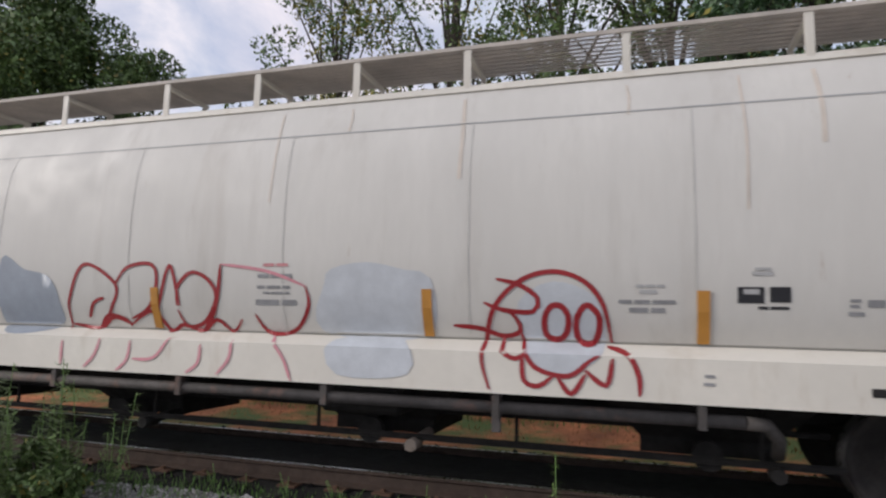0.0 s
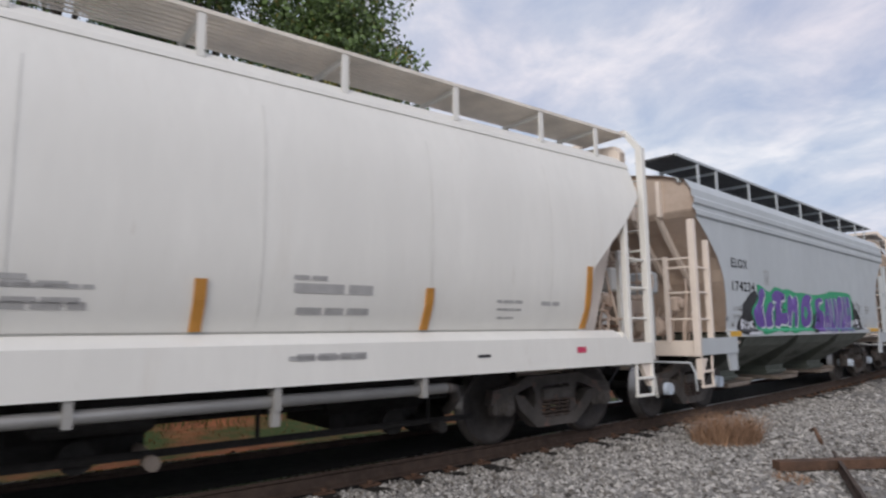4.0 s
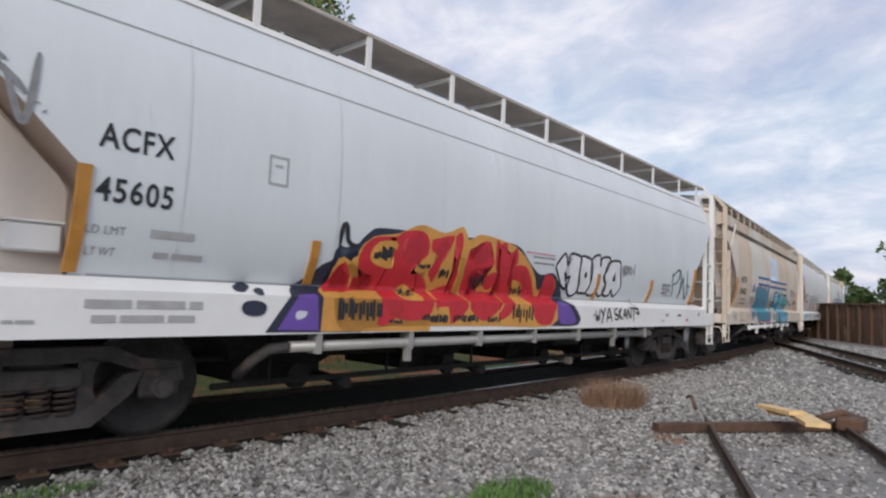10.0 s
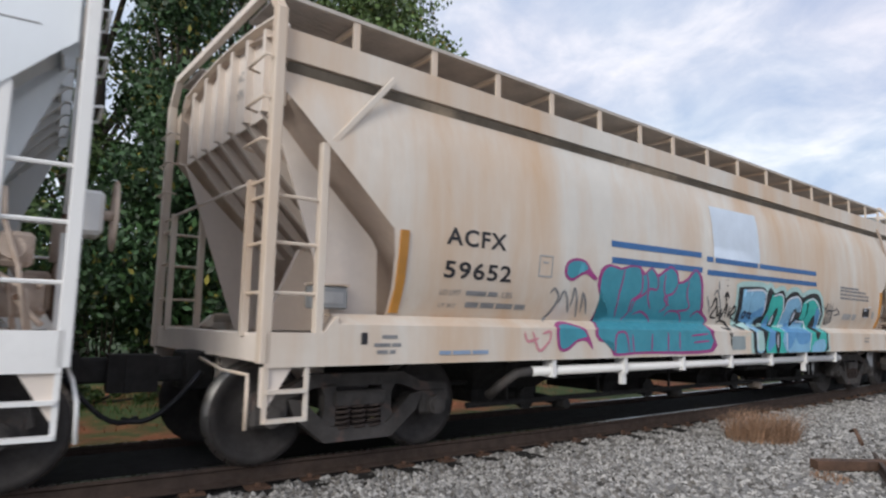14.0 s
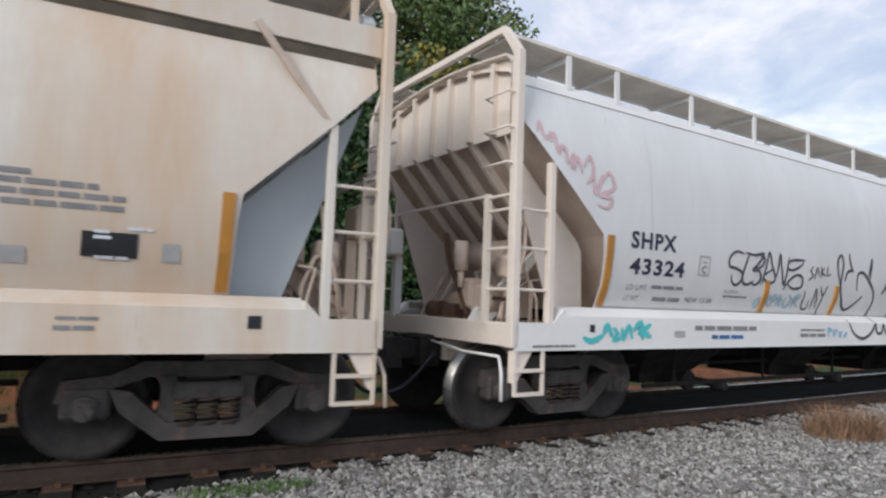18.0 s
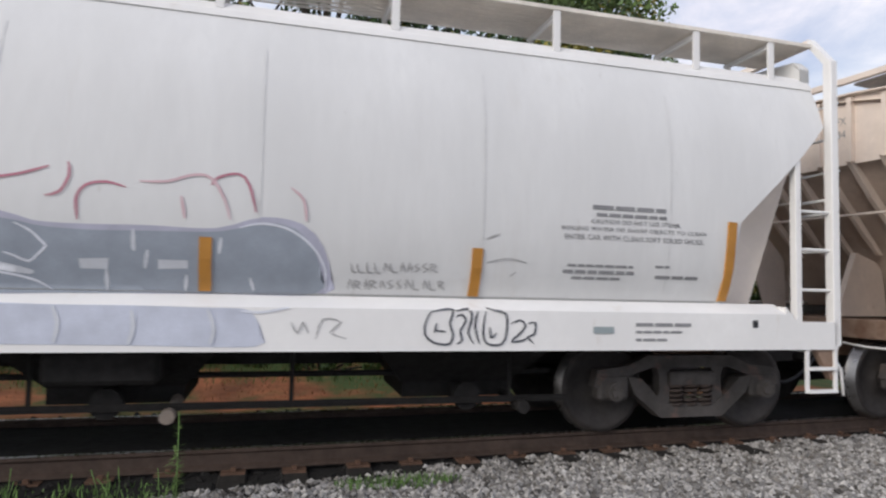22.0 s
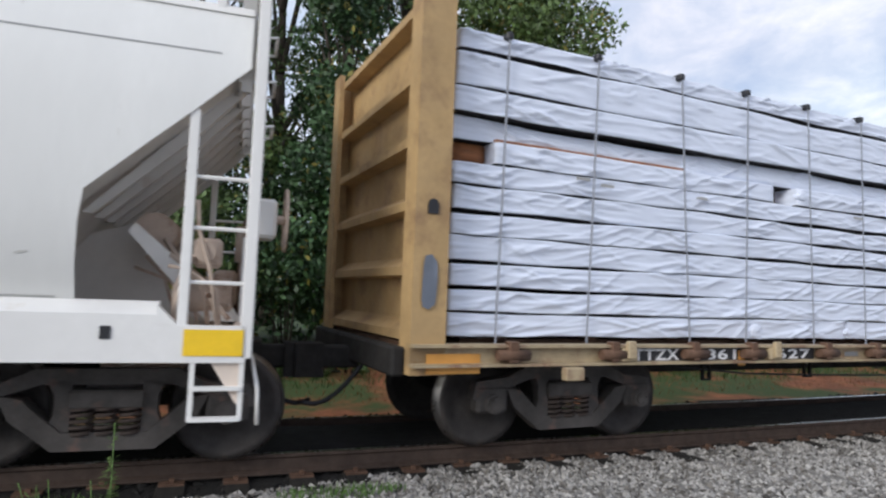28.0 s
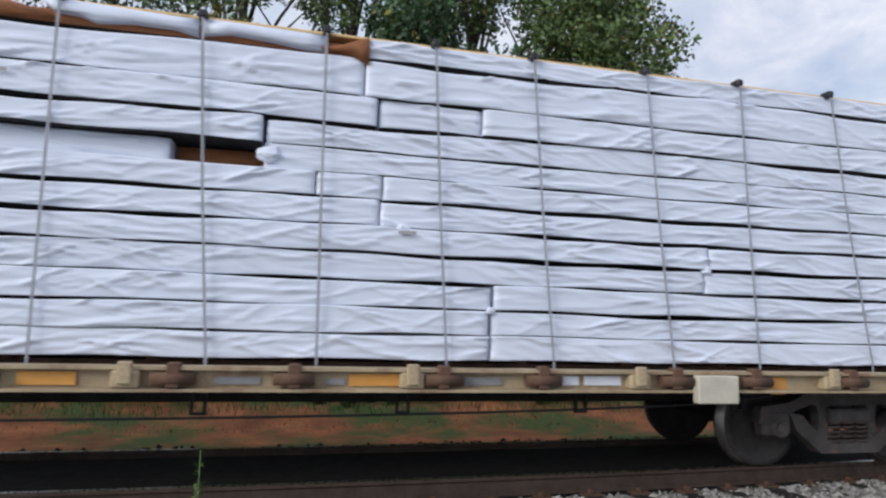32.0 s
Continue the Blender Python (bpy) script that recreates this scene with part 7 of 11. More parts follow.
for nm, col in (("red_spray", (0.30, 0.014, 0.02)), ("red_fill", (0.56, 0.022, 0.035)), ("orange_fill", (0.66, 0.32, 0.07)), ("navy", (0.024, 0.028, 0.055)), ("purple", (0.15, 0.075, 0.36)), ("green_fill", (0.03, 0.36, 0.17)),
                ("teal", (0.055, 0.29, 0.375)), ("sky_fill", (0.24, 0.48, 0.68)), ("turq", (0.05, 0.48, 0.42)), ("magenta", (0.35, 0.05, 0.22)), ("silver", (0.60, 0.62, 0.68)), ("white_line", (0.72, 0.74, 0.80)),
                ("grey_blue", (0.30, 0.335, 0.385)), ("ghost_blue", (0.53, 0.555, 0.585)), ("tag_green", (0.02, 0.14, 0.10)), ("tag_blue", (0.03, 0.13, 0.24)), ("aqua", (0.10, 0.55, 0.56)),
                ("pink", (0.62, 0.26, 0.30)), ("red_ink", (0.56, 0.24, 0.25)), ("seam", (0.33, 0.33, 0.33)), ("fresh_white", (0.80, 0.80, 0.82)), ("sky_deep", (0.12, 0.32, 0.58)), ("halo", (0.42, 0.62, 0.60)), ("plate_grey", (0.30, 0.35, 0.36)), ("yellow_tag", (0.70, 0.40, 0.05)), ("red_tag", (0.60, 0.05, 0.12)), ("worn_blue", (0.27, 0.36, 0.50)), ("worn_aqua", (0.40, 0.52, 0.57)), ("rust_run", (0.60, 0.53, 0.455)), ("red_deep", (0.46, 0.02, 0.03)), ("thin_grey", (0.36, 0.35, 0.32)), ("soft_black", (0.075, 0.08, 0.095)), ("soft_blue", (0.16, 0.26, 0.36)), ("old_pink", (0.66, 0.46, 0.49)), ("slate", (0.15, 0.17, 0.21)), ("dark_navy", (0.022, 0.03, 0.055)), ("thin_red", (0.48, 0.17, 0.23)), ("lavender", (0.44, 0.44, 0.53)), ("sill_lavender", (0.55, 0.58, 0.67)), ("ghost_pale", (0.60, 0.62, 0.66)), ("scuff", (0.56, 0.55, 0.52))):
    paint(nm, col)


def seams(car, roof=0.0, rows=8):
    C = CARS[car]
    a = C.x0 + 1.9
    tone = {"A": (0.56, 0.545, 0.505), "B": (0.74, 0.73, 0.69), "D": (0.66, 0.69, 0.705), "F": (0.69, 0.69, 0.68), "G": (0.725, 0.725, 0.705)}[car]
    paint("seam_" + car, tone)
    for k in range(rows):
        x = a + (C.x1 - C.x0 - 3.8) * k / (rows - 1)
        strokes(car, "seam_" + car, 0.013, 0, [(x, 1.40), (x, 3.30)], name="weld_seam")
    paint("joint_" + car, tuple(v * 0.62 for v in tone))
    strokes(car, "joint_" + car, 0.013, 0, [(C.x0 + 1.3, 1.361), (C.x1 - 1.3, 1.361)], name="sill_joint")
    if roof:
        strokes(car, "seam", 0.014, 0, [(C.x0 + 0.3, roof), (C.x1 - 0.3, roof)], name="roof_seam")


for c_, d_ in (("A", 3.28), ("B", 0), ("D", 3.22), ("F", 0), ("G", 3.25)):
    seams(c_, d_)
patch("A", "ghost_blue", 0, [(-2.97, 1.83), (-2.90, 1.96), (-2.55, 2.02), (-2.18, 1.95), (-1.93, 1.87), (-1.99, 1.37), (-3.02, 1.39)], True, "paint_patch")
patch("A", "ghost_blue", 1, [(-2.88, 1.31), (-2.19, 1.33), (-2.12, 1.04), (-2.80, 1.01)], True, "paint_patch")
patch("A", "grey_blue", 0, [(-7.00, 2.10), (-6.66, 1.97), (-6.33, 1.90), (-6.18, 1.67), (-6.21, 1.35), (-6.99, 1.33)], True, "paint_patch")
patch("A", "ghost_blue", 0, [(-1.16, 1.68), (-0.87, 1.85), (-0.53, 1.72), (-0.45, 1.38), (-0.53, 1.21), (-0.74, 1.11), (-0.98, 1.13), (-1.13, 1.33)], True, "paint_patch")
strokes("A", "red_spray", 0.038, 2,
        [(-6.06, 1.34), (-6.02, 1.67), (-5.81, 2.02), (-5.40, 1.81), (-5.48, 1.55), (-5.68, 1.34)],
        [(-5.79, 1.46), (-5.69, 1.62), (-5.56, 1.67)],
        [(-6.03, 1.39), (-5.67, 1.36), (-5.46, 1.47), (-5.25, 1.40)],
        [(-5.40, 1.81), (-5.25, 1.98), (-4.96, 2.02), (-4.87, 1.88), (-4.97, 1.59), (-5.23, 1.46)],
        [(-4.87, 1.54), (-4.71, 2.00), (-4.60, 1.60)],
        [(-4.63, 1.60), (-4.62, 1.78), (-4.45, 1.93), (-4.25, 1.86), (-4.16, 1.68), (-4.32, 1.45), (-4.54, 1.40), (-4.63, 1.56)],
        [(-5.25, 1.40), (-4.95, 1.54), (-4.75, 1.35), (-4.60, 1.41), (-4.36, 1.36), (-4.18, 1.47), (-4.01, 1.36), (-3.89, 1.48)],
        [(-4.36, 1.36), (-4.17, 1.60), (-4.10, 2.01)],
        [(-3.73, 1.53), (-3.63, 1.38), (-3.44, 1.35), (-3.27, 1.42), (-3.14, 1.62), (-3.17, 1.80)],
        [(-5.67, 1.36), (-5.53, 1.49), (-5.31, 1.45), (-5.25, 1.38)], label="looping dark red spray-painted letters")
strokes("A", "pink", 0.03, 2,
        [(-4.10, 2.01), (-3.58, 1.94), (-3.17, 1.80)],
        [(-6.01, 1.22), (-6.01, 0.96)],
        [(-5.51, 1.25), (-5.57, 1.08), (-5.70, 0.95)],
        [(-5.12, 1.24), (-5.15, 1.05), (-5.28, 0.93)],
        [(-4.65, 1.28), (-4.82, 1.08), (-5.08, 1.06)],
        [(-4.27, 1.23), (-4.29, 1.05), (-4.42, 0.95)],
        [(-3.92, 1.28), (-3.94, 1.10), (-4.07, 0.95)],
        [(-3.53, 1.34), (-3.35, 1.13), (-3.26, 0.93)])
bars("A", "ink", 1, (-3.68, 1.87, -3.31, 1.92), (-3.69, 1.77, -3.29, 1.81), (-3.63, 1.72, -3.34, 1.75), (-3.71, 1.61, -3.27, 1.68))
bars("A", "red_ink", 1, (-3.62, 1.98, -3.33, 2.02))
strokes("A", "red_spray", 0.04, 2,
        [(-1.39, 0.95), (-1.46, 1.23), (-1.38, 1.61), (-1.15, 1.85), (-0.87, 1.93), (-0.62, 1.85), (-0.47, 1.66), (-0.41, 1.36)],
        [(-0.44, 1.33), (-0.28, 1.27), (-0.20, 1.10), (-0.20, 0.96)],
        [(-1.15, 1.44), (-1.09, 1.25), (-0.98, 1.13), (-0.74, 1.09), (-0.58, 1.21), (-0.50, 1.26)],
        [(-1.12, 1.24), (-1.10, 1.04), (-0.98, 1.00), (-0.86, 1.09)],
        [(-0.83, 1.08), (-0.72, 0.95), (-0.61, 1.11)],
        [(-0.61, 1.14), (-0.45, 1.03), (-0.40, 1.24)],
        [(-1.35, 1.87), (-1.15, 1.82), (-1.00, 1.71), (-1.04, 1.60), (-1.29, 1.61), (-1.46, 1.67)],
        [(-1.74, 1.47), (-1.50, 1.45), (-1.29, 1.39), (-1.15, 1.44), (-1.19, 1.55), (-1.26, 1.61)],
        [(-1.29, 1.39), (-1.29, 1.27), (-1.17, 1.21), (-1.09, 1.27)], label="red spray-painted round outline with two ovals")
loops("A", "red_spray", 0.05, 2, [(-0.75, 1.52), (-0.77, 1.43), (-0.82, 1.38), (-0.89, 1.38), (-0.94, 1.42), (-0.95, 1.51), (-0.93, 1.59), (-0.88, 1.65), (-0.81, 1.65), (-0.76, 1.59)])
loops("A", "red_spray", 0.05, 2, [(-0.50, 1.50), (-0.52, 1.41), (-0.56, 1.35), (-0.63, 1.35), (-0.68, 1.40), (-0.69, 1.50), (-0.67, 1.58), (-0.62, 1.65), (-0.57, 1.65), (-0.51, 1.58)])
bars("A", "black", 1, (0.52, 1.67, 0.70, 1.83), (0.74, 1.68, 0.88, 1.83), (0.66, 1.64, 0.88, 1.67))
bars("A", "faint", 2, (0.56, 1.75, 0.67, 1.80))
bars("A", "faint", 1, (0.64, 1.93, 0.75, 1.96), (0.62, 1.89, 0.76, 1.93), (-0.22, 1.80, 0.00, 1.83), (-0.19, 1.75, -0.06, 1.79))
bars("A", "ink", 1, (-0.35, 1.67, 0.10, 1.71), (-0.27, 1.60, 0.00, 1.65), (1.26, 1.70, 1.33, 1.73), (1.37, 1.66, 1.48, 1.73), (1.26, 1.66, 1.32, 1.69), (1.25, 1.60, 1.35, 1.64), (0.27, 1.12, 0.34, 1.15), (0.26, 1.06, 0.34, 1.09))
bars("A", "ghost_blue", 1, (1.60, 1.39, 2.08, 1.64), (2.01, 1.39, 2.56, 1.75), name="paint_patch")
strokes("A", "thin_grey", 0.014, 2,
        [(1.79, 1.25), (1.73, 1.26), (1.66, 1.23), (1.62, 1.11), (1.64, 1.04), (1.72, 1.00), (1.84, 0.99), (1.97, 1.00)],
        [(1.77, 1.12), (1.83, 1.09), (1.86, 1.04), (1.84, 0.99)],
        [(1.84, 1.22), (1.91, 1.25), (1.95, 1.21), (1.96, 1.12), (1.98, 1.09)],
        [(1.97, 1.08), (1.98, 1.17), (2.02, 1.26), (2.07, 1.25), (2.10, 1.18), (2.07, 1.09)],
        [(2.15, 1.03), (2.18, 0.99), (2.23, 0.96), (2.29, 1.01), (2.31, 1.07)],
        [(2.31, 1.04), (2.37, 0.99), (2.45, 1.00), (2.51, 1.06), (2.50, 1.10)],
        [(2.40, 1.21), (2.54, 1.20), (2.75, 1.20)], label="thin grey tag on the sill")
strokes("A", "soft_black", 0.022, 2,
        [(1.76, 1.09), (1.75, 1.16), (1.80, 1.20), (1.88, 1.21), (1.93, 1.16), (1.95, 1.08), (1.97, 1.00)],
        [(1.97, 1.02), (1.99, 1.07), (2.10, 1.09), (2.22, 1.07), (2.33, 1.09), (2.43, 1.14), (2.49, 1.11), (2.50, 1.08)],
        [(2.10, 1.11), (2.12, 1.19), (2.16, 1.23), (2.24, 1.23), (2.27, 1.18), (2.27, 1.12)],
        [(2.29, 1.14), (2.31, 1.20), (2.38, 1.21), (2.45, 1.18), (2.47, 1.14)],
        [(2.62, 1.13), (2.63, 1.08), (2.58, 1.08), (2.68, 1.08), (2.60, 1.01)],
        [(2.63, 1.08), (2.65, 1.01)],
        [(2.67, 1.08), (2.73, 1.09)], label="thin black looped tag on the sill")
for x_, w_, z_ in ((-1.70, 0.05, 2.75), (-0.27, 0.03, 3.25), (1.14, 0.05, 2.90), (2.57, 0.05, 3.20), (-2.84, 0.03, 3.30), (0.6, 0.03, 2.4), (-3.6, 0.03, 2.6)):
    strokes("A", "rust_run", w_ * 0.7, 0, [(x_, 3.55), (x_ + 0.02, (3.55 + z_) / 2), (x_ + 0.01, z_)], name="rust_run")
bars("A", "under", 1, (1.35, 1.04, 1.57, 1.10), name="plate")
lettering("B", "SHPX", "black", 1, 6.61, 2.25, 7.15, 0.17, 0.0, 0.0, "lettering")
lettering("B", "43932", "black", 1, 6.6, 1.89, 7.16, 0.17, 0.0, 0.0, "lettering")
boxed("B", "faint", 7.66, 2.23, 7.89, 2.45)
lettering("B", "LD LMT", "faint", 1, 6.61, 1.65, 6.87, 0.06)
lettering("B", "LT WT", "faint", 1, 6.61, 1.50, 6.82, 0.06)
bars("B", "faint", 1, (6.98, 1.65, 7.44, 1.71), (7.02, 1.50, 7.44, 1.56), (7.72, 1.52, 8.1, 1.55))
bars("B", "faint", 1, (7.94, 1.12, 9, 1.20), (8.01, 1.03, 8.88, 1.10))
bars("B", "red_ink", 1, (5.98, 1.06, 6.04, 1.21))
bars("B", "faint", 1, (6.11, 1.12, 6.42, 1.15), (7.24, 1.02, 7.45, 1.13))
strokes("B", "tag_blue", 0.038, 2,
        [(6.01, 2.64), (6.08, 2.67), (6.15, 2.66), (6.11, 2.62), (6.04, 2.62)],
        [(5.96, 2.47), (6.03, 2.54), (6.11, 2.56), (6.13, 2.48), (6.12, 2.40), (6.06, 2.44), (5.98, 2.44)],
        [(5.95, 2.51), (6.06, 2.45), (6.15, 2.41)],
        [(6.12, 2.56), (6.20, 2.51), (6.23, 2.41), (6.26, 2.27)],
        [(6.01, 2.31), (6.11, 2.30), (6.20, 2.26), (6.26, 2.25)],
        [(6.08, 2.25), (6.17, 2.24), (6.24, 2.23)],
        [(6.30, 2.13), (6.32, 2.23), (6.37, 2.31), (6.40, 2.40), (6.44, 2.50)],
        [(6.34, 2.58), (6.31, 2.48), (6.29, 2.37), (6.28, 2.26)],
        [(6.25, 2.42), (6.36, 2.44), (6.45, 2.49), (6.54, 2.47)],
        [(6.47, 2.50), (6.56, 2.49), (6.59, 2.50), (6.55, 2.43), (6.47, 2.45)],
        [(6.36, 2.29), (6.42, 2.35), (6.49, 2.38)],
        [(6.37, 2.27), (6.45, 2.29), (6.51, 2.28), (6.56, 2.22)], label="blue spray-painted tag")
strokes("B", "soft_blue", 0.055, 1,
        [(6.16, 2.71), (6.18, 2.62), (6.19, 2.50), (6.19, 2.39), (6.23, 2.25)],
        [(6.33, 2.60), (6.31, 2.48), (6.29, 2.37), (6.27, 2.20)])
bars("B", "red_ink", 1, (12.59, 1.85, 13.15, 1.98), (9.48, 1.75, 9.69, 1.79), (11.4, 1.69, 11.77, 1.73))
bars("B", "faint", 1, (9.35, 1.73, 9.84, 1.76), (9.35, 1.62, 9.84, 1.69), (11.37, 1.65, 11.8, 1.68), (11.39, 1.59, 11.71, 1.62), (13.84, 1.72, 14.06, 1.77), (13.84, 1.67, 14.49, 1.71), (13.87, 1.52, 14.42, 1.59), (15.94, 1.80, 16.25, 1.85), (15.95, 1.68, 16.72, 1.79), (15.99, 1.50, 16.7, 1.58), (15.9, 1.12, 16.62, 1.17))
bars("B", "faint", 1, (18.27, 1.65, 18.65, 1.69), (18.28, 1.57, 18.66, 1.60), (18.31, 1.48, 18.55, 1.51), (18.95, 1.63, 19.25, 1.69), (15.97, 1.11, 16.67, 1.19), (13.92, 1.67, 14.3, 1.73), (13.93, 1.56, 14.41, 1.62))
bars("B", "black", 1, (17.95, 1.08, 18.12, 1.12))
bars("B", "red_tag", 1, (19.48, 1.08, 19.64, 1.17))
lettering("C", "ELOX", "black", 1, 23.56, 2.36, 24.24, 0.16, 0.02, 0.0, "lettering")
lettering("C", "174234", "black", 1, 23.55, 1.97, 24.49, 0.17, 0.02, 0.0, "lettering")
boxed("C", "faint", 24.98, 2.13, 25.18, 2.38)
lettering("C", "LD LMT", "ink", 1, 23.54, 1.65, 23.90, 0.07, 0.01)
lettering("C", "LT WT", "ink", 1, 23.53, 1.51, 23.82, 0.07, 0.01)
lettering("C", "C", "ink", 2, 25.04, 2.17, 25.12, 0.09, 0.03)
bars("C", "ink", 1, (23.45, 1.37, 23.54, 1.46), (23.22, 1.46, 23.32, 1.56))
patch("C", "black", 1, [(23.67, 1.29), (23.71, 1.47), (23.87, 1.59), (23.9, 1.75), (24.03, 1.81), (24.23, 1.93), (24.49, 2), (24.64, 1.81), (24.46, 1.58), (24.4, 1.29), (24.07, 1.25)], True, "paint_patch")
bars("C", "yellow_tag", 2, (23.23, 1.23, 23.65, 1.32), (31.47, 1.245, 32.36, 1.325), name="reflector")
bars("C", "ink", 1, (31.41, 1.83, 31.8, 1.86), (31.41, 1.75, 31.8, 1.79), (31.41, 1.69, 31.66, 1.72), (31.28, 1.33, 31.31, 1.43), (31.37, 1.34, 31.42, 1.43))
lettering("D", "ACFX", "black", 1, 36.07, 2.26, 36.61, 0.18, 0.018, 0.0, "lettering")
lettering("D", "45605", "black", 1, 36.08, 1.88, 36.63, 0.18, 0.018, 0.0, "lettering")
boxed("D", "faint", 37.44, 2.22, 37.64, 2.48)
lettering("D", "LD LMT", "ink", 1, 36.05, 1.655, 36.32, 0.06)
lettering("D", "LT WT", "ink", 1, 36.07, 1.50, 36.27, 0.06)
bars("D", "faint", 1, (36.5, 1.65, 36.94, 1.73), (36.55, 1.50, 36.94, 1.56))
bars("D", "faint", 1, (36.07, 1.12, 36.93, 1.20), (36.12, 1.02, 36.87, 1.09))
bars("D", "faint", 1, (35.6, 1.02, 35.78, 1.05))
strokes("D", "ink", 0.045, 2,
        [(35.02, 3.07), (35, 2.84)],
        [(35.02, 3.07), (35.14, 3.07), (35.04, 2.97), (35.19, 2.97), (35.06, 2.83)],
        [(35.23, 3.01), (35.18, 2.86), (35.3, 2.87), (35.3, 3)],
        [(35.32, 2.91), (35.32, 2.72)],
        [(35.43, 2.89), (35.33, 2.79), (35.49, 2.7)],
        [(35.36, 2.72), (35.55, 2.58), (35.61, 2.5)],
        [(35.48, 2.66), (35.61, 2.32), (35.67, 2.8)],
        [(35.68, 2.47), (35.68, 2.46)],
        [(35.72, 2.42), (35.73, 2.41)], label="black scrawl near the roof")
patch("D", "navy", 2, [(37.39, 1.32), (37.35, 1.3), (37.31, 1.28), (37.26, 1.28), (37.23, 1.29), (37.23, 1.32), (37.27, 1.34), (37.33, 1.36), (37.37, 1.36), (37.4, 1.34)], True, "paint_patch")
patch("D", "navy", 2, [(37.5, 1.29), (37.49, 1.27), (37.46, 1.26), (37.43, 1.26), (37.41, 1.27), (37.4, 1.29), (37.43, 1.31), (37.46, 1.32), (37.49, 1.32), (37.51, 1.31)], True, "paint_patch")
patch("D", "navy", 2, [(37.51, 1.15), (37.49, 1.1), (37.43, 1.08), (37.36, 1.08), (37.3, 1.1), (37.27, 1.14), (37.29, 1.19), (37.35, 1.21), (37.42, 1.21), (37.49, 1.19)], True, "paint_patch")
patch("D", "navy", 1, [(37.51, 0.94), (37.67, 1.15), (37.79, 1.31), (38.01, 1.45), (38.14, 1.57), (38.31, 1.65), (38.58, 1.75), (38.61, 0.92)], False, "paint_patch")
patch("D", "purple", 2, [(37.63, 0.96), (37.84, 1.27), (38.05, 1.29), (38.08, 0.95)], False, "paint_patch")
patch("D", "silver", 3, [(37.81, 1.1), (37.85, 1.13), (37.94, 1.12), (37.91, 1.07), (37.83, 1.05)], True, "paint_patch")
patch("D", "orange_fill", 2, [(38.1, 0.94), (38.12, 1.32), (38.33, 1.41), (38.49, 1.65), (38.72, 1.79), (39.03, 1.86), (39.57, 1.84), (39.61, 0.91)], False, "paint_patch")
patch("D", "red_fill", 3, [(38.23, 1.4), (38.4, 1.62), (38.52, 1.47), (38.82, 1.47), (38.81, 1.35), (38.17, 1.31)], False, "paint_patch")
patch("D", "navy", 1, [(38.26, 1.71), (38.38, 1.75), (38.54, 1.81), (38.71, 1.97), (39.1, 2), (39.68, 2), (40.45, 2.04), (41.27, 2.03), (41.59, 1.85), (41.93, 1.68), (42.26, 1.72), (42.44, 1.62), (42.74, 1.35), (42.98, 0.98), (41.31, 0.98), (39.73, 0.98), (38.31, 1)], True, "paint_patch")
patch("D", "orange_fill", 2, [(38.27, 1.53), (38.38, 1.66), (38.57, 1.57), (38.55, 1.73), (38.72, 1.89), (39.07, 1.96), (39.41, 2.09), (39.81, 2.04), (40.13, 2.15), (40.25, 2), (40.45, 2.09), (40.78, 2.08), (41.02, 2.05), (41.27, 2), (41.67, 1.78), (42, 1.45), (42.19, 1.69), (42.42, 1.53), (42.36, 1.26), (42.21, 0.97), (40.72, 0.97), (39.73, 0.98), (38.95, 0.98), (38.31, 0.98)], True, "paint_patch")
bars("D", "faint", 1, (46.33, 1.67, 46.71, 1.70), (46.39, 1.58, 46.75, 1.61), (46.48, 1.50, 46.8, 1.53))
bars("D", "pink", 1, (41.51, 1.95, 42.26, 1.98))
bars("D", "ink", 1, (41.69, 1.90, 42.27, 1.93), (41.73, 1.82, 42.29, 1.85))
bars("D", "ink", 1, (46.34, 1.69, 46.75, 1.75), (46.34, 1.62, 46.74, 1.66), (46.35, 1.54, 46.61, 1.58))
bars("D", "red_tag", 1, (47.52, 1.01, 47.63, 1.08))
bars("D", "black", 1, (47.05, 1.11, 47.23, 1.16), (48.24, 1.10, 48.29, 1.21))
bars("D", "faint", 1, (46.23, 1.01, 46.35, 1.05), (46.41, 1.10, 46.58, 1.18))
lettering("E", "ACFX", "black", 1, 52.14, 2.04, 52.93, 0.17, 0.02, 0.0, "lettering")
lettering("E", "59652", "black", 1, 52.14, 1.72, 53.03, 0.17, 0.02, 0.0, "lettering")
boxed("E", "faint", 53.43, 1.81, 53.65, 2.05)
bars("E", "ink", 1, (52.45, 1.56, 52.87, 1.62), (52.48, 1.44, 53.32, 1.51))
bars("E", "worn_blue", 1, (52.08, 0.99, 52.74, 1.04))
lettering("E", "LD LMT", "ink", 1, 52.13, 1.56, 52.38, 0.05, 0.0, 0.0, "lettering")
lettering("E", "LT WT", "ink", 1, 52.15, 1.44, 52.36, 0.04, 0.0, 0.0, "lettering")
lettering("E", "LBS", "ink", 1, 52.94, 1.56, 53.08, 0.06, 0.0, 0.0, "lettering")
bars("E", "white_line", 3, (63.05, 1.75, 63.19, 1.78), (63.05, 1.71, 63.16, 1.74), (63.26, 1.78, 63.42, 1.81), (63.06, 1.57, 63.29, 1.60))
bars("E", "ink", 1, (51.45, 1.14, 51.61, 1.18), (51.37, 1.07, 51.65, 1.11), (51.4, 1.01, 51.59, 1.05))
bars("E", "black", 1, (51.24, 1.08, 51.3, 1.21))
patch("E", "pale", 1, [(57.06, 3.08), (58.49, 3.11), (58.49, 2.33), (57.08, 2.31)], False, "paint_patch", "pale repainted rectangle")
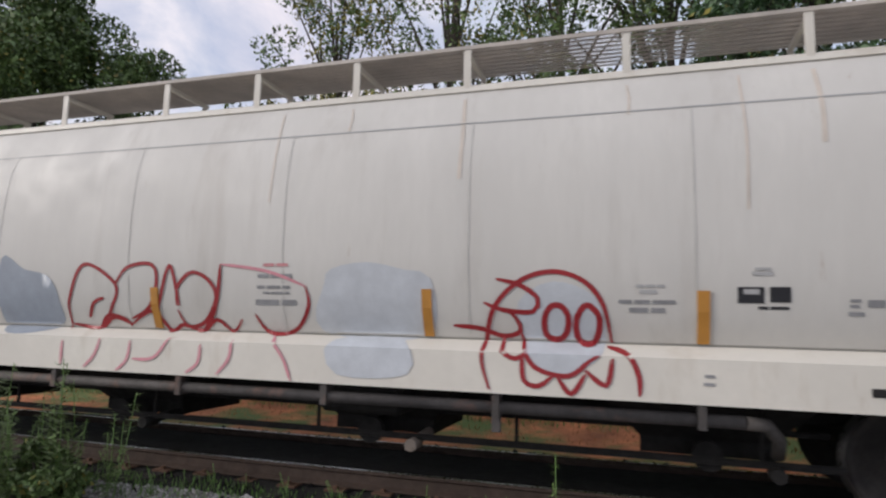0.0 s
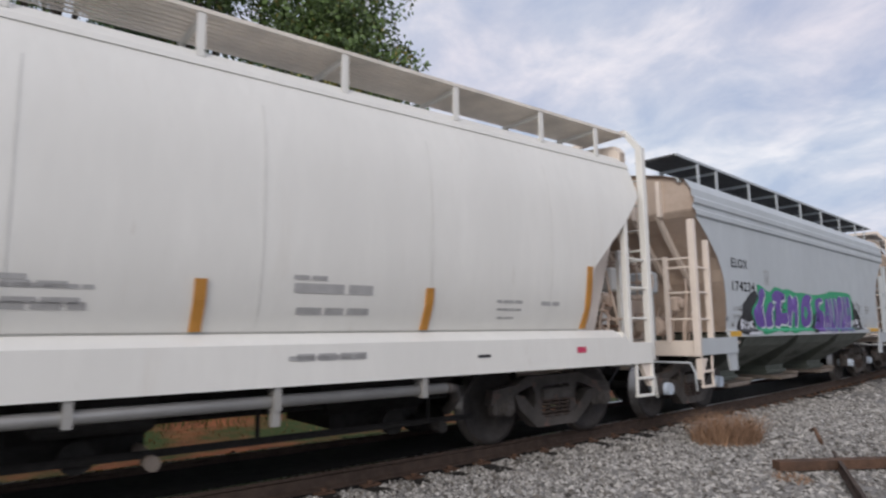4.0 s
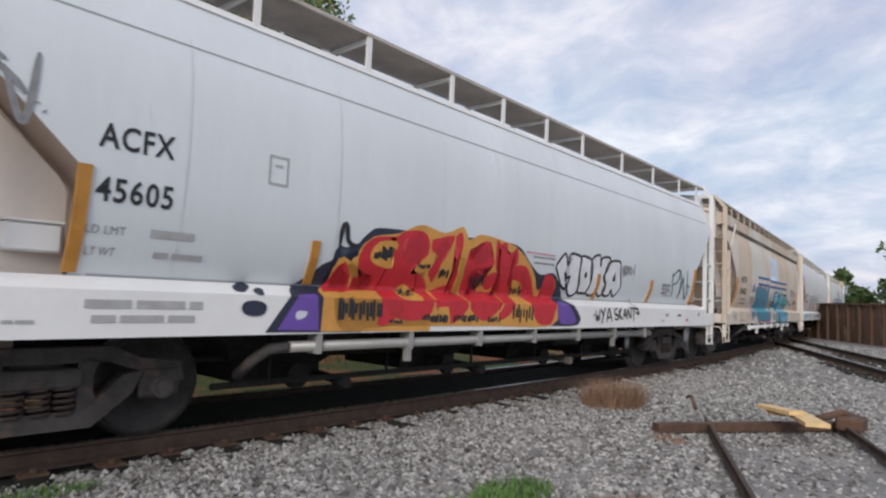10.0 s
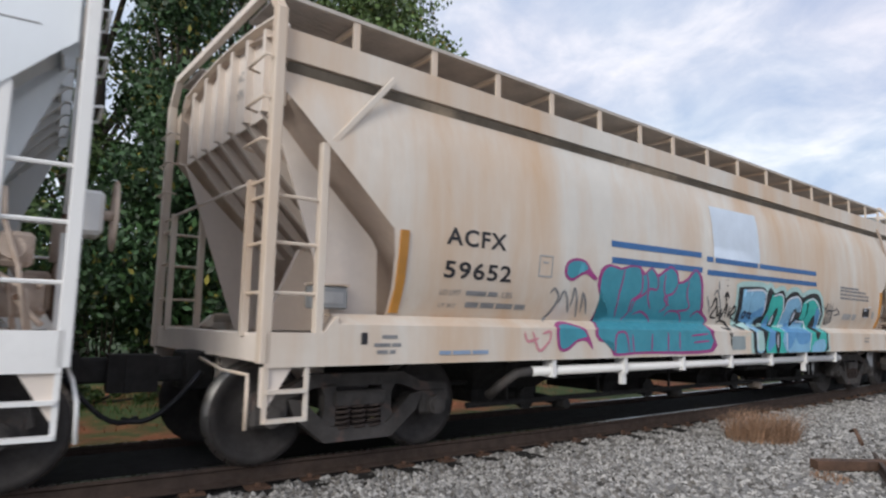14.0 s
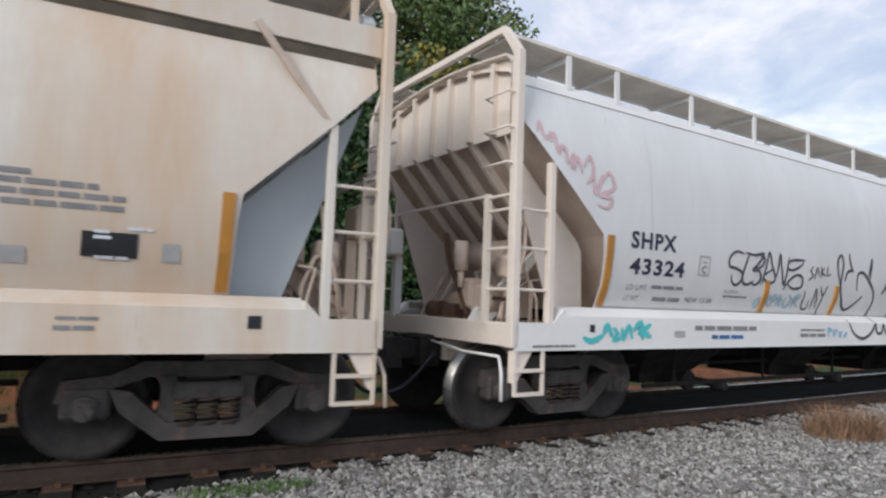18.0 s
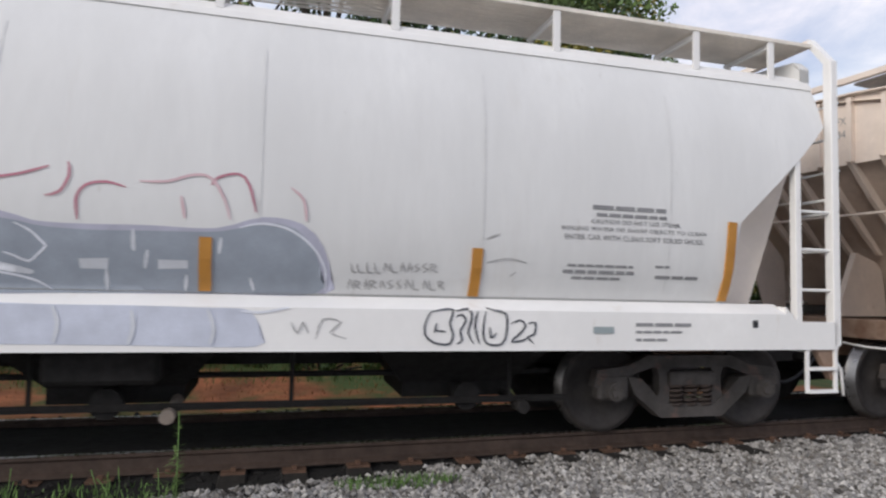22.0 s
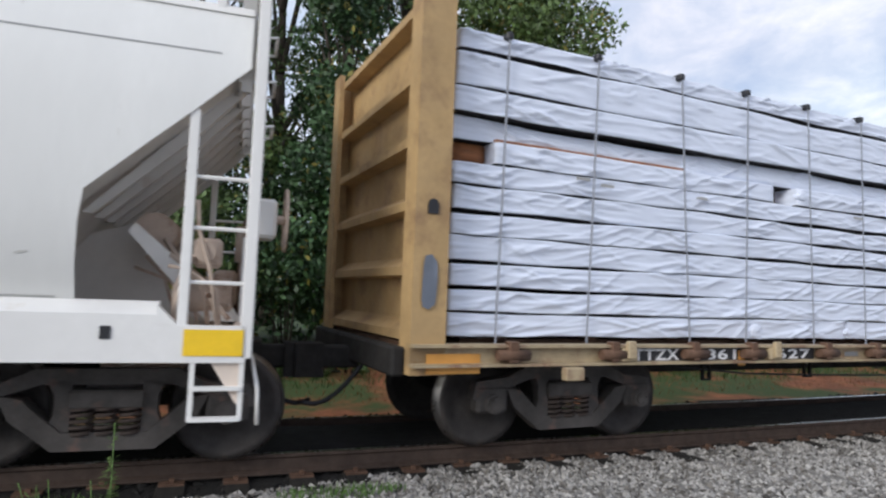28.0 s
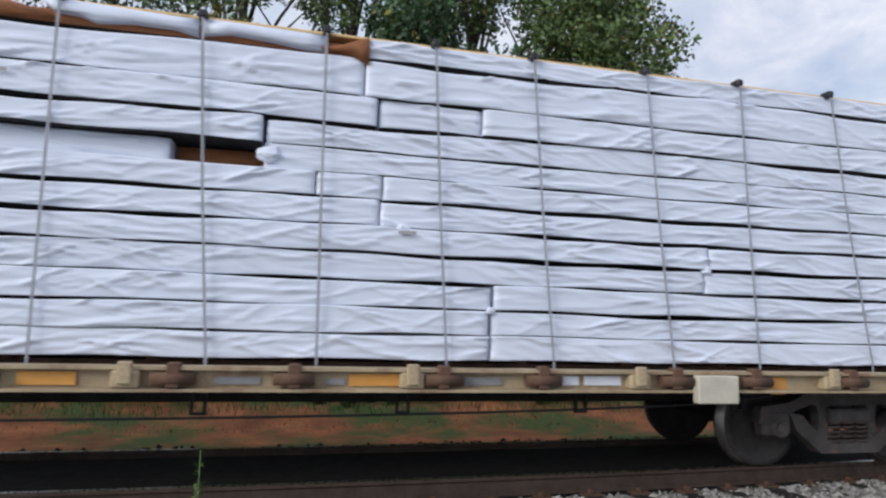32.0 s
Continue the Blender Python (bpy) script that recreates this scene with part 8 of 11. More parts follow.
strokes("E", "blue", 0.075, 1,
        [(56.88, 2.28), (57.06, 2.28)],
        [(57.12, 2.28), (58.42, 2.29)],
        [(58.48, 2.29), (60.64, 2.31)],
        [(56.89, 2.09), (60.64, 2.12)], name="stripe")
strokes("E", "blue", 0.075, 1,
        [(54.68, 2.29), (56.74, 2.32)],
        [(54.69, 2.09), (56.76, 2.11)], name="stripe")
patch("E", "magenta", 1, [(54.46, 1.77), (54.49, 1.96), (54.66, 2.04), (54.89, 2.01), (55.08, 2.06), (55.27, 2.07), (55.39, 1.98), (55.53, 2.07), (55.67, 1.98), (55.78, 2.03), (55.96, 2.11), (56.14, 2.04), (56.19, 1.91), (56.39, 1.98), (56.56, 2.11), (56.76, 2.02), (56.84, 1.73), (56.88, 1.54), (57.12, 1.41), (57, 1.27), (57, 0.97), (55.28, 0.96), (54.7, 0.95), (54.67, 1.09), (54.44, 1.12), (54.37, 1.24), (54.53, 1.35), (54.71, 1.44), (54.55, 1.62)], True, "paint_patch")
patch("E", "teal", 2, [(54.51, 1.77), (54.54, 1.93), (54.67, 2.01), (54.88, 1.98), (55.07, 2.03), (55.26, 2.03), (55.36, 1.94), (55.53, 2.04), (55.66, 1.94), (55.78, 1.99), (55.97, 2.07), (56.12, 2), (56.16, 1.88), (56.4, 1.94), (56.56, 2.07), (56.7, 2), (56.78, 1.72), (56.81, 1.53), (57.06, 1.39), (56.93, 1.25), (56.93, 1.01), (55.28, 0.99), (54.74, 0.98), (54.7, 1.11), (54.47, 1.15), (54.42, 1.24), (54.53, 1.33), (54.77, 1.42), (54.59, 1.63)], True, "paint_patch")
patch("E", "magenta", 1, [(53.85, 1.89), (53.89, 2.01), (54.04, 2.06), (54.21, 2.04), (54.32, 1.94), (54.44, 1.85), (54.38, 1.83), (54.24, 1.89), (54.13, 1.86), (54.02, 1.8), (53.92, 1.81)], True, "paint_patch")
patch("E", "teal", 2, [(53.89, 1.89), (53.92, 1.99), (54.05, 2.03), (54.19, 2.02), (54.26, 1.95), (54.14, 1.9), (54.01, 1.83), (53.93, 1.84)], True, "paint_patch")
patch("E", "magenta", 1, [(53.71, 1.18), (53.72, 1.29), (53.92, 1.34), (54.08, 1.31), (54.2, 1.26), (54.31, 1.09), (54.32, 1.02), (54.21, 1.12), (54.05, 1.11), (53.9, 1.02), (53.77, 1.01), (53.72, 1.08)], True, "paint_patch")
patch("E", "teal", 2, [(53.75, 1.18), (53.76, 1.27), (53.89, 1.31), (54.04, 1.29), (54.16, 1.24), (54.22, 1.17), (54.05, 1.14), (53.89, 1.05), (53.79, 1.04), (53.76, 1.09)], True, "paint_patch")
strokes("E", "magenta", 0.026, 3,
        [(54.96, 2.01), (54.92, 1.83), (54.88, 1.63), (54.91, 1.41)],
        [(55.28, 2.02), (55.34, 1.89), (55.33, 1.72), (55.15, 1.61), (55.16, 1.48), (55.06, 1.38)],
        [(55.41, 2), (55.47, 1.76), (55.22, 1.62), (55.21, 1.48)],
        [(55.59, 2.01), (55.68, 1.91), (55.68, 1.78), (55.52, 1.78), (55.49, 1.66), (55.59, 1.53)],
        [(55.84, 1.99), (55.84, 1.78), (55.95, 1.65), (55.91, 1.54), (55.82, 1.5)],
        [(56.16, 1.89), (56.07, 1.76), (55.86, 1.68), (56, 1.58)],
        [(56.42, 1.93), (56.4, 1.74), (56.49, 1.56), (56.21, 1.52)],
        [(55.27, 1.45), (55.41, 1.49), (55.59, 1.43), (55.68, 1.36)],
        [(55.97, 1.44), (56.04, 1.51), (56.28, 1.5), (56.42, 1.37)],
        [(56.61, 1.45), (56.75, 1.53), (56.96, 1.46)],
        [(54.74, 0.97), (54.76, 1.18), (54.85, 1.23), (54.97, 1.2), (55.02, 0.98)],
        [(55.09, 1.2), (55.11, 0.98)],
        [(55.49, 0.99), (55.51, 1.21)],
        [(55.86, 0.98), (55.87, 1.23)],
        [(56.14, 1), (56.14, 1.24)],
        [(56.43, 1.19), (56.87, 1.22)],
        [(56.49, 1.1), (56.9, 1.12)])
strokes("E", "ink", 0.03, 2,
        [(53.66, 1.64), (53.72, 1.7), (53.8, 1.6), (53.73, 1.43), (53.61, 1.33)],
        [(53.82, 1.54), (53.89, 1.68), (54.03, 1.44)],
        [(54.04, 1.5), (54.06, 1.72), (54.19, 1.39)],
        [(54.24, 1.45), (54.21, 1.67), (54.36, 1.43)],
        [(56.94, 1.75), (57.08, 1.51)],
        [(57.11, 1.76), (57.22, 1.84), (57.36, 1.56)],
        [(57.23, 1.99), (57.26, 1.84)])
strokes("E", "pink", 0.03, 2,
        [(53.21, 1.22), (53.25, 1.12), (53.42, 1.15)],
        [(53.33, 1.22), (53.43, 1.02), (53.58, 1.12)],
        [(53.48, 1.2), (53.61, 1.22), (53.58, 1.09)])
strokes("E", "black", 0.035, 2,
        [(57.09, 1.58), (57.18, 1.74), (57.23, 1.62), (57.15, 1.47), (57.32, 1.45)],
        [(57.25, 1.62), (57.35, 1.47), (57.39, 1.59)],
        [(57.39, 1.59), (57.44, 1.43), (57.52, 1.67), (57.56, 1.47)],
        [(57.61, 1.63), (57.65, 1.48), (57.74, 1.64), (57.82, 1.56), (57.71, 1.48), (57.84, 1.44)],
        [(57.47, 2.02), (57.48, 2.01)],
        [(57.48, 1.94), (57.48, 1.92)],
        [(57.43, 1.75), (57.48, 1.83), (57.57, 1.75)],
        [(57.48, 1.83), (57.49, 1.69)],
        [(57.36, 1.37), (57.46, 1.41), (57.66, 1.37), (57.57, 1.29), (57.4, 1.31)],
        [(57.49, 1.28), (57.53, 1.18), (57.59, 1.28)],
        [(57.53, 1.18), (57.52, 1.04)])
bars("E", "plate_grey", 1, (57.55, 0.99, 57.95, 1.19), name="plate")
strokes("E", "soft_black", 0.024, 2,
        [(61.03, 1.75), (61.09, 1.71), (61.14, 1.67), (61.17, 1.75), (61.19, 1.82)],
        [(61.19, 1.82), (61.18, 1.63), (61.19, 1.47), (61.25, 1.42), (61.25, 1.58), (61.25, 1.80)],
        [(61.25, 1.80), (61.25, 1.58), (61.27, 1.45), (61.33, 1.41), (61.34, 1.59), (61.33, 1.82)],
        [(61.33, 1.82), (61.33, 1.59), (61.36, 1.45), (61.41, 1.46), (61.42, 1.64), (61.42, 1.80)],
        [(61.42, 1.78), (61.44, 1.54), (61.49, 1.45), (61.53, 1.55)],
        [(61.14, 1.63), (61.28, 1.67), (61.43, 1.67), (61.63, 1.70)],
        [(61.58, 1.74), (61.77, 1.63), (61.53, 1.59)], label="looped dark scrawl")
bars("E", "ink", 1, (61.74, 2.10, 62.66, 2.15), (61.74, 2.04, 63.06, 2.09), (61.74, 1.97, 63.23, 2.02), (61.75, 1.90, 63.23, 1.95))
bars("E", "faint", 1, (61.97, 1.50, 62.66, 1.65))
bars("E", "black", 2, (62.98, 1.56, 63.33, 1.79))
bars("E", "faint", 1, (63.49, 1.55, 63.61, 1.73))
bars("E", "black", 1, (64.11, 1.09, 64.21, 1.22))
bars("E", "ink", 1, (62.87, 1.15, 63.16, 1.18), (62.86, 1.08, 63.1, 1.12))
patch("C", "green_fill", 2, [(24.58, 2.11), (24.77, 2.10), (24.99, 2.03), (25.18, 2.01), (25.38, 2.10), (25.59, 2.10), (25.82, 2.07), (26.11, 2.09), (26.50, 2.04), (26.93, 2.05), (27.40, 2.03), (27.83, 2.04), (28.30, 2.08), (28.72, 2.14), (29.28, 2.15), (29.77, 2.15), (30.24, 2.10), (30.30, 1.82), (30.18, 1.28), (29.18, 1.27), (28.13, 1.28), (27.59, 1.26), (27.11, 1.29), (26.53, 1.29), (26.15, 1.25), (25.91, 1.30), (25.63, 1.27), (25.41, 1.31), (25.08, 1.28), (24.81, 1.25), (24.64, 1.25), (24.51, 1.35), (24.30, 1.57), (24.28, 1.64), (24.37, 1.74), (24.53, 1.83), (24.60, 1.93)], True, "paint_patch", "green cloud behind purple letters")
patch("C", "purple", 3, [(24.73, 2.05), (24.86, 2.04), (24.91, 1.94), (24.82, 1.83), (24.75, 1.71), (24.79, 1.59), (24.86, 1.47), (24.85, 1.37), (24.68, 1.36), (24.49, 1.42), (24.35, 1.57), (24.36, 1.66), (24.49, 1.75), (24.65, 1.88), (24.61, 1.96)], True, "paint_patch")
patch("C", "purple", 3, [(24.87, 1.59), (24.96, 1.70), (25.09, 1.81), (25.24, 1.82), (25.31, 1.74), (25.19, 1.65), (25.20, 1.52), (25.24, 1.40), (25.02, 1.35), (24.89, 1.39), (24.85, 1.47)], True, "paint_patch")
patch("C", "purple", 3, [(25.23, 1.95), (25.38, 2.03), (25.59, 2.05), (25.88, 1.99), (25.88, 1.87), (25.68, 1.83), (25.66, 1.63), (25.94, 1.64), (26.02, 1.50), (25.90, 1.40), (25.67, 1.42), (25.52, 1.36), (25.31, 1.40), (25.40, 1.57), (25.41, 1.81), (25.26, 1.84)], False, "paint_patch")
patch("C", "purple", 3, [(25.99, 1.40), (25.98, 1.64), (26.03, 1.93), (26.18, 1.99), (26.31, 1.90), (26.47, 1.99), (26.57, 1.89), (26.54, 1.66), (26.53, 1.39), (26.38, 1.37), (26.34, 1.63), (26.28, 1.70), (26.19, 1.55), (26.17, 1.38)], False, "paint_patch")
patch("C", "purple", 3, [(26.73, 1.47), (26.75, 1.78), (26.93, 1.97), (27.16, 2.02), (27.32, 2.01), (27.44, 1.95), (27.30, 1.86), (27.36, 1.59), (27.25, 1.41), (26.95, 1.36)], True, "paint_patch")
patch("C", "purple", 3, [(27.73, 1.95), (28.05, 1.98), (28.12, 1.89), (27.87, 1.85), (27.83, 1.76), (28.08, 1.69), (28.18, 1.52), (28.08, 1.29), (27.97, 1.25), (27.56, 1.26), (27.59, 1.46), (27.73, 1.51), (27.91, 1.46), (27.80, 1.63), (27.63, 1.73), (27.61, 1.86)], True, "paint_patch")
patch("C", "purple", 3, [(28.17, 1.27), (28.22, 1.58), (28.31, 1.97), (28.47, 1.98), (28.57, 1.65), (28.54, 1.26), (28.41, 1.26), (28.46, 1.44), (28.36, 1.44), (28.30, 1.26)], False, "paint_patch")
patch("C", "purple", 3, [(28.58, 1.95), (28.66, 2.01), (28.74, 1.90), (28.77, 1.47), (28.87, 1.45), (28.90, 1.85), (28.86, 1.97), (28.97, 2.01), (29.06, 1.86), (29.05, 1.48), (28.84, 1.26), (28.63, 1.26), (28.61, 1.53)], True, "paint_patch")
patch("C", "purple", 3, [(29.08, 1.26), (29.09, 1.67), (29.14, 1.99), (29.32, 2.06), (29.50, 1.98), (29.49, 1.62), (29.57, 1.49), (29.59, 1.95), (29.56, 2.05), (29.70, 2.06), (29.77, 1.83), (29.74, 1.42), (29.55, 1.25), (29.38, 1.29), (29.36, 1.61), (29.32, 1.74), (29.29, 1.48), (29.30, 1.25)], False, "paint_patch")
patch("C", "purple", 3, [(29.68, 1.25), (29.77, 1.69), (29.86, 2.07), (30.05, 2.05), (30.14, 1.70), (30.08, 1.25), (29.94, 1.25), (30.00, 1.46), (29.90, 1.46), (29.81, 1.25)], False, "paint_patch")
patch("C", "green_fill", 4, [(26.89, 1.60), (26.93, 1.76), (27.04, 1.78), (27.10, 1.63), (27.02, 1.50)], False, "paint_patch")
patch("C", "green_fill", 4, [(28.36, 1.61), (28.41, 1.75), (28.45, 1.60)], False, "paint_patch")
patch("C", "green_fill", 4, [(29.90, 1.80), (29.99, 1.80), (29.98, 1.63), (29.89, 1.63)], False, "paint_patch")
strokes("C", "white_line", 0.034, 5,
        [(24.86, 2.04), (24.91, 1.94), (24.82, 1.83), (24.75, 1.71), (24.79, 1.59), (24.86, 1.47), (24.85, 1.37), (24.68, 1.36)],
        [(25.24, 1.82), (25.31, 1.74), (25.19, 1.65), (25.20, 1.52), (25.24, 1.40), (25.02, 1.35), (24.89, 1.39)],
        [(25.88, 1.99), (25.88, 1.87), (25.68, 1.83), (25.66, 1.63)],
        [(25.94, 1.64), (26.02, 1.50), (25.90, 1.40), (25.67, 1.42), (25.52, 1.36), (25.31, 1.40)],
        [(25.41, 1.81), (25.26, 1.84)],
        [(26.18, 1.99), (26.31, 1.90)],
        [(26.47, 1.99), (26.57, 1.89), (26.54, 1.66), (26.53, 1.39), (26.38, 1.37)], label="white highlights on the purple letters")
strokes("C", "white_line", 0.034, 5,
        [(26.28, 1.70), (26.19, 1.55), (26.17, 1.38), (25.99, 1.40)],
        [(27.32, 2.01), (27.44, 1.95), (27.30, 1.86), (27.36, 1.59), (27.25, 1.41), (26.95, 1.36)],
        [(28.05, 1.98), (28.12, 1.89), (27.87, 1.85), (27.83, 1.76)],
        [(28.08, 1.69), (28.18, 1.52), (28.08, 1.29), (27.97, 1.25), (27.56, 1.26)],
        [(28.47, 1.98), (28.57, 1.65), (28.54, 1.26), (28.41, 1.26)],
        [(28.46, 1.44), (28.36, 1.44), (28.30, 1.26), (28.17, 1.27)],
        [(28.66, 2.01), (28.74, 1.90), (28.77, 1.47)])
strokes("C", "white_line", 0.034, 5,
        [(28.97, 2.01), (29.06, 1.86), (29.05, 1.48), (28.84, 1.26), (28.63, 1.26)],
        [(29.32, 2.06), (29.50, 1.98), (29.49, 1.62), (29.57, 1.49)],
        [(29.70, 2.06), (29.77, 1.83), (29.74, 1.42), (29.55, 1.25), (29.38, 1.29)],
        [(29.32, 1.74), (29.29, 1.48), (29.30, 1.25), (29.08, 1.26)],
        [(30.05, 2.05), (30.14, 1.70), (30.08, 1.25), (29.94, 1.25)],
        [(30.00, 1.46), (29.90, 1.46), (29.81, 1.25), (29.68, 1.25)])
patch("C", "black", 4, [(25.75, 1.71), (25.87, 1.71), (25.84, 1.67), (25.76, 1.67)], False, "paint_patch")
patch("C", "black", 4, [(27.28, 1.27), (27.41, 1.47), (27.43, 1.6), (27.51, 1.65), (27.56, 1.59), (27.51, 1.47), (27.55, 1.36), (27.54, 1.27)], True, "paint_patch")
patch("C", "black", 5, [(27.79, 1.5), (27.89, 1.52), (27.85, 1.47)], False, "paint_patch")
strokes("C", "white_line", 0.05, 5,
        [(23.81, 1.5), (23.81, 1.35)],
        [(23.81, 1.5), (23.89, 1.49), (23.82, 1.44), (23.92, 1.4), (23.81, 1.34)],
        [(23.97, 1.5), (23.99, 1.35), (24.05, 1.36)],
        [(24.09, 1.46), (24.08, 1.39), (24.14, 1.36), (24.17, 1.43), (24.09, 1.46)],
        [(24.21, 1.48), (24.23, 1.36)],
        [(24.31, 1.49), (24.23, 1.42), (24.34, 1.36)],
        [(24.39, 1.35), (24.4, 1.34)], label="white block letters")
strokes("C", "white_line", 0.04, 5,
        [(23.94, 1.31), (24.23, 1.32)],
        [(23.95, 1.27), (24.47, 1.28)])
patch("C", "black", 1, [(30.05, 1.97), (30.14, 2.04), (30.22, 2.04), (30.29, 1.95), (30.42, 1.94), (30.5, 1.86), (30.54, 1.78), (30.66, 1.77), (30.76, 1.71), (30.81, 1.59), (30.89, 1.48), (31, 1.45), (31.1, 1.35), (31.01, 1.31), (30.07, 1.28)], False, "paint_patch")
strokes("C", "white_line", 0.05, 3,
        [(30.2, 1.48), (30.19, 1.41), (30.25, 1.4), (30.29, 1.47), (30.2, 1.48)],
        [(30.35, 1.41), (30.36, 1.51), (30.44, 1.41)],
        [(30.35, 1.45), (30.42, 1.46)],
        [(30.5, 1.42), (30.49, 1.53), (30.57, 1.5), (30.51, 1.46), (30.59, 1.42)],
        [(30.66, 1.54), (30.63, 1.48), (30.7, 1.44)],
        [(30.64, 1.49), (30.75, 1.51)],
        [(30.65, 1.43), (30.78, 1.45)], label="white block letters")
strokes("C", "white_line", 0.035, 3,
        [(30.39, 1.33), (30.61, 1.34)],
        [(30.62, 1.36), (30.83, 1.38)])
strokes("C", "ink", 0.035, 2,
        [(30.64, 1.85), (30.68, 1.98), (30.73, 1.83)],
        [(30.65, 1.89), (30.72, 1.89)],
        [(30.8, 1.91), (30.81, 1.73), (30.89, 1.79), (30.87, 1.89), (30.8, 1.91)],
        [(31.1, 1.86), (30.99, 1.85), (30.97, 1.71), (31.07, 1.65)],
        [(31.04, 1.6), (31.05, 1.58)], label="black handwritten letters")
patch("D", "red_fill", 3, [(38.28, 1.5), (38.37, 1.6), (38.4, 1.52), (38.49, 1.49), (38.49, 1.33), (38.29, 1.33)], True, "paint_patch")
patch("D", "red_fill", 3, [(38.57, 1.6), (38.58, 1.72), (38.65, 1.83), (38.79, 1.9), (39.04, 1.92), (39.11, 1.97), (39.25, 2.01), (39.44, 2.02), (39.55, 1.94), (39.57, 1.8), (39.52, 1.69), (39.38, 1.6), (39.5, 1.55), (39.62, 1.47), (39.69, 1.36), (39.67, 1.23), (39.62, 1.12), (39.49, 1.05), (39.24, 1.04), (39.07, 1.07), (38.96, 1), (38.81, 1), (38.88, 1.27), (38.91, 1.34), (38.58, 1.35), (38.58, 1.47), (38.86, 1.49), (38.68, 1.52), (38.6, 1.54)], True, "paint_patch")
patch("D", "red_fill", 3, [(39.6, 1.94), (39.71, 1.97), (39.97, 2.03), (39.95, 1.91), (39.86, 1.75), (39.75, 1.58), (39.74, 1.46), (39.66, 1.53), (39.62, 1.59), (39.73, 1.79), (39.62, 1.81)], True, "paint_patch")
patch("D", "red_fill", 3, [(40, 2.01), (40.12, 2.07), (40.15, 1.91), (40.1, 1.79), (40.14, 1.52), (40.1, 1.37), (40.23, 1.35), (40.29, 1.23), (40.26, 1.16), (40.11, 1.06), (39.96, 1), (39.92, 1.2), (39.7, 1.18), (39.7, 1.34), (39.79, 1.39), (39.93, 1.43), (40.05, 1.49), (40.05, 1.67)], True, "paint_patch")
patch("D", "red_fill", 3, [(40.29, 1.89), (40.37, 1.82), (40.47, 1.98), (40.69, 2.02), (40.71, 1.86), (40.8, 1.81), (40.81, 1.73), (40.62, 1.69), (40.39, 1.65), (40.34, 1.56), (40.4, 1.44), (40.52, 1.38), (40.69, 1.4), (40.84, 1.39), (40.98, 1.43), (40.99, 1.3), (40.94, 1.2), (40.77, 1.09), (40.59, 1.03), (40.46, 1.08), (40.33, 1.17), (40.32, 1.26), (40.29, 1.35), (40.26, 1.44), (40.24, 1.59), (40.26, 1.74)], True, "paint_patch")
patch("D", "red_fill", 3, [(40.68, 1.58), (40.84, 1.65), (40.96, 1.61), (40.97, 1.53), (40.83, 1.42), (40.71, 1.45)], True, "paint_patch")
patch("D", "red_fill", 3, [(40.81, 2.06), (40.91, 2.01), (41.04, 2.05), (41.09, 1.89), (41.23, 1.97), (41.29, 1.99), (41.34, 1.8), (41.18, 1.69), (41.29, 1.76), (41.54, 1.77), (41.69, 1.64), (41.94, 1.38), (42.07, 1.41), (42.04, 1.61), (42.14, 1.7), (42.3, 1.65), (42.44, 1.43), (42.29, 1.17), (42.17, 0.99), (41.83, 1), (41.67, 1.21), (41.58, 1.45), (41.46, 1.55), (41.28, 1.57), (41.19, 1.5), (41.34, 1.41), (41.27, 1.24), (41.14, 1.11), (40.95, 1.04), (40.91, 1.08), (41.02, 1.25), (41.04, 1.4), (41.01, 1.56), (40.86, 1.7)], True, "paint_patch")
patch("D", "orange_fill", 4, [(38.71, 1.71), (38.76, 1.81), (38.86, 1.86), (39.05, 1.87), (39.07, 1.79), (38.97, 1.77), (38.99, 1.72), (39.04, 1.71), (39.04, 1.6), (38.96, 1.58), (38.8, 1.61), (38.74, 1.64)], True, "paint_patch")
patch("D", "orange_fill", 4, [(39.17, 1.32), (39.23, 1.4), (39.3, 1.43), (39.41, 1.38), (39.52, 1.33), (39.49, 1.26), (39.22, 1.26)], True, "paint_patch")
patch("D", "orange_fill", 4, [(39.38, 1.59), (39.44, 1.66), (39.56, 1.76), (39.73, 1.78), (39.64, 1.64), (39.49, 1.56)], True, "paint_patch")
patch("D", "yellow_tag", 5, [(40.12, 1.74), (40.2, 1.76), (40.24, 1.56), (40.23, 1.38), (40.16, 1.39)], False, "paint_patch")
patch("D", "red_deep", 4, [(38.9, 1.27), (39.18, 1.22), (39.14, 1.09), (38.98, 1.1)], True, "paint_patch")
patch("D", "red_deep", 4, [(39.16, 1.9), (39.44, 1.95), (39.51, 1.8), (39.36, 1.65), (39.18, 1.69)], True, "paint_patch")
patch("D", "red_deep", 4, [(39.85, 1.97), (39.89, 1.86), (39.77, 1.7), (39.68, 1.7), (39.72, 1.87)], True, "paint_patch")
patch("D", "red_deep", 4, [(40.4, 1.84), (40.66, 1.95), (40.65, 1.77), (40.45, 1.72)], True, "paint_patch")
patch("D", "red_deep", 4, [(41.38, 1.71), (41.56, 1.65), (41.72, 1.41), (41.54, 1.55)], True, "paint_patch")
strokes("D", "orange_fill", 0.03, 4,
        [(39.66, 1.47), (39.73, 1.36), (39.69, 1.23), (39.64, 1.1)],
        [(40.24, 1.36), (40.31, 1.25), (40.27, 1.14)],
        [(41.02, 1.4), (41.02, 1.3), (40.96, 1.19), (40.85, 1.11)],
        [(38.52, 1.5), (38.54, 1.36)])
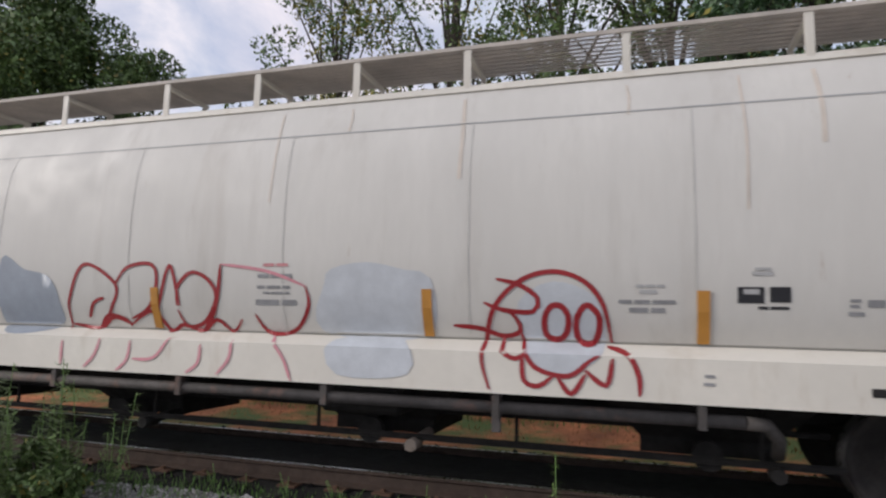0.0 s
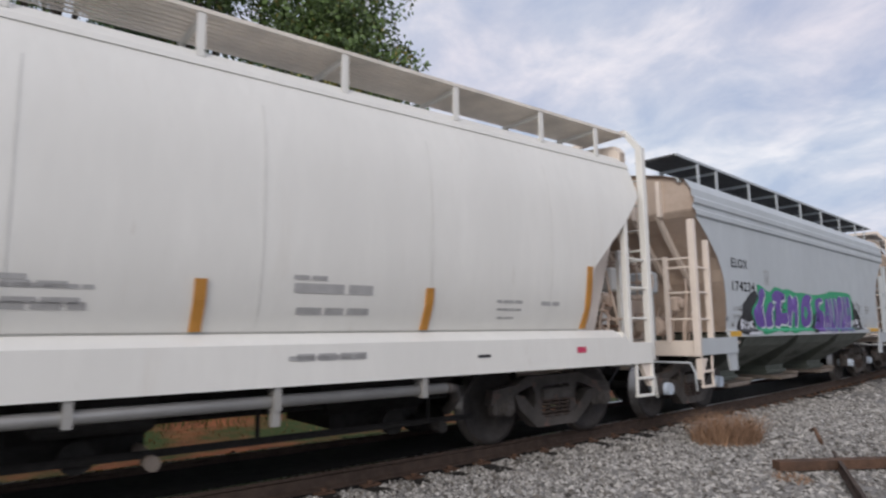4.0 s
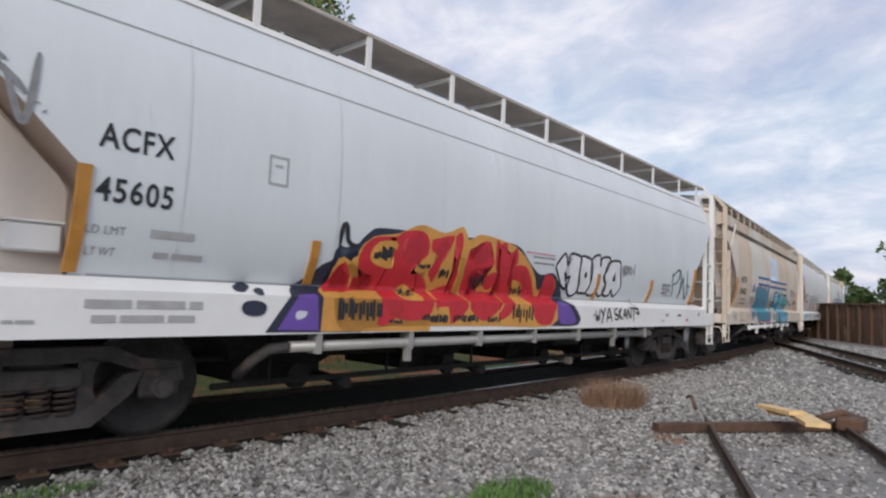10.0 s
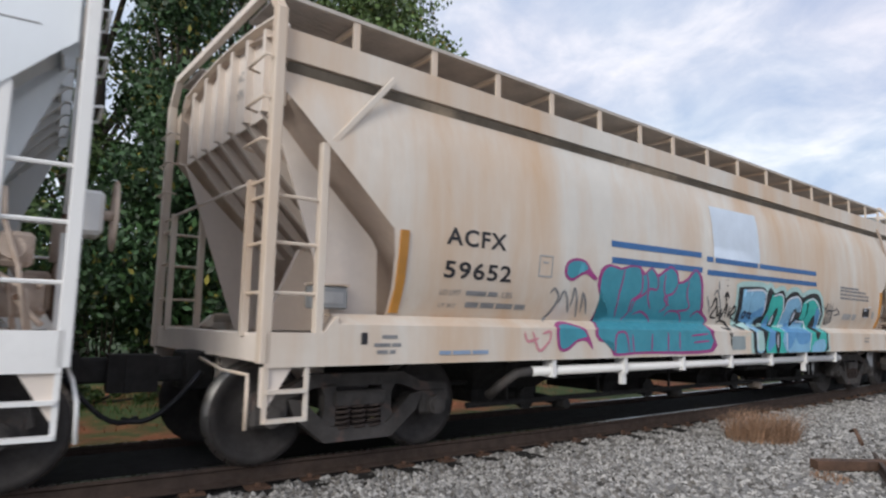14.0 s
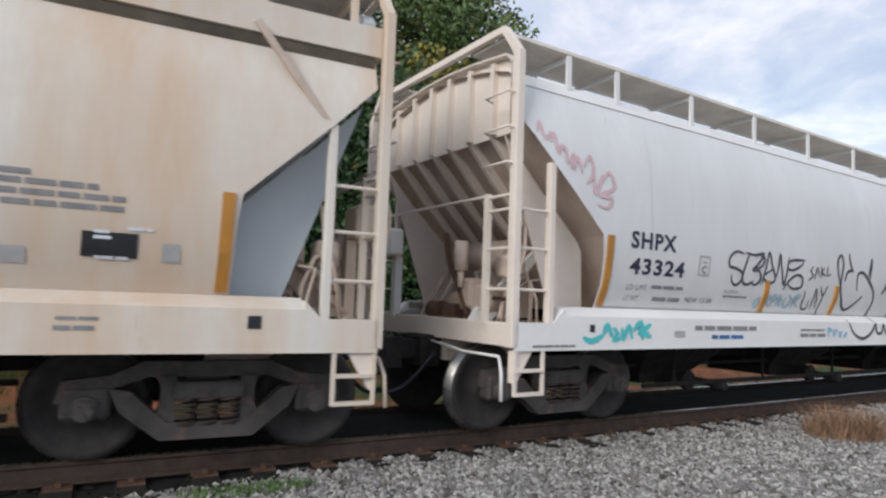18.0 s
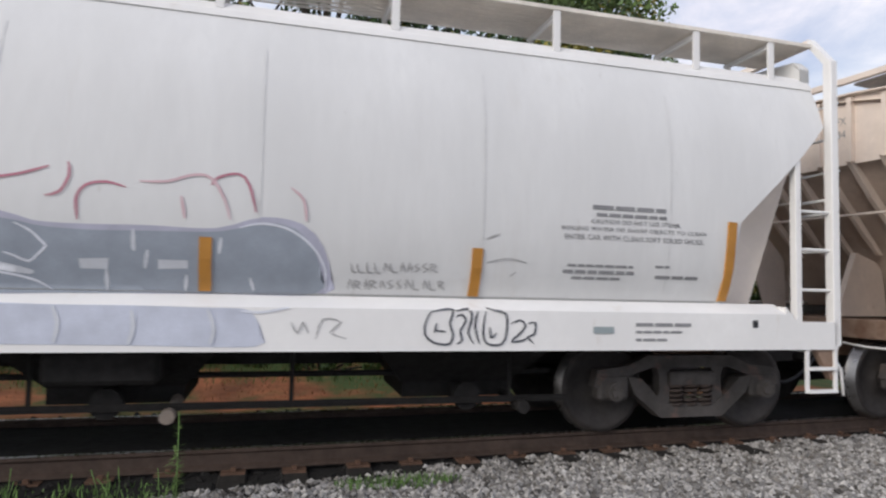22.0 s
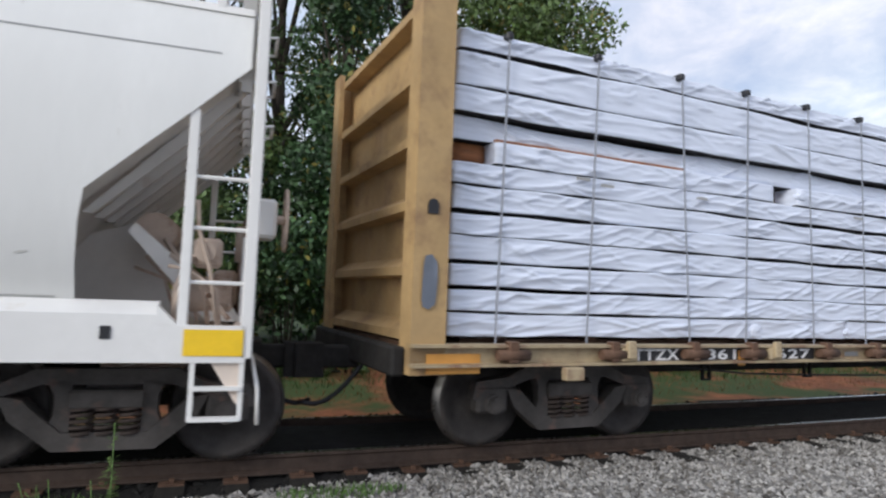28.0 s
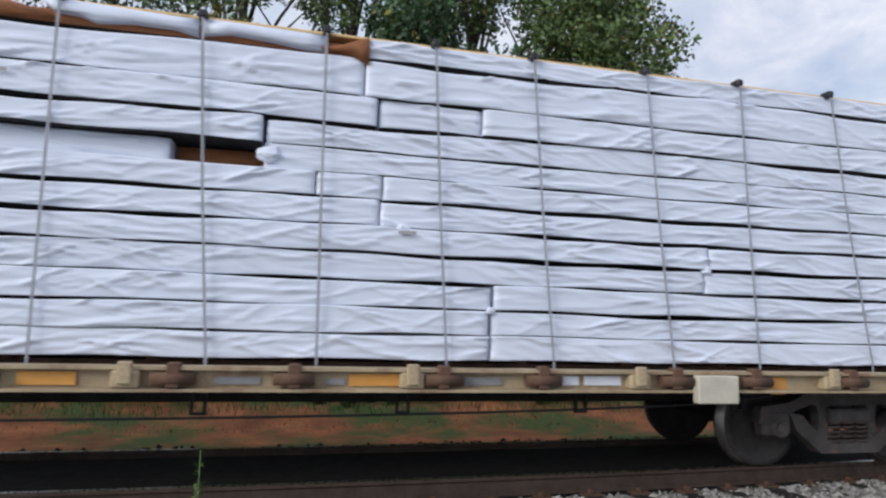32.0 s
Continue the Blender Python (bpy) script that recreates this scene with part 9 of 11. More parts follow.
strokes("D", "black", 0.034, 6,
        [(38.31, 1.26), (38.31, 1.05)],
        [(38.35, 1.27), (38.35, 1.05)],
        [(38.39, 1.21), (38.39, 1.11)],
        [(38.44, 1.26), (38.44, 1.08)],
        [(38.47, 1.27), (38.48, 1.05)],
        [(38.52, 1.21), (38.51, 1.11)],
        [(38.57, 1.22), (38.57, 1.05)],
        [(38.61, 1.24), (38.61, 1.1)],
        [(38.66, 1.22), (38.67, 1.04)],
        [(38.71, 1.23), (38.71, 1.08)],
        [(38.75, 1.25), (38.75, 1.04)],
        [(38.81, 1.22), (38.81, 1.08)],
        [(38.85, 1.22), (38.85, 1.08)],
        [(38.77, 1.73), (38.77, 1.67)],
        [(38.81, 1.74), (38.8, 1.67)],
        [(38.83, 1.75), (38.83, 1.69)],
        [(38.87, 1.81), (38.87, 1.68)],
        [(38.9, 1.79), (38.9, 1.67)],
        [(38.93, 1.77), (38.93, 1.66)],
        [(38.96, 1.81), (38.96, 1.69)],
        [(38.99, 1.81), (38.99, 1.7)],
        [(39.23, 1.36), (39.2, 1.32)],
        [(39.27, 1.38), (39.24, 1.3)],
        [(39.33, 1.36), (39.3, 1.3)],
        [(39.39, 1.37), (39.35, 1.31)],
        [(39.43, 1.36), (39.4, 1.32)],
        [(39.5, 1.09), (39.49, 1.05)],
        [(39.53, 1.11), (39.52, 1.05)],
        [(39.58, 1.11), (39.57, 1.05)],
        [(39.62, 1.09), (39.62, 1.03)],
        [(39.66, 1.1), (39.65, 1.02)],
        [(39.7, 1.09), (39.69, 1.02)],
        [(39.73, 1.11), (39.72, 1.02)],
        [(39.78, 1.11), (39.77, 1.02)],
        [(39.82, 1.08), (39.81, 1.03)],
        [(39.85, 1.11), (39.84, 1.01)],
        [(39.89, 1.1), (39.88, 1.02)],
        [(40.03, 1.1), (40.02, 1.02)],
        [(40.09, 1.11), (40.08, 1.04)],
        [(40.14, 1.1), (40.13, 1.05)],
        [(40.19, 1.11), (40.18, 1.03)],
        [(40.23, 1.1), (40.22, 1.02)],
        [(40.29, 1.09), (40.28, 1.03)],
        [(40.32, 1.11), (40.31, 1.02)],
        [(40.37, 1.11), (40.35, 1.04)],
        [(40.41, 1.11), (40.39, 1.04)],
        [(40.46, 1.08), (40.45, 1.02)],
        [(40.41, 1.57), (40.43, 1.46)],
        [(40.47, 1.59), (40.5, 1.41)],
        [(40.52, 1.56), (40.53, 1.47)],
        [(40.57, 1.6), (40.6, 1.45)],
        [(40.64, 1.59), (40.66, 1.47)],
        [(41.33, 1.47), (41.33, 1.37)],
        [(41.39, 1.46), (41.39, 1.39)],
        [(41.44, 1.46), (41.44, 1.39)],
        [(41.49, 1.51), (41.52, 1.39)],
        [(41.56, 1.46), (41.56, 1.37)],
        [(41.24, 1.24), (41.22, 1.06)],
        [(41.3, 1.2), (41.29, 1.08)],
        [(41.35, 1.25), (41.34, 1.08)],
        [(41.4, 1.19), (41.38, 1.01)],
        [(41.47, 1.19), (41.46, 1.08)],
        [(41.54, 1.19), (41.53, 1.02)],
        [(41.61, 1.23), (41.6, 1.07)],
        [(41.69, 1.22), (41.67, 1.04)],
        [(40.7, 1.09), (40.68, 1.02)],
        [(40.75, 1.07), (40.73, 1.02)],
        [(40.79, 1.08), (40.78, 1.02)],
        [(40.85, 1.09), (40.83, 1.03)],
        [(40.92, 1.09), (40.9, 1.02)],
        [(39.73, 1.17), (39.72, 1.16)],
        [(38.99, 1.04), (38.98, 1.03)],
        [(39.01, 1.05), (39, 1.02)],
        [(39.06, 1.04), (39.05, 1.02)],
        [(39.1, 1.04), (39.09, 1.01)],
        [(39.15, 1.05), (39.14, 1.01)],
        [(39.46, 1.66), (39.45, 1.62)],
        [(39.49, 1.65), (39.49, 1.61)],
        [(39.53, 1.66), (39.52, 1.61)],
        [(39.58, 1.66), (39.57, 1.62)],
        [(39.61, 1.67), (39.6, 1.62)],
        [(39.82, 1.61), (39.82, 1.52)],
        [(39.85, 1.63), (39.85, 1.54)],
        [(39.89, 1.61), (39.89, 1.55)],
        [(39.94, 1.62), (39.95, 1.53)], name="dash", label="short black dashes in the letters")
strokes("D", "black", 0.05, 3,
        [(38.3, 1.75), (38.3, 1.89), (38.32, 1.97), (38.36, 1.96), (38.38, 1.85), (38.43, 1.79), (38.53, 1.78)])
patch("D", "purple", 2, [(42.36, 1.26), (42.64, 1.29), (42.9, 1.02), (42.44, 1)], True, "paint_patch")
patch("D", "fresh_white", 2, [(42.71, 1.5), (42.54, 1.56), (42.43, 1.67), (42.36, 1.76), (42.32, 1.83), (42.5, 2.01), (42.57, 2), (42.64, 1.85), (42.67, 1.99), (42.75, 2.04), (43.02, 2), (43.02, 1.83), (43.04, 1.64), (43.09, 1.48), (42.95, 1.4), (42.82, 1.45), (42.73, 1.57), (42.76, 1.7), (42.68, 1.67), (42.59, 1.75), (42.65, 1.62)], True, "paint_patch")
loops("D", "black", 0.04, 3, [(42.71, 1.5), (42.54, 1.56), (42.43, 1.67), (42.36, 1.76), (42.32, 1.83), (42.5, 2.01), (42.57, 2), (42.64, 1.85), (42.67, 1.99), (42.75, 2.04), (43.02, 2), (43.02, 1.83), (43.04, 1.64), (43.09, 1.48), (42.95, 1.4), (42.82, 1.45), (42.73, 1.57), (42.76, 1.7), (42.68, 1.67), (42.59, 1.75), (42.65, 1.62)])
patch("D", "fresh_white", 2, [(43.02, 1.98), (43.2, 2.02), (43.37, 1.97), (43.44, 1.79), (43.43, 1.62), (43.37, 1.47), (43.24, 1.46), (43.1, 1.5)], True, "paint_patch")
loops("D", "black", 0.04, 3, [(43.02, 1.98), (43.2, 2.02), (43.37, 1.97), (43.44, 1.79), (43.43, 1.62), (43.37, 1.47), (43.24, 1.46), (43.1, 1.5)])
patch("D", "fresh_white", 2, [(43.37, 1.98), (43.62, 2.08), (43.68, 1.9), (43.71, 2.04), (43.99, 2.06), (43.95, 1.88), (43.83, 1.74), (43.96, 1.61), (43.97, 1.48), (43.85, 1.42), (43.7, 1.5), (43.59, 1.43), (43.4, 1.46), (43.43, 1.62)], True, "paint_patch")
loops("D", "black", 0.04, 3, [(43.37, 1.98), (43.62, 2.08), (43.68, 1.9), (43.71, 2.04), (43.99, 2.06), (43.95, 1.88), (43.83, 1.74), (43.96, 1.61), (43.97, 1.48), (43.85, 1.42), (43.7, 1.5), (43.59, 1.43), (43.4, 1.46), (43.43, 1.62)])
patch("D", "fresh_white", 2, [(43.97, 1.98), (44.36, 2.03), (44.42, 1.88), (44.51, 1.63), (44.46, 1.49), (44.35, 1.44), (44.2, 1.55), (44.2, 1.45), (44.02, 1.44), (43.95, 1.51), (43.95, 1.65), (43.86, 1.74)], True, "paint_patch")
loops("D", "black", 0.04, 3, [(43.97, 1.98), (44.36, 2.03), (44.42, 1.88), (44.51, 1.63), (44.46, 1.49), (44.35, 1.44), (44.2, 1.55), (44.2, 1.45), (44.02, 1.44), (43.95, 1.51), (43.95, 1.65), (43.86, 1.74)])
patch("D", "black", 3, [(43.2, 1.71), (43.2, 1.77), (43.25, 1.79), (43.28, 1.72), (43.23, 1.69)], True, "paint_patch")
patch("D", "black", 3, [(44.16, 1.69), (44.23, 1.84), (44.29, 1.69)], False, "paint_patch")
patch("D", "faint", 1, [(44.47, 1.91), (44.55, 1.98), (44.74, 1.97), (44.8, 1.86), (44.58, 1.81)], True, "paint_patch")
strokes("D", "ink", 0.03, 3,
        [(44.53, 1.95), (44.57, 1.79)],
        [(44.53, 1.95), (44.62, 1.95), (44.56, 1.88), (44.65, 1.85), (44.57, 1.79)],
        [(44.67, 1.97), (44.69, 1.81)],
        [(44.67, 1.97), (44.75, 1.95), (44.69, 1.89)],
        [(44.78, 1.98), (44.81, 1.83), (44.88, 1.9), (44.78, 1.98)],
        [(44.97, 2.03), (44.96, 1.82)],
        [(44.94, 1.76), (44.95, 1.75)], label="small black tag")
strokes("D", "black", 0.034, 3,
        [(43.45, 1.12), (43.49, 1.12)],
        [(43.52, 1.2), (43.57, 1.02), (43.59, 1.13), (43.64, 1.03), (43.67, 1.23)],
        [(43.7, 1.22), (43.79, 1.13)],
        [(43.85, 1.24), (43.79, 1.11), (43.74, 0.98)],
        [(43.91, 1), (43.99, 1.23), (44.11, 1.01)],
        [(43.94, 1.08), (44.05, 1.09)],
        [(44.3, 1.24), (44.19, 1.21), (44.22, 1.14), (44.33, 1.12), (44.3, 1.05), (44.19, 1.07)],
        [(44.36, 1.24), (44.39, 1.05)],
        [(44.46, 1.25), (44.39, 1.14), (44.5, 1.05)],
        [(44.54, 1.06), (44.59, 1.23), (44.67, 1.06)],
        [(44.55, 1.12), (44.65, 1.13)],
        [(44.71, 1.06), (44.7, 1.23), (44.83, 1.07), (44.83, 1.25)],
        [(44.76, 1.26), (45.14, 1.24)],
        [(44.94, 1.25), (44.95, 1.02)],
        [(45.08, 1.41), (45.04, 1.32), (45.17, 1.15), (45.01, 1.19)], label="black handwritten tag on the sill")
strokes("D", "tag_green", 0.038, 2,
        [(46.76, 1.98), (46.91, 1.5)],
        [(46.78, 1.9), (47.08, 2.05), (47.16, 1.95), (47.03, 1.78), (46.85, 1.76)],
        [(47.15, 2.06), (47.25, 1.9), (47.26, 1.47)],
        [(47.26, 1.47), (47.36, 1.91), (47.43, 1.72), (47.71, 1.48), (47.54, 2.07)],
        [(47.64, 1.76), (47.79, 1.73)], label="dark green spray-painted tag")
loops("E", "halo", 0.16, 0, [(57.86, 1.85), (57.91, 1.93), (58.64, 1.96), (58.73, 1.84), (58.74, 1.49), (58.62, 1.14), (58.62, 0.93), (58.24, 0.93), (58.21, 1.31), (57.9, 1.3)])
loops("E", "halo", 0.16, 0, [(58.8, 1.93), (58.93, 1.94), (59.03, 1.88), (59.41, 1.88), (59.39, 0.9), (58.34, 0.93), (58.56, 1.31)])
loops("E", "halo", 0.16, 0, [(59.35, 1.68), (59.49, 1.85), (59.69, 1.94), (59.9, 1.94), (60.09, 1.86), (60.4, 1.94), (60.76, 1.93), (60.99, 1.67), (61.06, 1.3), (61.01, 1.06), (60.94, 0.91), (59.35, 0.92)])
patch("E", "black", 1, [(57.86, 1.85), (57.91, 1.93), (58.64, 1.96), (58.73, 1.84), (58.74, 1.49), (58.62, 1.14), (58.62, 0.93), (58.24, 0.93), (58.21, 1.31), (57.9, 1.3)], True, "paint_patch")
patch("E", "black", 1, [(58.8, 1.93), (58.93, 1.94), (59.03, 1.88), (59.41, 1.88), (59.39, 0.9), (58.34, 0.93), (58.56, 1.31)], True, "paint_patch")
patch("E", "black", 1, [(59.35, 1.68), (59.49, 1.85), (59.69, 1.94), (59.9, 1.94), (60.09, 1.86), (60.4, 1.94), (60.76, 1.93), (60.99, 1.67), (61.06, 1.3), (61.01, 1.06), (60.94, 0.91), (59.35, 0.92)], True, "paint_patch")
patch("E", "sky_fill", 3, [(57.98, 1.85), (58.03, 1.9), (58.64, 1.92), (58.69, 1.87), (58.7, 1.51), (58.47, 1.48), (58.5, 1.31), (58.56, 0.97), (58.32, 0.95), (58.28, 1.41), (58.01, 1.42)], True, "paint_patch")
patch("E", "turq", 3, [(58.63, 0.94), (58.75, 1.31), (58.94, 1.84), (59.05, 1.83), (59.36, 1.81), (59.34, 0.93)], True, "paint_patch")
patch("E", "sky_fill", 3, [(59.4, 1.45), (59.45, 1.71), (59.64, 1.85), (59.85, 1.86), (60.07, 1.79), (60.07, 1.6), (59.83, 1.57), (59.92, 1.4), (60.29, 1.45), (60.36, 1.34), (60.26, 1.1), (60.2, 0.92), (59.37, 0.94)], True, "paint_patch")
patch("E", "turq", 4, [(60.14, 1.77), (60.41, 1.86), (60.71, 1.83), (60.91, 1.62), (60.97, 1.3), (60.89, 0.94), (60.24, 0.92), (60.32, 1.15), (60.38, 1.32), (60.35, 1.45), (60.1, 1.48), (60.1, 1.58)], True, "paint_patch")
patch("E", "sky_deep", 4, [(58.01, 1.56), (58.33, 1.55), (58.68, 1.66), (58.7, 1.51), (58.47, 1.48), (58.32, 1.4), (58.02, 1.42)], True, "paint_patch")
patch("E", "sky_deep", 4, [(58.67, 0.96), (58.77, 1.31), (58.89, 1.53), (59.02, 1.31), (58.95, 1.09)], True, "paint_patch")
patch("E", "sky_deep", 4, [(59.4, 1.31), (59.75, 1.4), (59.64, 1.12), (59.39, 0.98)], True, "paint_patch")
patch("E", "sky_deep", 4, [(59.7, 1.3), (60.24, 1.3), (60.23, 1.1), (59.79, 1.07)], True, "paint_patch")
patch("E", "halo", 5, [(58.31, 1.25), (58.51, 1.27), (58.55, 0.99), (58.33, 0.97)], True, "paint_patch")
patch("E", "sky_fill", 5, [(59.2, 1.12), (59.33, 1.31), (59.33, 0.94)], True, "paint_patch")
patch("E", "sky_fill", 5, [(60.45, 1.1), (60.88, 1.14), (60.87, 0.95), (60.31, 0.92)], True, "paint_patch")
patch("E", "sky_fill", 5, [(59.45, 1.68), (59.7, 1.81), (59.91, 1.82), (59.71, 1.59)], True, "paint_patch")
patch("E", "sky_deep", 5, [(60.72, 1.72), (60.87, 1.59), (60.94, 1.32), (60.78, 1.36), (60.67, 1.56)], True, "paint_patch")
patch("E", "black", 6, [(58.99, 1.36), (59.07, 1.6), (59.12, 1.65), (59.17, 1.63), (59.19, 1.36)], True, "paint_patch")
patch("E", "black", 6, [(58.94, 1.24), (59.11, 1.26), (59.07, 0.96), (58.96, 0.94)], True, "paint_patch")
patch("E", "black", 6, [(59.74, 1.46), (59.74, 1.59), (59.84, 1.68), (59.9, 1.6), (60.06, 1.6), (60.09, 1.48), (59.95, 1.48), (59.86, 1.37), (59.78, 1.37)], True, "paint_patch")
patch("E", "black", 6, [(60.56, 1.39), (60.59, 1.54), (60.68, 1.55), (60.79, 1.38), (60.67, 1.2), (60.57, 1.14), (60.51, 1.24)], True, "paint_patch")
patch("E", "black", 6, [(58.5, 1.43), (58.65, 1.44), (58.56, 1.14)], True, "paint_patch")
patch("E", "silver", 7, [(59.02, 1.38), (59.04, 1.51), (59.08, 1.53), (59.1, 1.38)], True, "paint_patch")
patch("E", "silver", 7, [(58.98, 1.13), (59.02, 1.22), (59.04, 1.21), (59.01, 0.99)], True, "paint_patch")
patch("E", "silver", 7, [(59.78, 1.45), (59.77, 1.57), (59.83, 1.61), (59.85, 1.5), (59.81, 1.43)], True, "paint_patch")
strokes("E", "white_line", 0.03, 6,
        [(58.05, 1.88), (58.67, 1.89), (58.7, 1.52)],
        [(58.97, 1.84), (59.35, 1.8), (59.34, 0.94)],
        [(59.41, 1.59), (59.49, 1.77), (59.67, 1.84), (59.9, 1.86), (60.06, 1.75), (60.06, 1.62)],
        [(60.19, 1.77), (60.53, 1.85), (60.85, 1.67), (60.96, 1.3)],
        [(59.96, 1.44), (60.31, 1.44), (60.34, 1.33), (60.22, 0.95)],
        [(58.31, 1.37), (58.33, 0.98)], label="pale edges of the turquoise letters")
strokes("E", "navy", 0.035, 7,
        [(58.06, 1.56), (58.05, 1.5), (58.09, 1.46), (58.14, 1.5), (58.1, 1.56), (58.06, 1.56)],
        [(58.16, 1.54), (58.27, 1.55)],
        [(58.2, 1.54), (58.22, 1.46)],
        [(58.33, 1.55), (58.28, 1.52), (58.29, 1.47), (58.35, 1.47)])
strokes("F", "soft_black", 0.026, 2,
        [(71.6, 1.83), (71.71, 1.9), (71.63, 1.97), (71.7, 2.03)],
        [(71.75, 1.84), (71.81, 2.02), (71.88, 1.88)],
        [(71.92, 2.04), (71.94, 1.88)],
        [(72.01, 2.03), (71.94, 1.96), (72.06, 1.91)],
        [(72.1, 2.06), (72.09, 1.92), (72.19, 1.95)],
        [(71.56, 1.69), (71.58, 1.45), (71.73, 1.44), (71.71, 1.55)],
        [(71.81, 1.43), (71.85, 1.72), (71.94, 1.45)],
        [(71.96, 1.77), (72.04, 1.63), (72.15, 1.78)],
        [(72.05, 1.63), (72.03, 1.35)], label="thin black scrawl")
lettering("F", "SHPX", "navy", 1, 67.93, 2.01, 68.69, 0.19, 0.03, 0.0, "lettering")
lettering("F", "43324", "navy", 1, 67.94, 1.73, 68.87, 0.18, 0.03, 0.0, "lettering")
boxed("F", "faint", 69.13, 1.77, 69.34, 2.01)
lettering("F", "LD LMT", "ink", 1, 67.94, 1.56, 68.26, 0.06)
lettering("F", "LT WT", "ink", 1, 67.95, 1.44, 68.18, 0.06)
lettering("F", "NEW 12-00", "ink", 1, 69.0, 1.45, 69.51, 0.06, 0.01)
lettering("F", "CAUTION", "ink", 1, 69.69, 1.585, 69.98, 0.04)
lettering("F", "C", "ink", 1, 69.19, 1.80, 69.28, 0.09, 0.03)
bars("F", "ink", 1, (68.34, 1.58, 68.89, 1.63), (68.42, 1.44, 68.9, 1.50), (69.71, 1.53, 70.24, 1.56), (66.57, 0.95, 67.13, 0.98))
bars("F", "ink", 1, (69.04, 1.12, 70.29, 1.19))
bars("F", "blue", 1, (69.36, 1.02, 70.04, 1.08))
bars("F", "black", 1, (67.33, 1.09, 67.4, 1.19))
bars("F", "faint", 1, (68.67, 1.04, 68.86, 1.13))
strokes("F", "old_pink", 0.04, 2,
        [(66.59, 3.06), (66.64, 3.18), (66.69, 3.01), (66.78, 3.1)],
        [(66.76, 2.98), (66.82, 3.09), (66.86, 2.89), (66.91, 2.99)],
        [(66.86, 2.87), (66.95, 2.97), (66.98, 2.8), (67.07, 2.91), (67.02, 2.74)],
        [(67.06, 2.73), (67.11, 2.89), (67.18, 2.72)],
        [(67.2, 2.79), (67.3, 2.92), (67.34, 2.75), (67.24, 2.62)],
        [(67.34, 2.73), (67.37, 2.53), (67.47, 2.75)],
        [(67.41, 2.6), (67.56, 2.78), (67.65, 2.63), (67.43, 2.52), (67.61, 2.51), (67.54, 2.4), (67.39, 2.42)], label="pink scrawled tag along the slope")
strokes("F", "aqua", 0.06, 2,
        [(67.23, 1.05), (67.35, 1.01), (67.52, 1.07)],
        [(67.52, 1.07), (67.58, 1.18), (67.65, 1.05)],
        [(67.67, 1.15), (67.73, 1.09), (67.67, 1.02), (67.78, 1.04)],
        [(67.8, 1.15), (67.82, 1.03), (67.91, 1.17), (67.96, 1.03)],
        [(67.98, 1.12), (68.1, 1.21), (68.13, 1.02)],
        [(68.05, 1.08), (68.26, 1.19)],
        [(68.05, 1.14), (68.27, 1.05)], label="turquoise tag on the sill")
strokes("F", "soft_black", 0.036, 2,
        [(70.02, 2.09), (69.86, 2.11), (69.73, 2.03), (69.73, 1.92), (69.87, 1.90), (70.01, 1.85), (70.01, 1.75), (69.90, 1.69), (69.81, 1.74), (69.80, 1.82)],
        [(70.14, 2.11), (70.09, 2.00), (70.03, 1.85), (70.05, 1.73), (70.16, 1.71), (70.28, 1.76)],
        [(70.05, 2.11), (70.26, 2.09), (70.46, 2.12), (70.33, 1.97), (70.23, 1.90), (70.39, 1.89), (70.43, 1.78), (70.32, 1.71), (70.20, 1.75)],
        [(70.32, 2.12), (70.48, 2.06), (70.42, 1.95), (70.27, 1.92)],
        [(70.46, 1.72), (70.53, 1.96), (70.58, 2.15), (70.67, 1.97), (70.77, 1.80), (70.64, 1.75), (70.49, 1.83), (70.72, 1.95)],
        [(70.77, 1.80), (70.82, 2.00), (70.84, 2.15), (70.89, 1.98), (70.99, 1.74), (71.04, 1.99), (71.06, 2.12)],
        [(71.46, 2.10), (71.24, 2.09), (71.08, 2.06), (71.04, 1.97), (71.18, 1.95), (71.39, 2.03), (71.43, 2.10)],
        [(70.99, 1.67), (71.12, 1.81), (71.30, 1.89), (71.44, 1.85), (71.43, 1.73), (71.22, 1.70), (71.08, 1.76)], label="black scrawled letters")
strokes("F", "worn_aqua", 0.05, 1,
        [(70.47, 1.55), (70.42, 1.48), (70.45, 1.43), (70.53, 1.46), (70.50, 1.57)],
        [(70.58, 1.44), (70.61, 1.59), (70.66, 1.44)],
        [(70.68, 1.44), (70.69, 1.57), (70.76, 1.55), (70.70, 1.51), (70.78, 1.44)],
        [(70.81, 1.44), (70.81, 1.59), (70.90, 1.56), (70.83, 1.51)],
        [(70.95, 1.45), (70.94, 1.59), (71.03, 1.54), (70.96, 1.50), (71.06, 1.45)],
        [(71.11, 1.58), (71.10, 1.47), (71.22, 1.45), (71.25, 1.56), (71.16, 1.61)],
        [(71.32, 1.42), (71.34, 1.59), (71.46, 1.61), (71.38, 1.52), (71.48, 1.45)], label="faded blue-green tag")
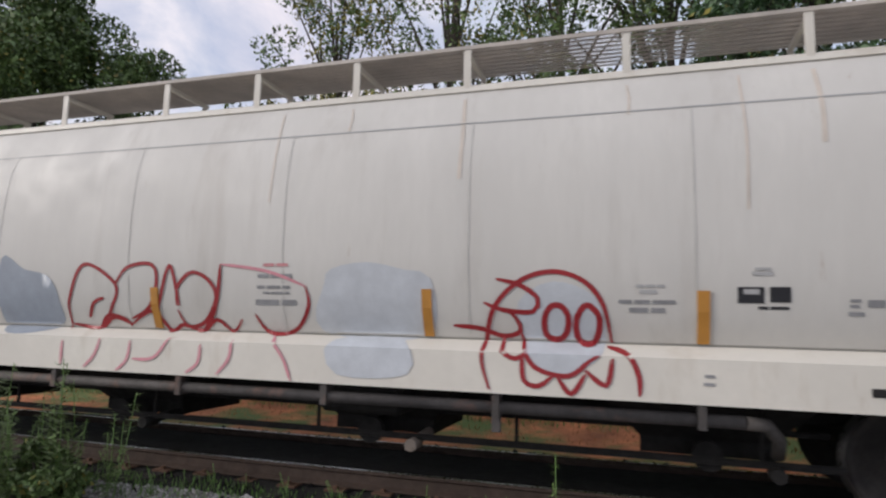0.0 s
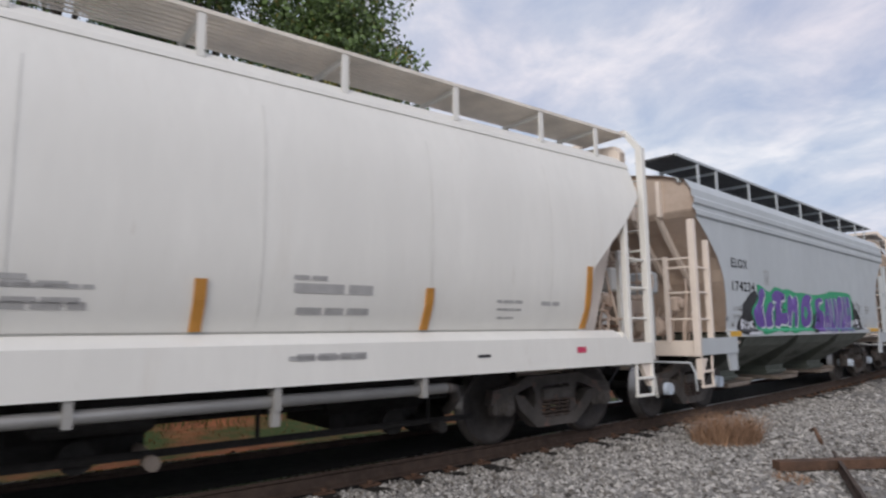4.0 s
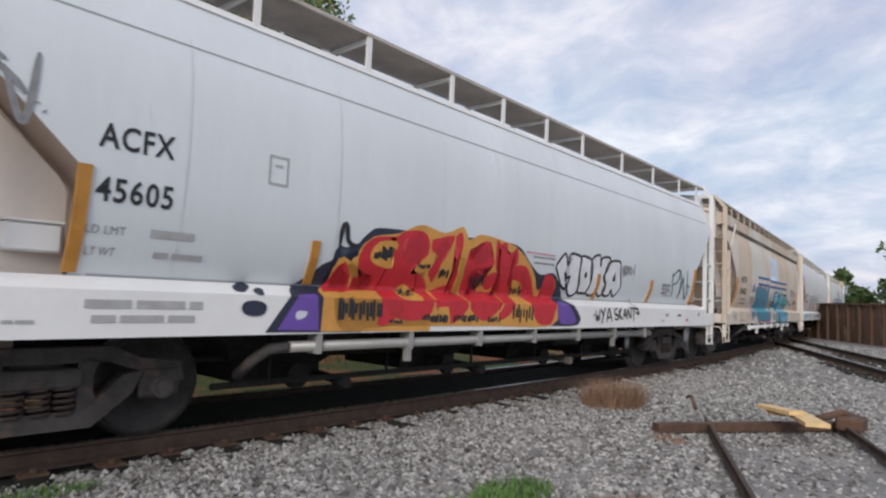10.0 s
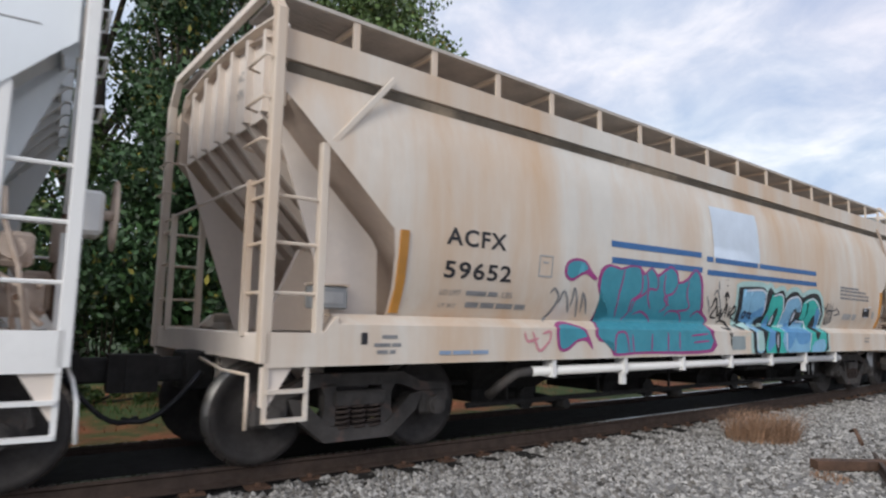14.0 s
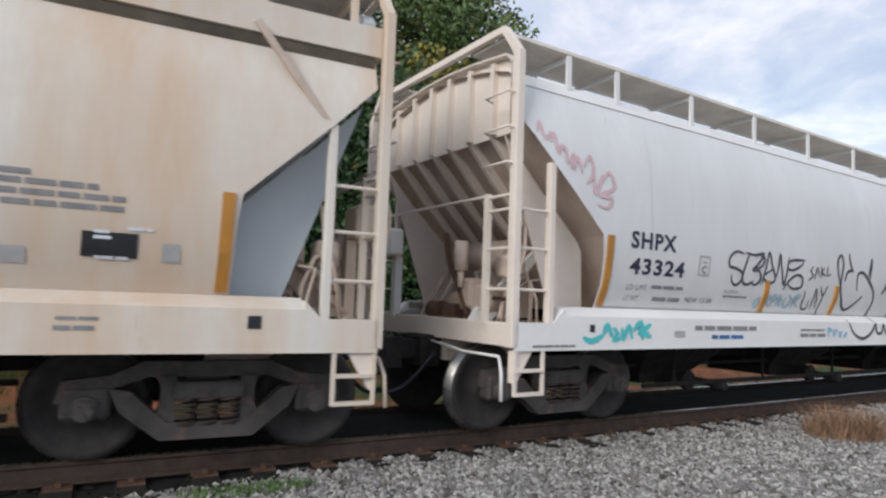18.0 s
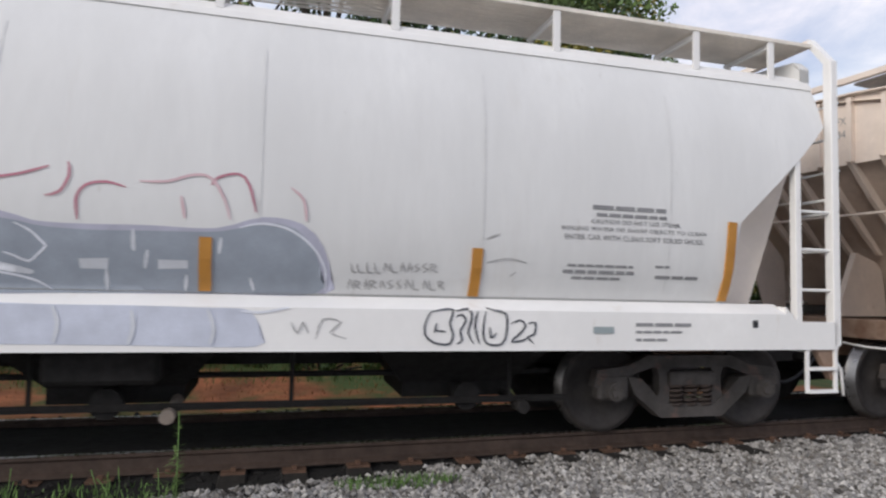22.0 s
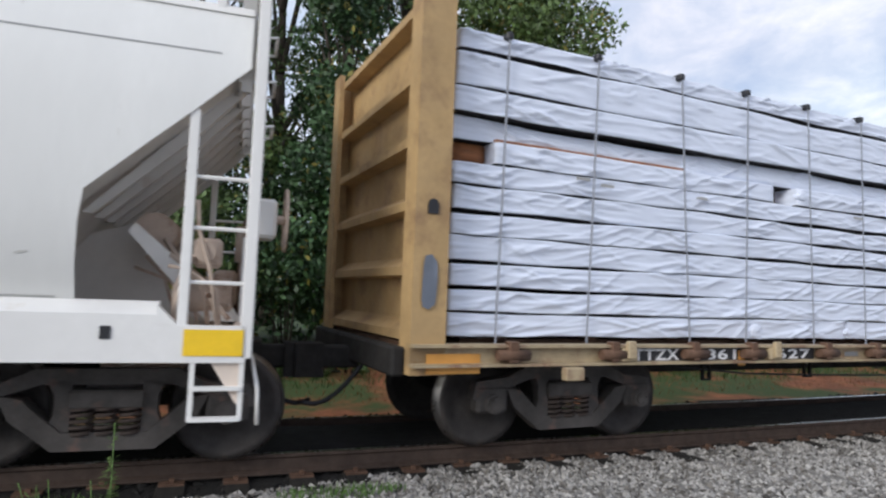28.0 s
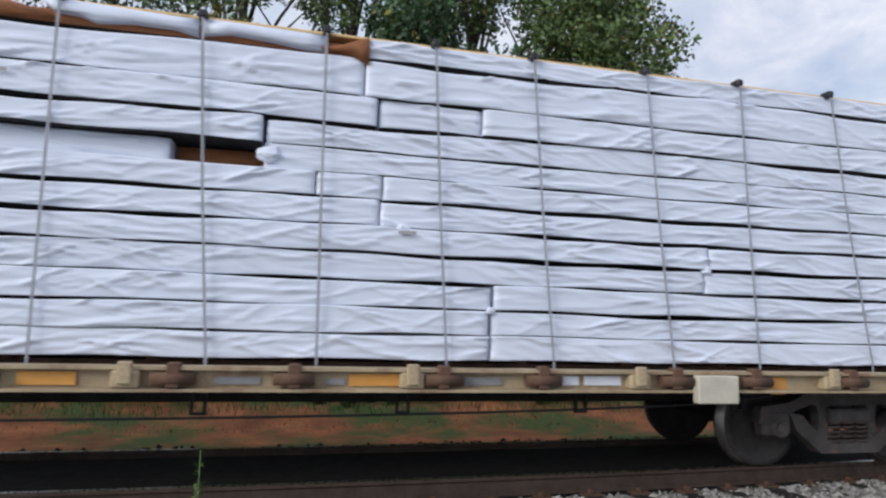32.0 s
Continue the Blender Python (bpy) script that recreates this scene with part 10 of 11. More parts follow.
strokes("F", "soft_black", 0.045, 2,
        [(72.49, 1.81), (72.42, 1.94), (72.37, 2.14), (72.47, 2.24), (72.54, 2.12), (72.51, 1.86), (72.6, 1.6), (72.84, 1.44), (73.21, 1.66)],
        [(72.71, 2.29), (72.75, 2.13), (72.85, 2)],
        [(72.61, 1.86), (72.67, 2), (72.83, 2.03)],
        [(73.02, 1.74), (72.99, 1.97), (73.15, 2.02), (73.32, 1.93), (73.58, 1.7), (73.56, 1.32), (73.52, 1.14)],
        [(73.32, 1.93), (73.43, 2.24), (73.39, 1.91)],
        [(74.05, 2.31), (74.04, 1.96), (73.83, 1.71)],
        [(74.33, 2.11), (74.53, 2.31), (74.49, 1.92), (74.29, 1.78), (73.93, 1.88)],
        [(74.1, 1.76), (74.25, 1.62), (74.27, 1.29)],
        [(74.43, 1.85), (74.6, 1.57)],
        [(72.69, 1.29), (72.82, 1.11), (73.09, 1.02), (73.37, 1.1), (73.52, 1.23), (73.57, 1.11), (73.72, 1.11), (73.79, 1.24), (73.87, 1.11), (74.08, 1.1), (74.25, 1.24), (74.38, 1.22)],
        [(73.93, 1.88), (74.04, 1.76), (74.14, 1.91)], label="large black scrawled letters")
patch("F", "lavender", 0, [(75.16, 1.54), (75.16, 1.67), (75.22, 1.78), (75.36, 1.86), (75.58, 1.91), (75.79, 1.85), (76.09, 1.84), (76.53, 1.85), (77.01, 1.85), (77.35, 1.95), (77.65, 1.91), (77.82, 1.74), (77.89, 1.49), (77.84, 1.36), (76.96, 1.35), (76.03, 1.34), (75.44, 1.33), (75.22, 1.42)], True, "paint_patch", "faded lavender halo of old letters")
patch("F", "grey_blue", 1, [(75.37, 1.78), (75.58, 1.86), (75.79, 1.82), (76.09, 1.80), (76.53, 1.81), (77.06, 1.83), (77.35, 1.91), (77.60, 1.87), (77.75, 1.71), (77.81, 1.51), (77.78, 1.37), (76.96, 1.36), (76.03, 1.34), (75.41, 1.35), (75.31, 1.54)], True, "paint_patch", "faded grey-blue letters")
patch("F", "sill_lavender", 0, [(74.97, 0.98), (74.98, 1.12), (75.08, 1.23), (75.29, 1.27), (75.94, 1.26), (76.41, 1.26), (76.92, 1.25), (77.29, 1.23), (77.36, 1.05), (77.33, 0.96), (76.46, 0.97), (75.62, 0.98)], True, "paint_patch")
patch("F", "ghost_pale", 2, [(76.08, 1.59), (76.28, 1.60), (76.27, 1.52), (76.09, 1.52)], False, "paint_patch")
patch("F", "ghost_pale", 2, [(76.61, 1.60), (76.82, 1.60), (76.82, 1.54), (76.61, 1.53)], False, "paint_patch")
patch("F", "ghost_pale", 2, [(75.48, 1.56), (75.59, 1.55), (75.78, 1.50), (75.76, 1.47), (75.60, 1.49), (75.48, 1.52)], True, "paint_patch")
strokes("F", "white_line", 0.018, 2,
        [(75.67, 1.83), (75.77, 1.78), (75.84, 1.71), (75.87, 1.67), (75.82, 1.61), (75.76, 1.56), (75.67, 1.60), (75.61, 1.62)],
        [(75.43, 1.59), (75.43, 1.53), (75.52, 1.49), (75.68, 1.46), (75.81, 1.42), (75.90, 1.36)],
        [(77.18, 1.86), (77.35, 1.90), (77.56, 1.86), (77.74, 1.73), (77.84, 1.56), (77.85, 1.40)],
        [(77.57, 1.26), (77.36, 1.22), (77.21, 1.23)])
strokes("F", "ghost_pale", 0.03, 2,
        [(76.44, 1.82), (76.44, 1.71), (76.45, 1.66)],
        [(76.26, 1.52), (76.26, 1.36)],
        [(76.54, 1.67), (76.52, 1.53)],
        [(76.81, 1.49), (76.80, 1.37)],
        [(77.05, 1.78), (77.04, 1.66)],
        [(77.27, 1.48), (77.30, 1.38)],
        [(76.46, 1.23), (76.48, 1.10), (76.45, 0.98)],
        [(76.98, 1.24), (77.03, 1.10), (77.01, 0.98)],
        [(75.95, 1.25), (75.99, 1.13), (75.97, 0.99)])
strokes("F", "thin_red", 0.018, 2,
        [(74.65, 2.10), (74.70, 2.09), (74.79, 2.12), (74.86, 2.12)],
        [(74.93, 2.27), (74.97, 2.26), (75.00, 2.19), (75.02, 2.07), (75.03, 1.96)],
        [(74.99, 2.23), (74.92, 2.14), (74.89, 2.07), (74.90, 2.01)],
        [(75.01, 2.20), (75.08, 2.16), (75.14, 2.10)],
        [(75.34, 2.12), (75.49, 2.13), (75.69, 2.17), (75.88, 2.24)],
        [(74.97, 1.73), (74.92, 1.82), (74.94, 1.90), (75.03, 1.95), (75.15, 1.92), (75.27, 1.86)],
        [(75.13, 1.45), (75.05, 1.56), (75.03, 1.68), (75.06, 1.78), (75.13, 1.82), (75.17, 1.77)],
        [(76.00, 2.28), (76.01, 2.18), (75.95, 2.06), (75.86, 2.03)],
        [(76.07, 1.87), (76.06, 2.03), (76.12, 2.12), (76.25, 2.15), (76.38, 2.12)],
        [(76.97, 2.17), (77.01, 2.23), (77.16, 2.27), (77.24, 2.19), (77.30, 1.98)], label="thin red outline letters")
strokes("F", "old_pink", 0.02, 2,
        [(75.19, 2.10), (75.25, 2.18), (75.35, 2.23), (75.39, 2.29)],
        [(75.34, 2.13), (75.34, 2.07), (75.28, 1.96), (75.23, 1.88)],
        [(76.47, 2.17), (76.66, 2.18), (76.84, 2.24), (76.97, 2.22), (77.07, 2.06), (77.11, 1.92)],
        [(76.76, 2.08), (76.79, 1.91)],
        [(77.55, 2.19), (77.65, 2.10), (77.68, 1.93)])
strokes("F", "faint", 0.02, 1,
        [(74.69, 1.73), (74.71, 1.63), (74.77, 1.53), (74.83, 1.37)],
        [(74.85, 1.29), (74.94, 1.19), (74.98, 1.11)])
patch("F", "plate_grey", 1, [(74.38, 1.23), (74.77, 1.22), (74.74, 1.05), (74.4, 1.06)], False, "paint_patch")
bars("F", "yellow_tag", 2, (74.51, 0.99, 74.65, 1.04))
bars("F", "ink", 1, (71.35, 1.12, 71.98, 1.16), (71.34, 1.04, 72, 1.10))
strokes("F", "sky_fill", 0.03, 2,
        [(72.08, 1.17), (72.08, 1.04)],
        [(72.06, 1.17), (72.18, 1.15), (72.08, 1.11)],
        [(72.22, 1.15), (72.22, 1.04)],
        [(72.26, 1.04), (72.28, 1.15), (72.36, 1.1)],
        [(72.4, 1.14), (72.4, 1.03), (72.48, 1.14)],
        [(72.5, 1.03), (72.61, 1.12), (72.57, 1.02)])
bars("F", "ink", 1, (80.15, 2.16, 80.89, 2.21), (80.19, 2.10, 80.9, 2.14), (79.94, 1.65, 80.59, 1.68), (79.9, 1.59, 80.64, 1.63), (79.99, 1.54, 80.49, 1.57), (80.82, 1.66, 80.97, 1.69), (80.83, 1.56, 81.31, 1.60), (80.59, 1.13, 81.19, 1.17), (80.59, 1.07, 81.07, 1.10), (80.59, 1.00, 80.95, 1.03))
lettering("F", "CAUTION DO NOT USE STEAM,", "ink", 1, 80.14, 2.035, 81.05, 0.045, 0.01)
lettering("F", "BOILING WATER OR SHARP OBJECTS TO CLEAN", "ink", 1, 79.86, 1.965, 81.33, 0.045, 0.01)
lettering("F", "ENTER CAR WITH CLEAN SOFT SOLED SHOES.", "ink", 1, 79.89, 1.895, 81.31, 0.045, 0.01)
bars("F", "plate_grey", 2, (80.17, 1.07, 80.37, 1.13), name="plate")
bars("F", "black", 1, (81.84, 1.12, 81.9, 1.21))
strokes("F", "soft_black", 0.018, 2,
        [(78.70, 1.24), (78.66, 1.17), (78.65, 1.06), (78.73, 0.99), (78.86, 0.98), (78.89, 1.06), (78.86, 1.15), (78.89, 1.26), (78.79, 1.26), (78.70, 1.24)],
        [(78.73, 1.09), (78.83, 1.08)],
        [(78.75, 1.15), (78.73, 1.07)],
        [(78.92, 0.98), (78.97, 1.01), (78.95, 1.09), (79.00, 1.17), (78.96, 1.22), (78.91, 1.20)],
        [(78.91, 1.25), (79.02, 1.27), (79.05, 1.20), (79.02, 1.07), (79.07, 0.98)],
        [(79.10, 1.25), (79.08, 1.12), (79.12, 0.98)],
        [(79.18, 1.28), (79.25, 1.26), (79.35, 1.23), (79.36, 1.09), (79.32, 0.98), (79.19, 0.98), (79.15, 1.07), (79.17, 1.25)],
        [(79.21, 1.12), (79.22, 1.03), (79.27, 1.07)],
        [(79.40, 1.15), (79.48, 1.18), (79.53, 1.13), (79.46, 1.05), (79.40, 1.00), (79.51, 1.01), (79.59, 1.06)],
        [(79.55, 1.15), (79.62, 1.16), (79.61, 1.06), (79.55, 1.04), (79.61, 0.98)], label="small black outlined tag")
strokes("F", "faint", 0.014, 1,
        [(78.04, 1.62), (78.06, 1.55), (78.09, 1.55)],
        [(78.09, 1.62), (78.11, 1.55), (78.16, 1.55)],
        [(78.17, 1.63), (78.18, 1.55), (78.23, 1.55)],
        [(78.23, 1.63), (78.25, 1.55), (78.29, 1.55)],
        [(78.31, 1.55), (78.32, 1.63), (78.36, 1.56)],
        [(78.36, 1.63), (78.38, 1.56), (78.43, 1.56)],
        [(78.45, 1.56), (78.46, 1.64), (78.49, 1.56)],
        [(78.51, 1.56), (78.52, 1.64), (78.55, 1.56)],
        [(78.60, 1.63), (78.56, 1.61), (78.61, 1.59), (78.57, 1.56)],
        [(78.67, 1.64), (78.63, 1.61), (78.68, 1.59), (78.64, 1.56)],
        [(78.71, 1.57), (78.70, 1.63), (78.75, 1.62), (78.72, 1.59), (78.77, 1.56)],
        [(78.03, 1.41), (78.04, 1.49), (78.08, 1.41)],
        [(78.10, 1.42), (78.08, 1.48), (78.13, 1.46), (78.10, 1.44), (78.14, 1.41)],
        [(78.17, 1.41), (78.17, 1.49), (78.20, 1.41)],
        [(78.22, 1.42), (78.20, 1.48), (78.26, 1.47), (78.22, 1.45), (78.27, 1.42)],
        [(78.30, 1.42), (78.30, 1.49), (78.34, 1.42)],
        [(78.39, 1.49), (78.35, 1.47), (78.40, 1.44), (78.36, 1.42)],
        [(78.46, 1.49), (78.43, 1.47), (78.47, 1.44), (78.44, 1.42)],
        [(78.51, 1.42), (78.51, 1.50), (78.56, 1.42)],
        [(78.56, 1.50), (78.58, 1.42), (78.63, 1.42)],
        [(78.66, 1.42), (78.66, 1.50), (78.70, 1.42)],
        [(78.70, 1.50), (78.72, 1.42), (78.77, 1.42)],
        [(78.80, 1.43), (78.78, 1.49), (78.83, 1.48), (78.80, 1.46), (78.85, 1.42)],
        [(77.59, 1.15), (77.64, 1.06), (77.68, 1.15), (77.72, 1.06)],
        [(77.78, 1.02), (77.83, 1.17), (77.97, 1.15), (77.89, 1.07), (78.02, 1.02)],
        [(79.17, 1.86), (79.29, 1.91)],
        [(79.19, 1.66), (79.38, 1.70), (79.55, 1.67)],
        [(79.41, 1.55), (79.46, 1.59)], label="faint scrawled words")
lettering("G", "ACFX", "black", 1, 86.45, 2.04, 87.19, 0.21, 0.03, 0.0, "lettering")
lettering("G", "45834", "black", 1, 86.46, 1.72, 87.38, 0.19, 0.03, 0.0, "lettering")
boxed("G", "ink", 87.54, 1.81, 87.76, 2.04)
lettering("G", "CAUTION", "ink", 1, 88.47, 1.55, 88.76, 0.045)
lettering("G", "NOTE THIS CAR HAS FOUR COMPARTMENTS", "ink", 1, 87.82, 1.03, 89.15, 0.055)
lettering("G", "C", "ink", 1, 87.61, 1.84, 87.70, 0.09, 0.03)
bars("G", "ink", 1, (88.36, 1.50, 88.91, 1.53), (89.53, 1.49, 90.32, 1.52))
lettering("G", "LD LMT 194500 LBS", "ink", 1, 86.45, 1.56, 87.4, 0.06, 0.0, 0.0, "lettering")
lettering("G", "LT WT   68500 LBS", "ink", 1, 86.47, 1.42, 87.42, 0.06, 0.0, 0.0, "lettering")
bars("G", "worn_blue", 1, (85.57, 1.12, 86.26, 1.17), (85.47, 0.99, 86.41, 1.05))
bars("G", "yellow", 1, (84.16, 0.96, 84.55, 1.15), (87.46, 0.94, 87.85, 1.04), (90, 0.94, 90.39, 1.03), name="reflector")
bars("G", "black", 1, (84.99, 1.07, 85.06, 1.18))
bars("G", "plate_grey", 1, (87.24, 1.02, 87.44, 1.15), name="plate")
strokes("G", "blue", 0.095, 1,
        [(87.62, 2.35), (90.71, 2.345)],
        [(90.8, 2.35), (92.11, 2.36)],
        [(92.2, 2.36), (95.27, 2.38)],
        [(87.61, 2.16), (91.4, 2.16), (95.27, 2.18)], name="stripe")
patch("G", "blue", 2, [(90.82, 2.455), (90.81, 2.49), (90.82, 2.57), (90.86, 2.7), (90.94, 2.84), (91.03, 2.96), (91.15, 3.06), (91.27, 3.1), (91.38, 3.14), (91.52, 3.14), (91.67, 3.11), (91.79, 3.05), (91.9, 2.96), (91.99, 2.86), (92.05, 2.75), (92.09, 2.6), (92.11, 2.455)], False, "paint_patch", "blue half-round emblem")
patch("G", "white_g", 3, [(90.86, 2.55), (90.90, 2.68), (91.00, 2.85), (91.14, 2.99), (91.22, 3.01), (91.19, 2.89), (91.08, 2.70), (90.98, 2.58), (90.90, 2.52)], True, "paint_patch")
patch("G", "white_g", 3, [(91.26, 3.11), (91.20, 2.90), (91.10, 2.67), (90.95, 2.53), (90.81, 2.44), (90.87, 2.41), (91.00, 2.46), (91.11, 2.56), (91.22, 2.74), (91.29, 2.93), (91.31, 3.12)], True, "paint_patch")
patch("G", "white_g", 3, [(91.09, 2.42), (91.22, 2.61), (91.33, 2.82), (91.37, 2.76), (91.31, 2.57), (91.25, 2.42)], True, "paint_patch")
patch("G", "white_g", 3, [(91.35, 2.42), (91.41, 2.65), (91.45, 2.74), (91.50, 2.60), (91.54, 2.42)], True, "paint_patch")
patch("G", "white_g", 3, [(91.50, 3.12), (91.45, 2.93), (91.45, 2.75), (91.50, 2.58), (91.59, 2.41), (91.67, 2.40), (91.61, 2.55), (91.53, 2.72), (91.50, 2.89), (91.56, 3.11)], True, "paint_patch")
patch("G", "white_g", 3, [(91.84, 3.00), (91.77, 2.80), (91.71, 2.63), (91.71, 2.40), (91.78, 2.40), (91.80, 2.60), (91.84, 2.77), (91.90, 2.96)], True, "paint_patch")
patch("G", "white_g", 3, [(91.98, 2.83), (91.91, 2.69), (91.89, 2.59), (92.03, 2.58), (92.03, 2.73)], True, "paint_patch")
strokes("G", "ink", 0.028, 2,
        [(92.34, 1.43), (92.34, 1.67), (92.43, 1.5), (92.49, 1.69), (92.55, 1.46)],
        [(92.57, 1.46), (92.64, 1.71), (92.73, 1.46)],
        [(92.59, 1.54), (92.69, 1.56)],
        [(92.91, 1.68), (92.8, 1.7), (92.76, 1.62), (92.89, 1.56), (92.87, 1.48), (92.76, 1.48)],
        [(92.95, 1.73), (92.98, 1.47)],
        [(93.06, 1.71), (92.97, 1.6), (93.1, 1.49)], label="thin black handwritten letters")
patch("G", "black", 2, [(93.1, 1.38), (93.07, 1.73), (93.16, 1.88), (93.35, 1.94), (93.22, 1.74), (93.2, 1.31), (93.27, 0.95), (93.19, 0.94)], True, "paint_patch")
patch("G", "silver", 3, [(93.17, 1.71), (93.21, 1.85), (93.35, 1.92), (93.49, 1.86), (93.64, 1.91), (93.8, 1.88), (93.92, 1.95), (94.1, 1.92), (94.27, 1.97), (94.47, 1.93), (94.52, 1.8), (94.7, 1.71), (94.82, 1.6), (94.97, 1.51), (94.98, 1.27), (94.95, 0.96), (93.22, 0.97), (93.14, 1.31)], True, "paint_patch", "silver bubble letters outlined in black")
strokes("G", "black", 0.05, 4,
        [(93.2, 0.97), (93.15, 1.31), (93.15, 1.71), (93.33, 1.93), (93.52, 1.8), (93.52, 1.51), (93.41, 1.31)],
        [(93.51, 1.8), (93.64, 1.91), (93.82, 1.82), (93.8, 1.67), (93.61, 1.64)],
        [(93.41, 1.32), (93.64, 1.51), (93.81, 1.45), (93.84, 1.25), (93.8, 0.96)],
        [(93.82, 1.82), (93.96, 1.96), (94.16, 1.89), (94.12, 1.73), (93.94, 1.63), (93.89, 1.52)],
        [(93.94, 1.6), (94.16, 1.53), (94.26, 1.26), (94.24, 0.96)],
        [(94.15, 1.89), (94.3, 2), (94.52, 1.88), (94.53, 1.7), (94.33, 1.58), (94.39, 1.3)],
        [(94.53, 1.7), (94.73, 1.71), (94.68, 1.55), (94.51, 1.52)],
        [(94.66, 1.52), (94.9, 1.53), (94.99, 1.3), (94.94, 0.98)],
        [(94.45, 1.52), (94.66, 1.34), (94.68, 1.14), (94.63, 0.96)],
        [(94.34, 1.87), (94.42, 1.8)])
strokes("G", "ink", 0.03, 2,
        [(94.66, 1.86), (94.55, 1.83), (94.57, 1.65)],
        [(94.91, 1.85), (94.79, 1.82), (94.84, 1.71), (94.97, 1.64), (94.9, 1.53)])
bars("G", "ink", 1, (95.31, 2.12, 95.91, 2.16), (95.36, 2.06, 96.02, 2.10), (95.14, 1.97, 96.23, 2.02), (95.13, 1.92, 96.33, 1.96), (95.15, 1.83, 96.62, 1.90), (95.48, 1.71, 95.77, 1.74), (95.26, 1.65, 95.96, 1.68), (95.3, 1.60, 96.01, 1.63), (95.35, 1.54, 95.88, 1.57), (96.57, 1.14, 97.2, 1.19), (96.57, 1.08, 97.19, 1.11), (96.58, 1.01, 96.93, 1.04), (90.49, 1.06, 91.11, 1.09), (91.74, 1.07, 92.08, 1.10), (90.23, 1.52, 90.3, 1.55))
lettering("G", "CAUTION", "ink", 1, 90.65, 1.135, 90.93, 0.045, 0.03)
bars("G", "faint", 1, (90.55, 1.09, 91.03, 1.115), (90.48, 1.055, 91.10, 1.08))
lettering("G", "CAUTION", "ink", 1, 91.76, 1.135, 92.03, 0.045, 0.03)
bars("G", "faint", 1, (91.78, 1.09, 92.02, 1.115), (91.74, 1.055, 92.05, 1.08))
bars("G", "yellow", 2, (95.85, 0.97, 96.26, 1.06), (93.01, 0.98, 93.18, 1.07), (98.4, 0.97, 98.81, 1.16), name="reflector")
bars("G", "plate_grey", 1, (91.29, 1.02, 91.67, 1.19), name="plate")
bars("G", "sill_w", 2, (91.14, 0.98, 91.27, 1.23), name="plate")
bars("G", "ink", 3, (91.15, 1.205, 91.26, 1.225), (91.15, 1.17, 91.26, 1.185), (91.15, 0.99, 91.26, 1.005), name="bracket_edge")
bars("G", "black", 2, (96.18, 1.54, 96.5, 1.75), (97.86, 1.07, 97.93, 1.19))
bars("G", "plate_grey", 2, (96.18, 1.09, 96.4, 1.14))
patch("G", "dark_navy", 2, [(92.1, 1.1), (92.13, 1.16), (92.3, 1.2), (92.32, 1.235), (92.55, 1.23), (92.76, 1.25), (92.75, 1.12), (92.77, 1.0), (92.7, 0.985), (92.55, 1.0), (92.35, 0.98), (92.31, 1.03), (92.18, 1.04)], False, "paint_patch")
strokes("G", "teal", 0.045, 2,
        [(95.27, 1.42), (95.3, 1.49), (95.43, 1.4), (95.46, 1.5), (95.63, 1.42)],
        [(95.73, 1.41), (95.73, 1.5), (95.82, 1.41), (95.84, 1.5), (95.94, 1.42)],
        [(96.04, 1.43), (96.08, 1.51), (96.15, 1.43)],
        [(96.26, 1.43), (96.3, 1.52), (96.44, 1.45)],
        [(95.22, 1.31), (95.61, 1.34), (95.92, 1.31)],
        [(95.21, 1.12), (95.25, 1.22), (95.34, 1.2), (95.25, 1.16)],
        [(95.38, 1.2), (95.42, 1.12), (95.49, 1.2)],
        [(95.58, 1.12), (95.61, 1.21), (95.67, 1.13)],
        [(95.78, 1.2), (95.85, 1.12), (95.89, 1.21)],
        [(95.99, 1.21), (95.99, 1.12)])


def scuffs(car, x0, x1, z0, z1, count, seed, label):
    """Dry rubbed marks: short uneven level strokes in loose clusters."""
    rnd = random.Random(seed)
    C = CARS[car]
    bm = bmesh.new()
    nests = [(rnd.uniform(x0, x1), rnd.uniform(z0, z1), rnd.uniform(0.15, 0.55)) for _ in range(max(3, count // 16))]
    for _ in range(count):
        cx, cz, r = rnd.choice(nests)
        x, z = cx + rnd.gauss(0, r), min(max(cz + rnd.gauss(0, 0.045), z0), z1)
        l = rnd.uniform(0.015, 0.11)
        x = min(max(x, x0), x1 - l)
        ribbon(bm, C, [(x, z), (x + l * 0.5, z + rnd.uniform(-0.012, 0.012)), (x + l, z + rnd.uniform(-0.02, 0.02))], rnd.uniform(0.004, 0.016), 0.5)
    tagged(part("scuffed_paint", bm, M["scuff"], C.ob, label), label, kind="stuff")


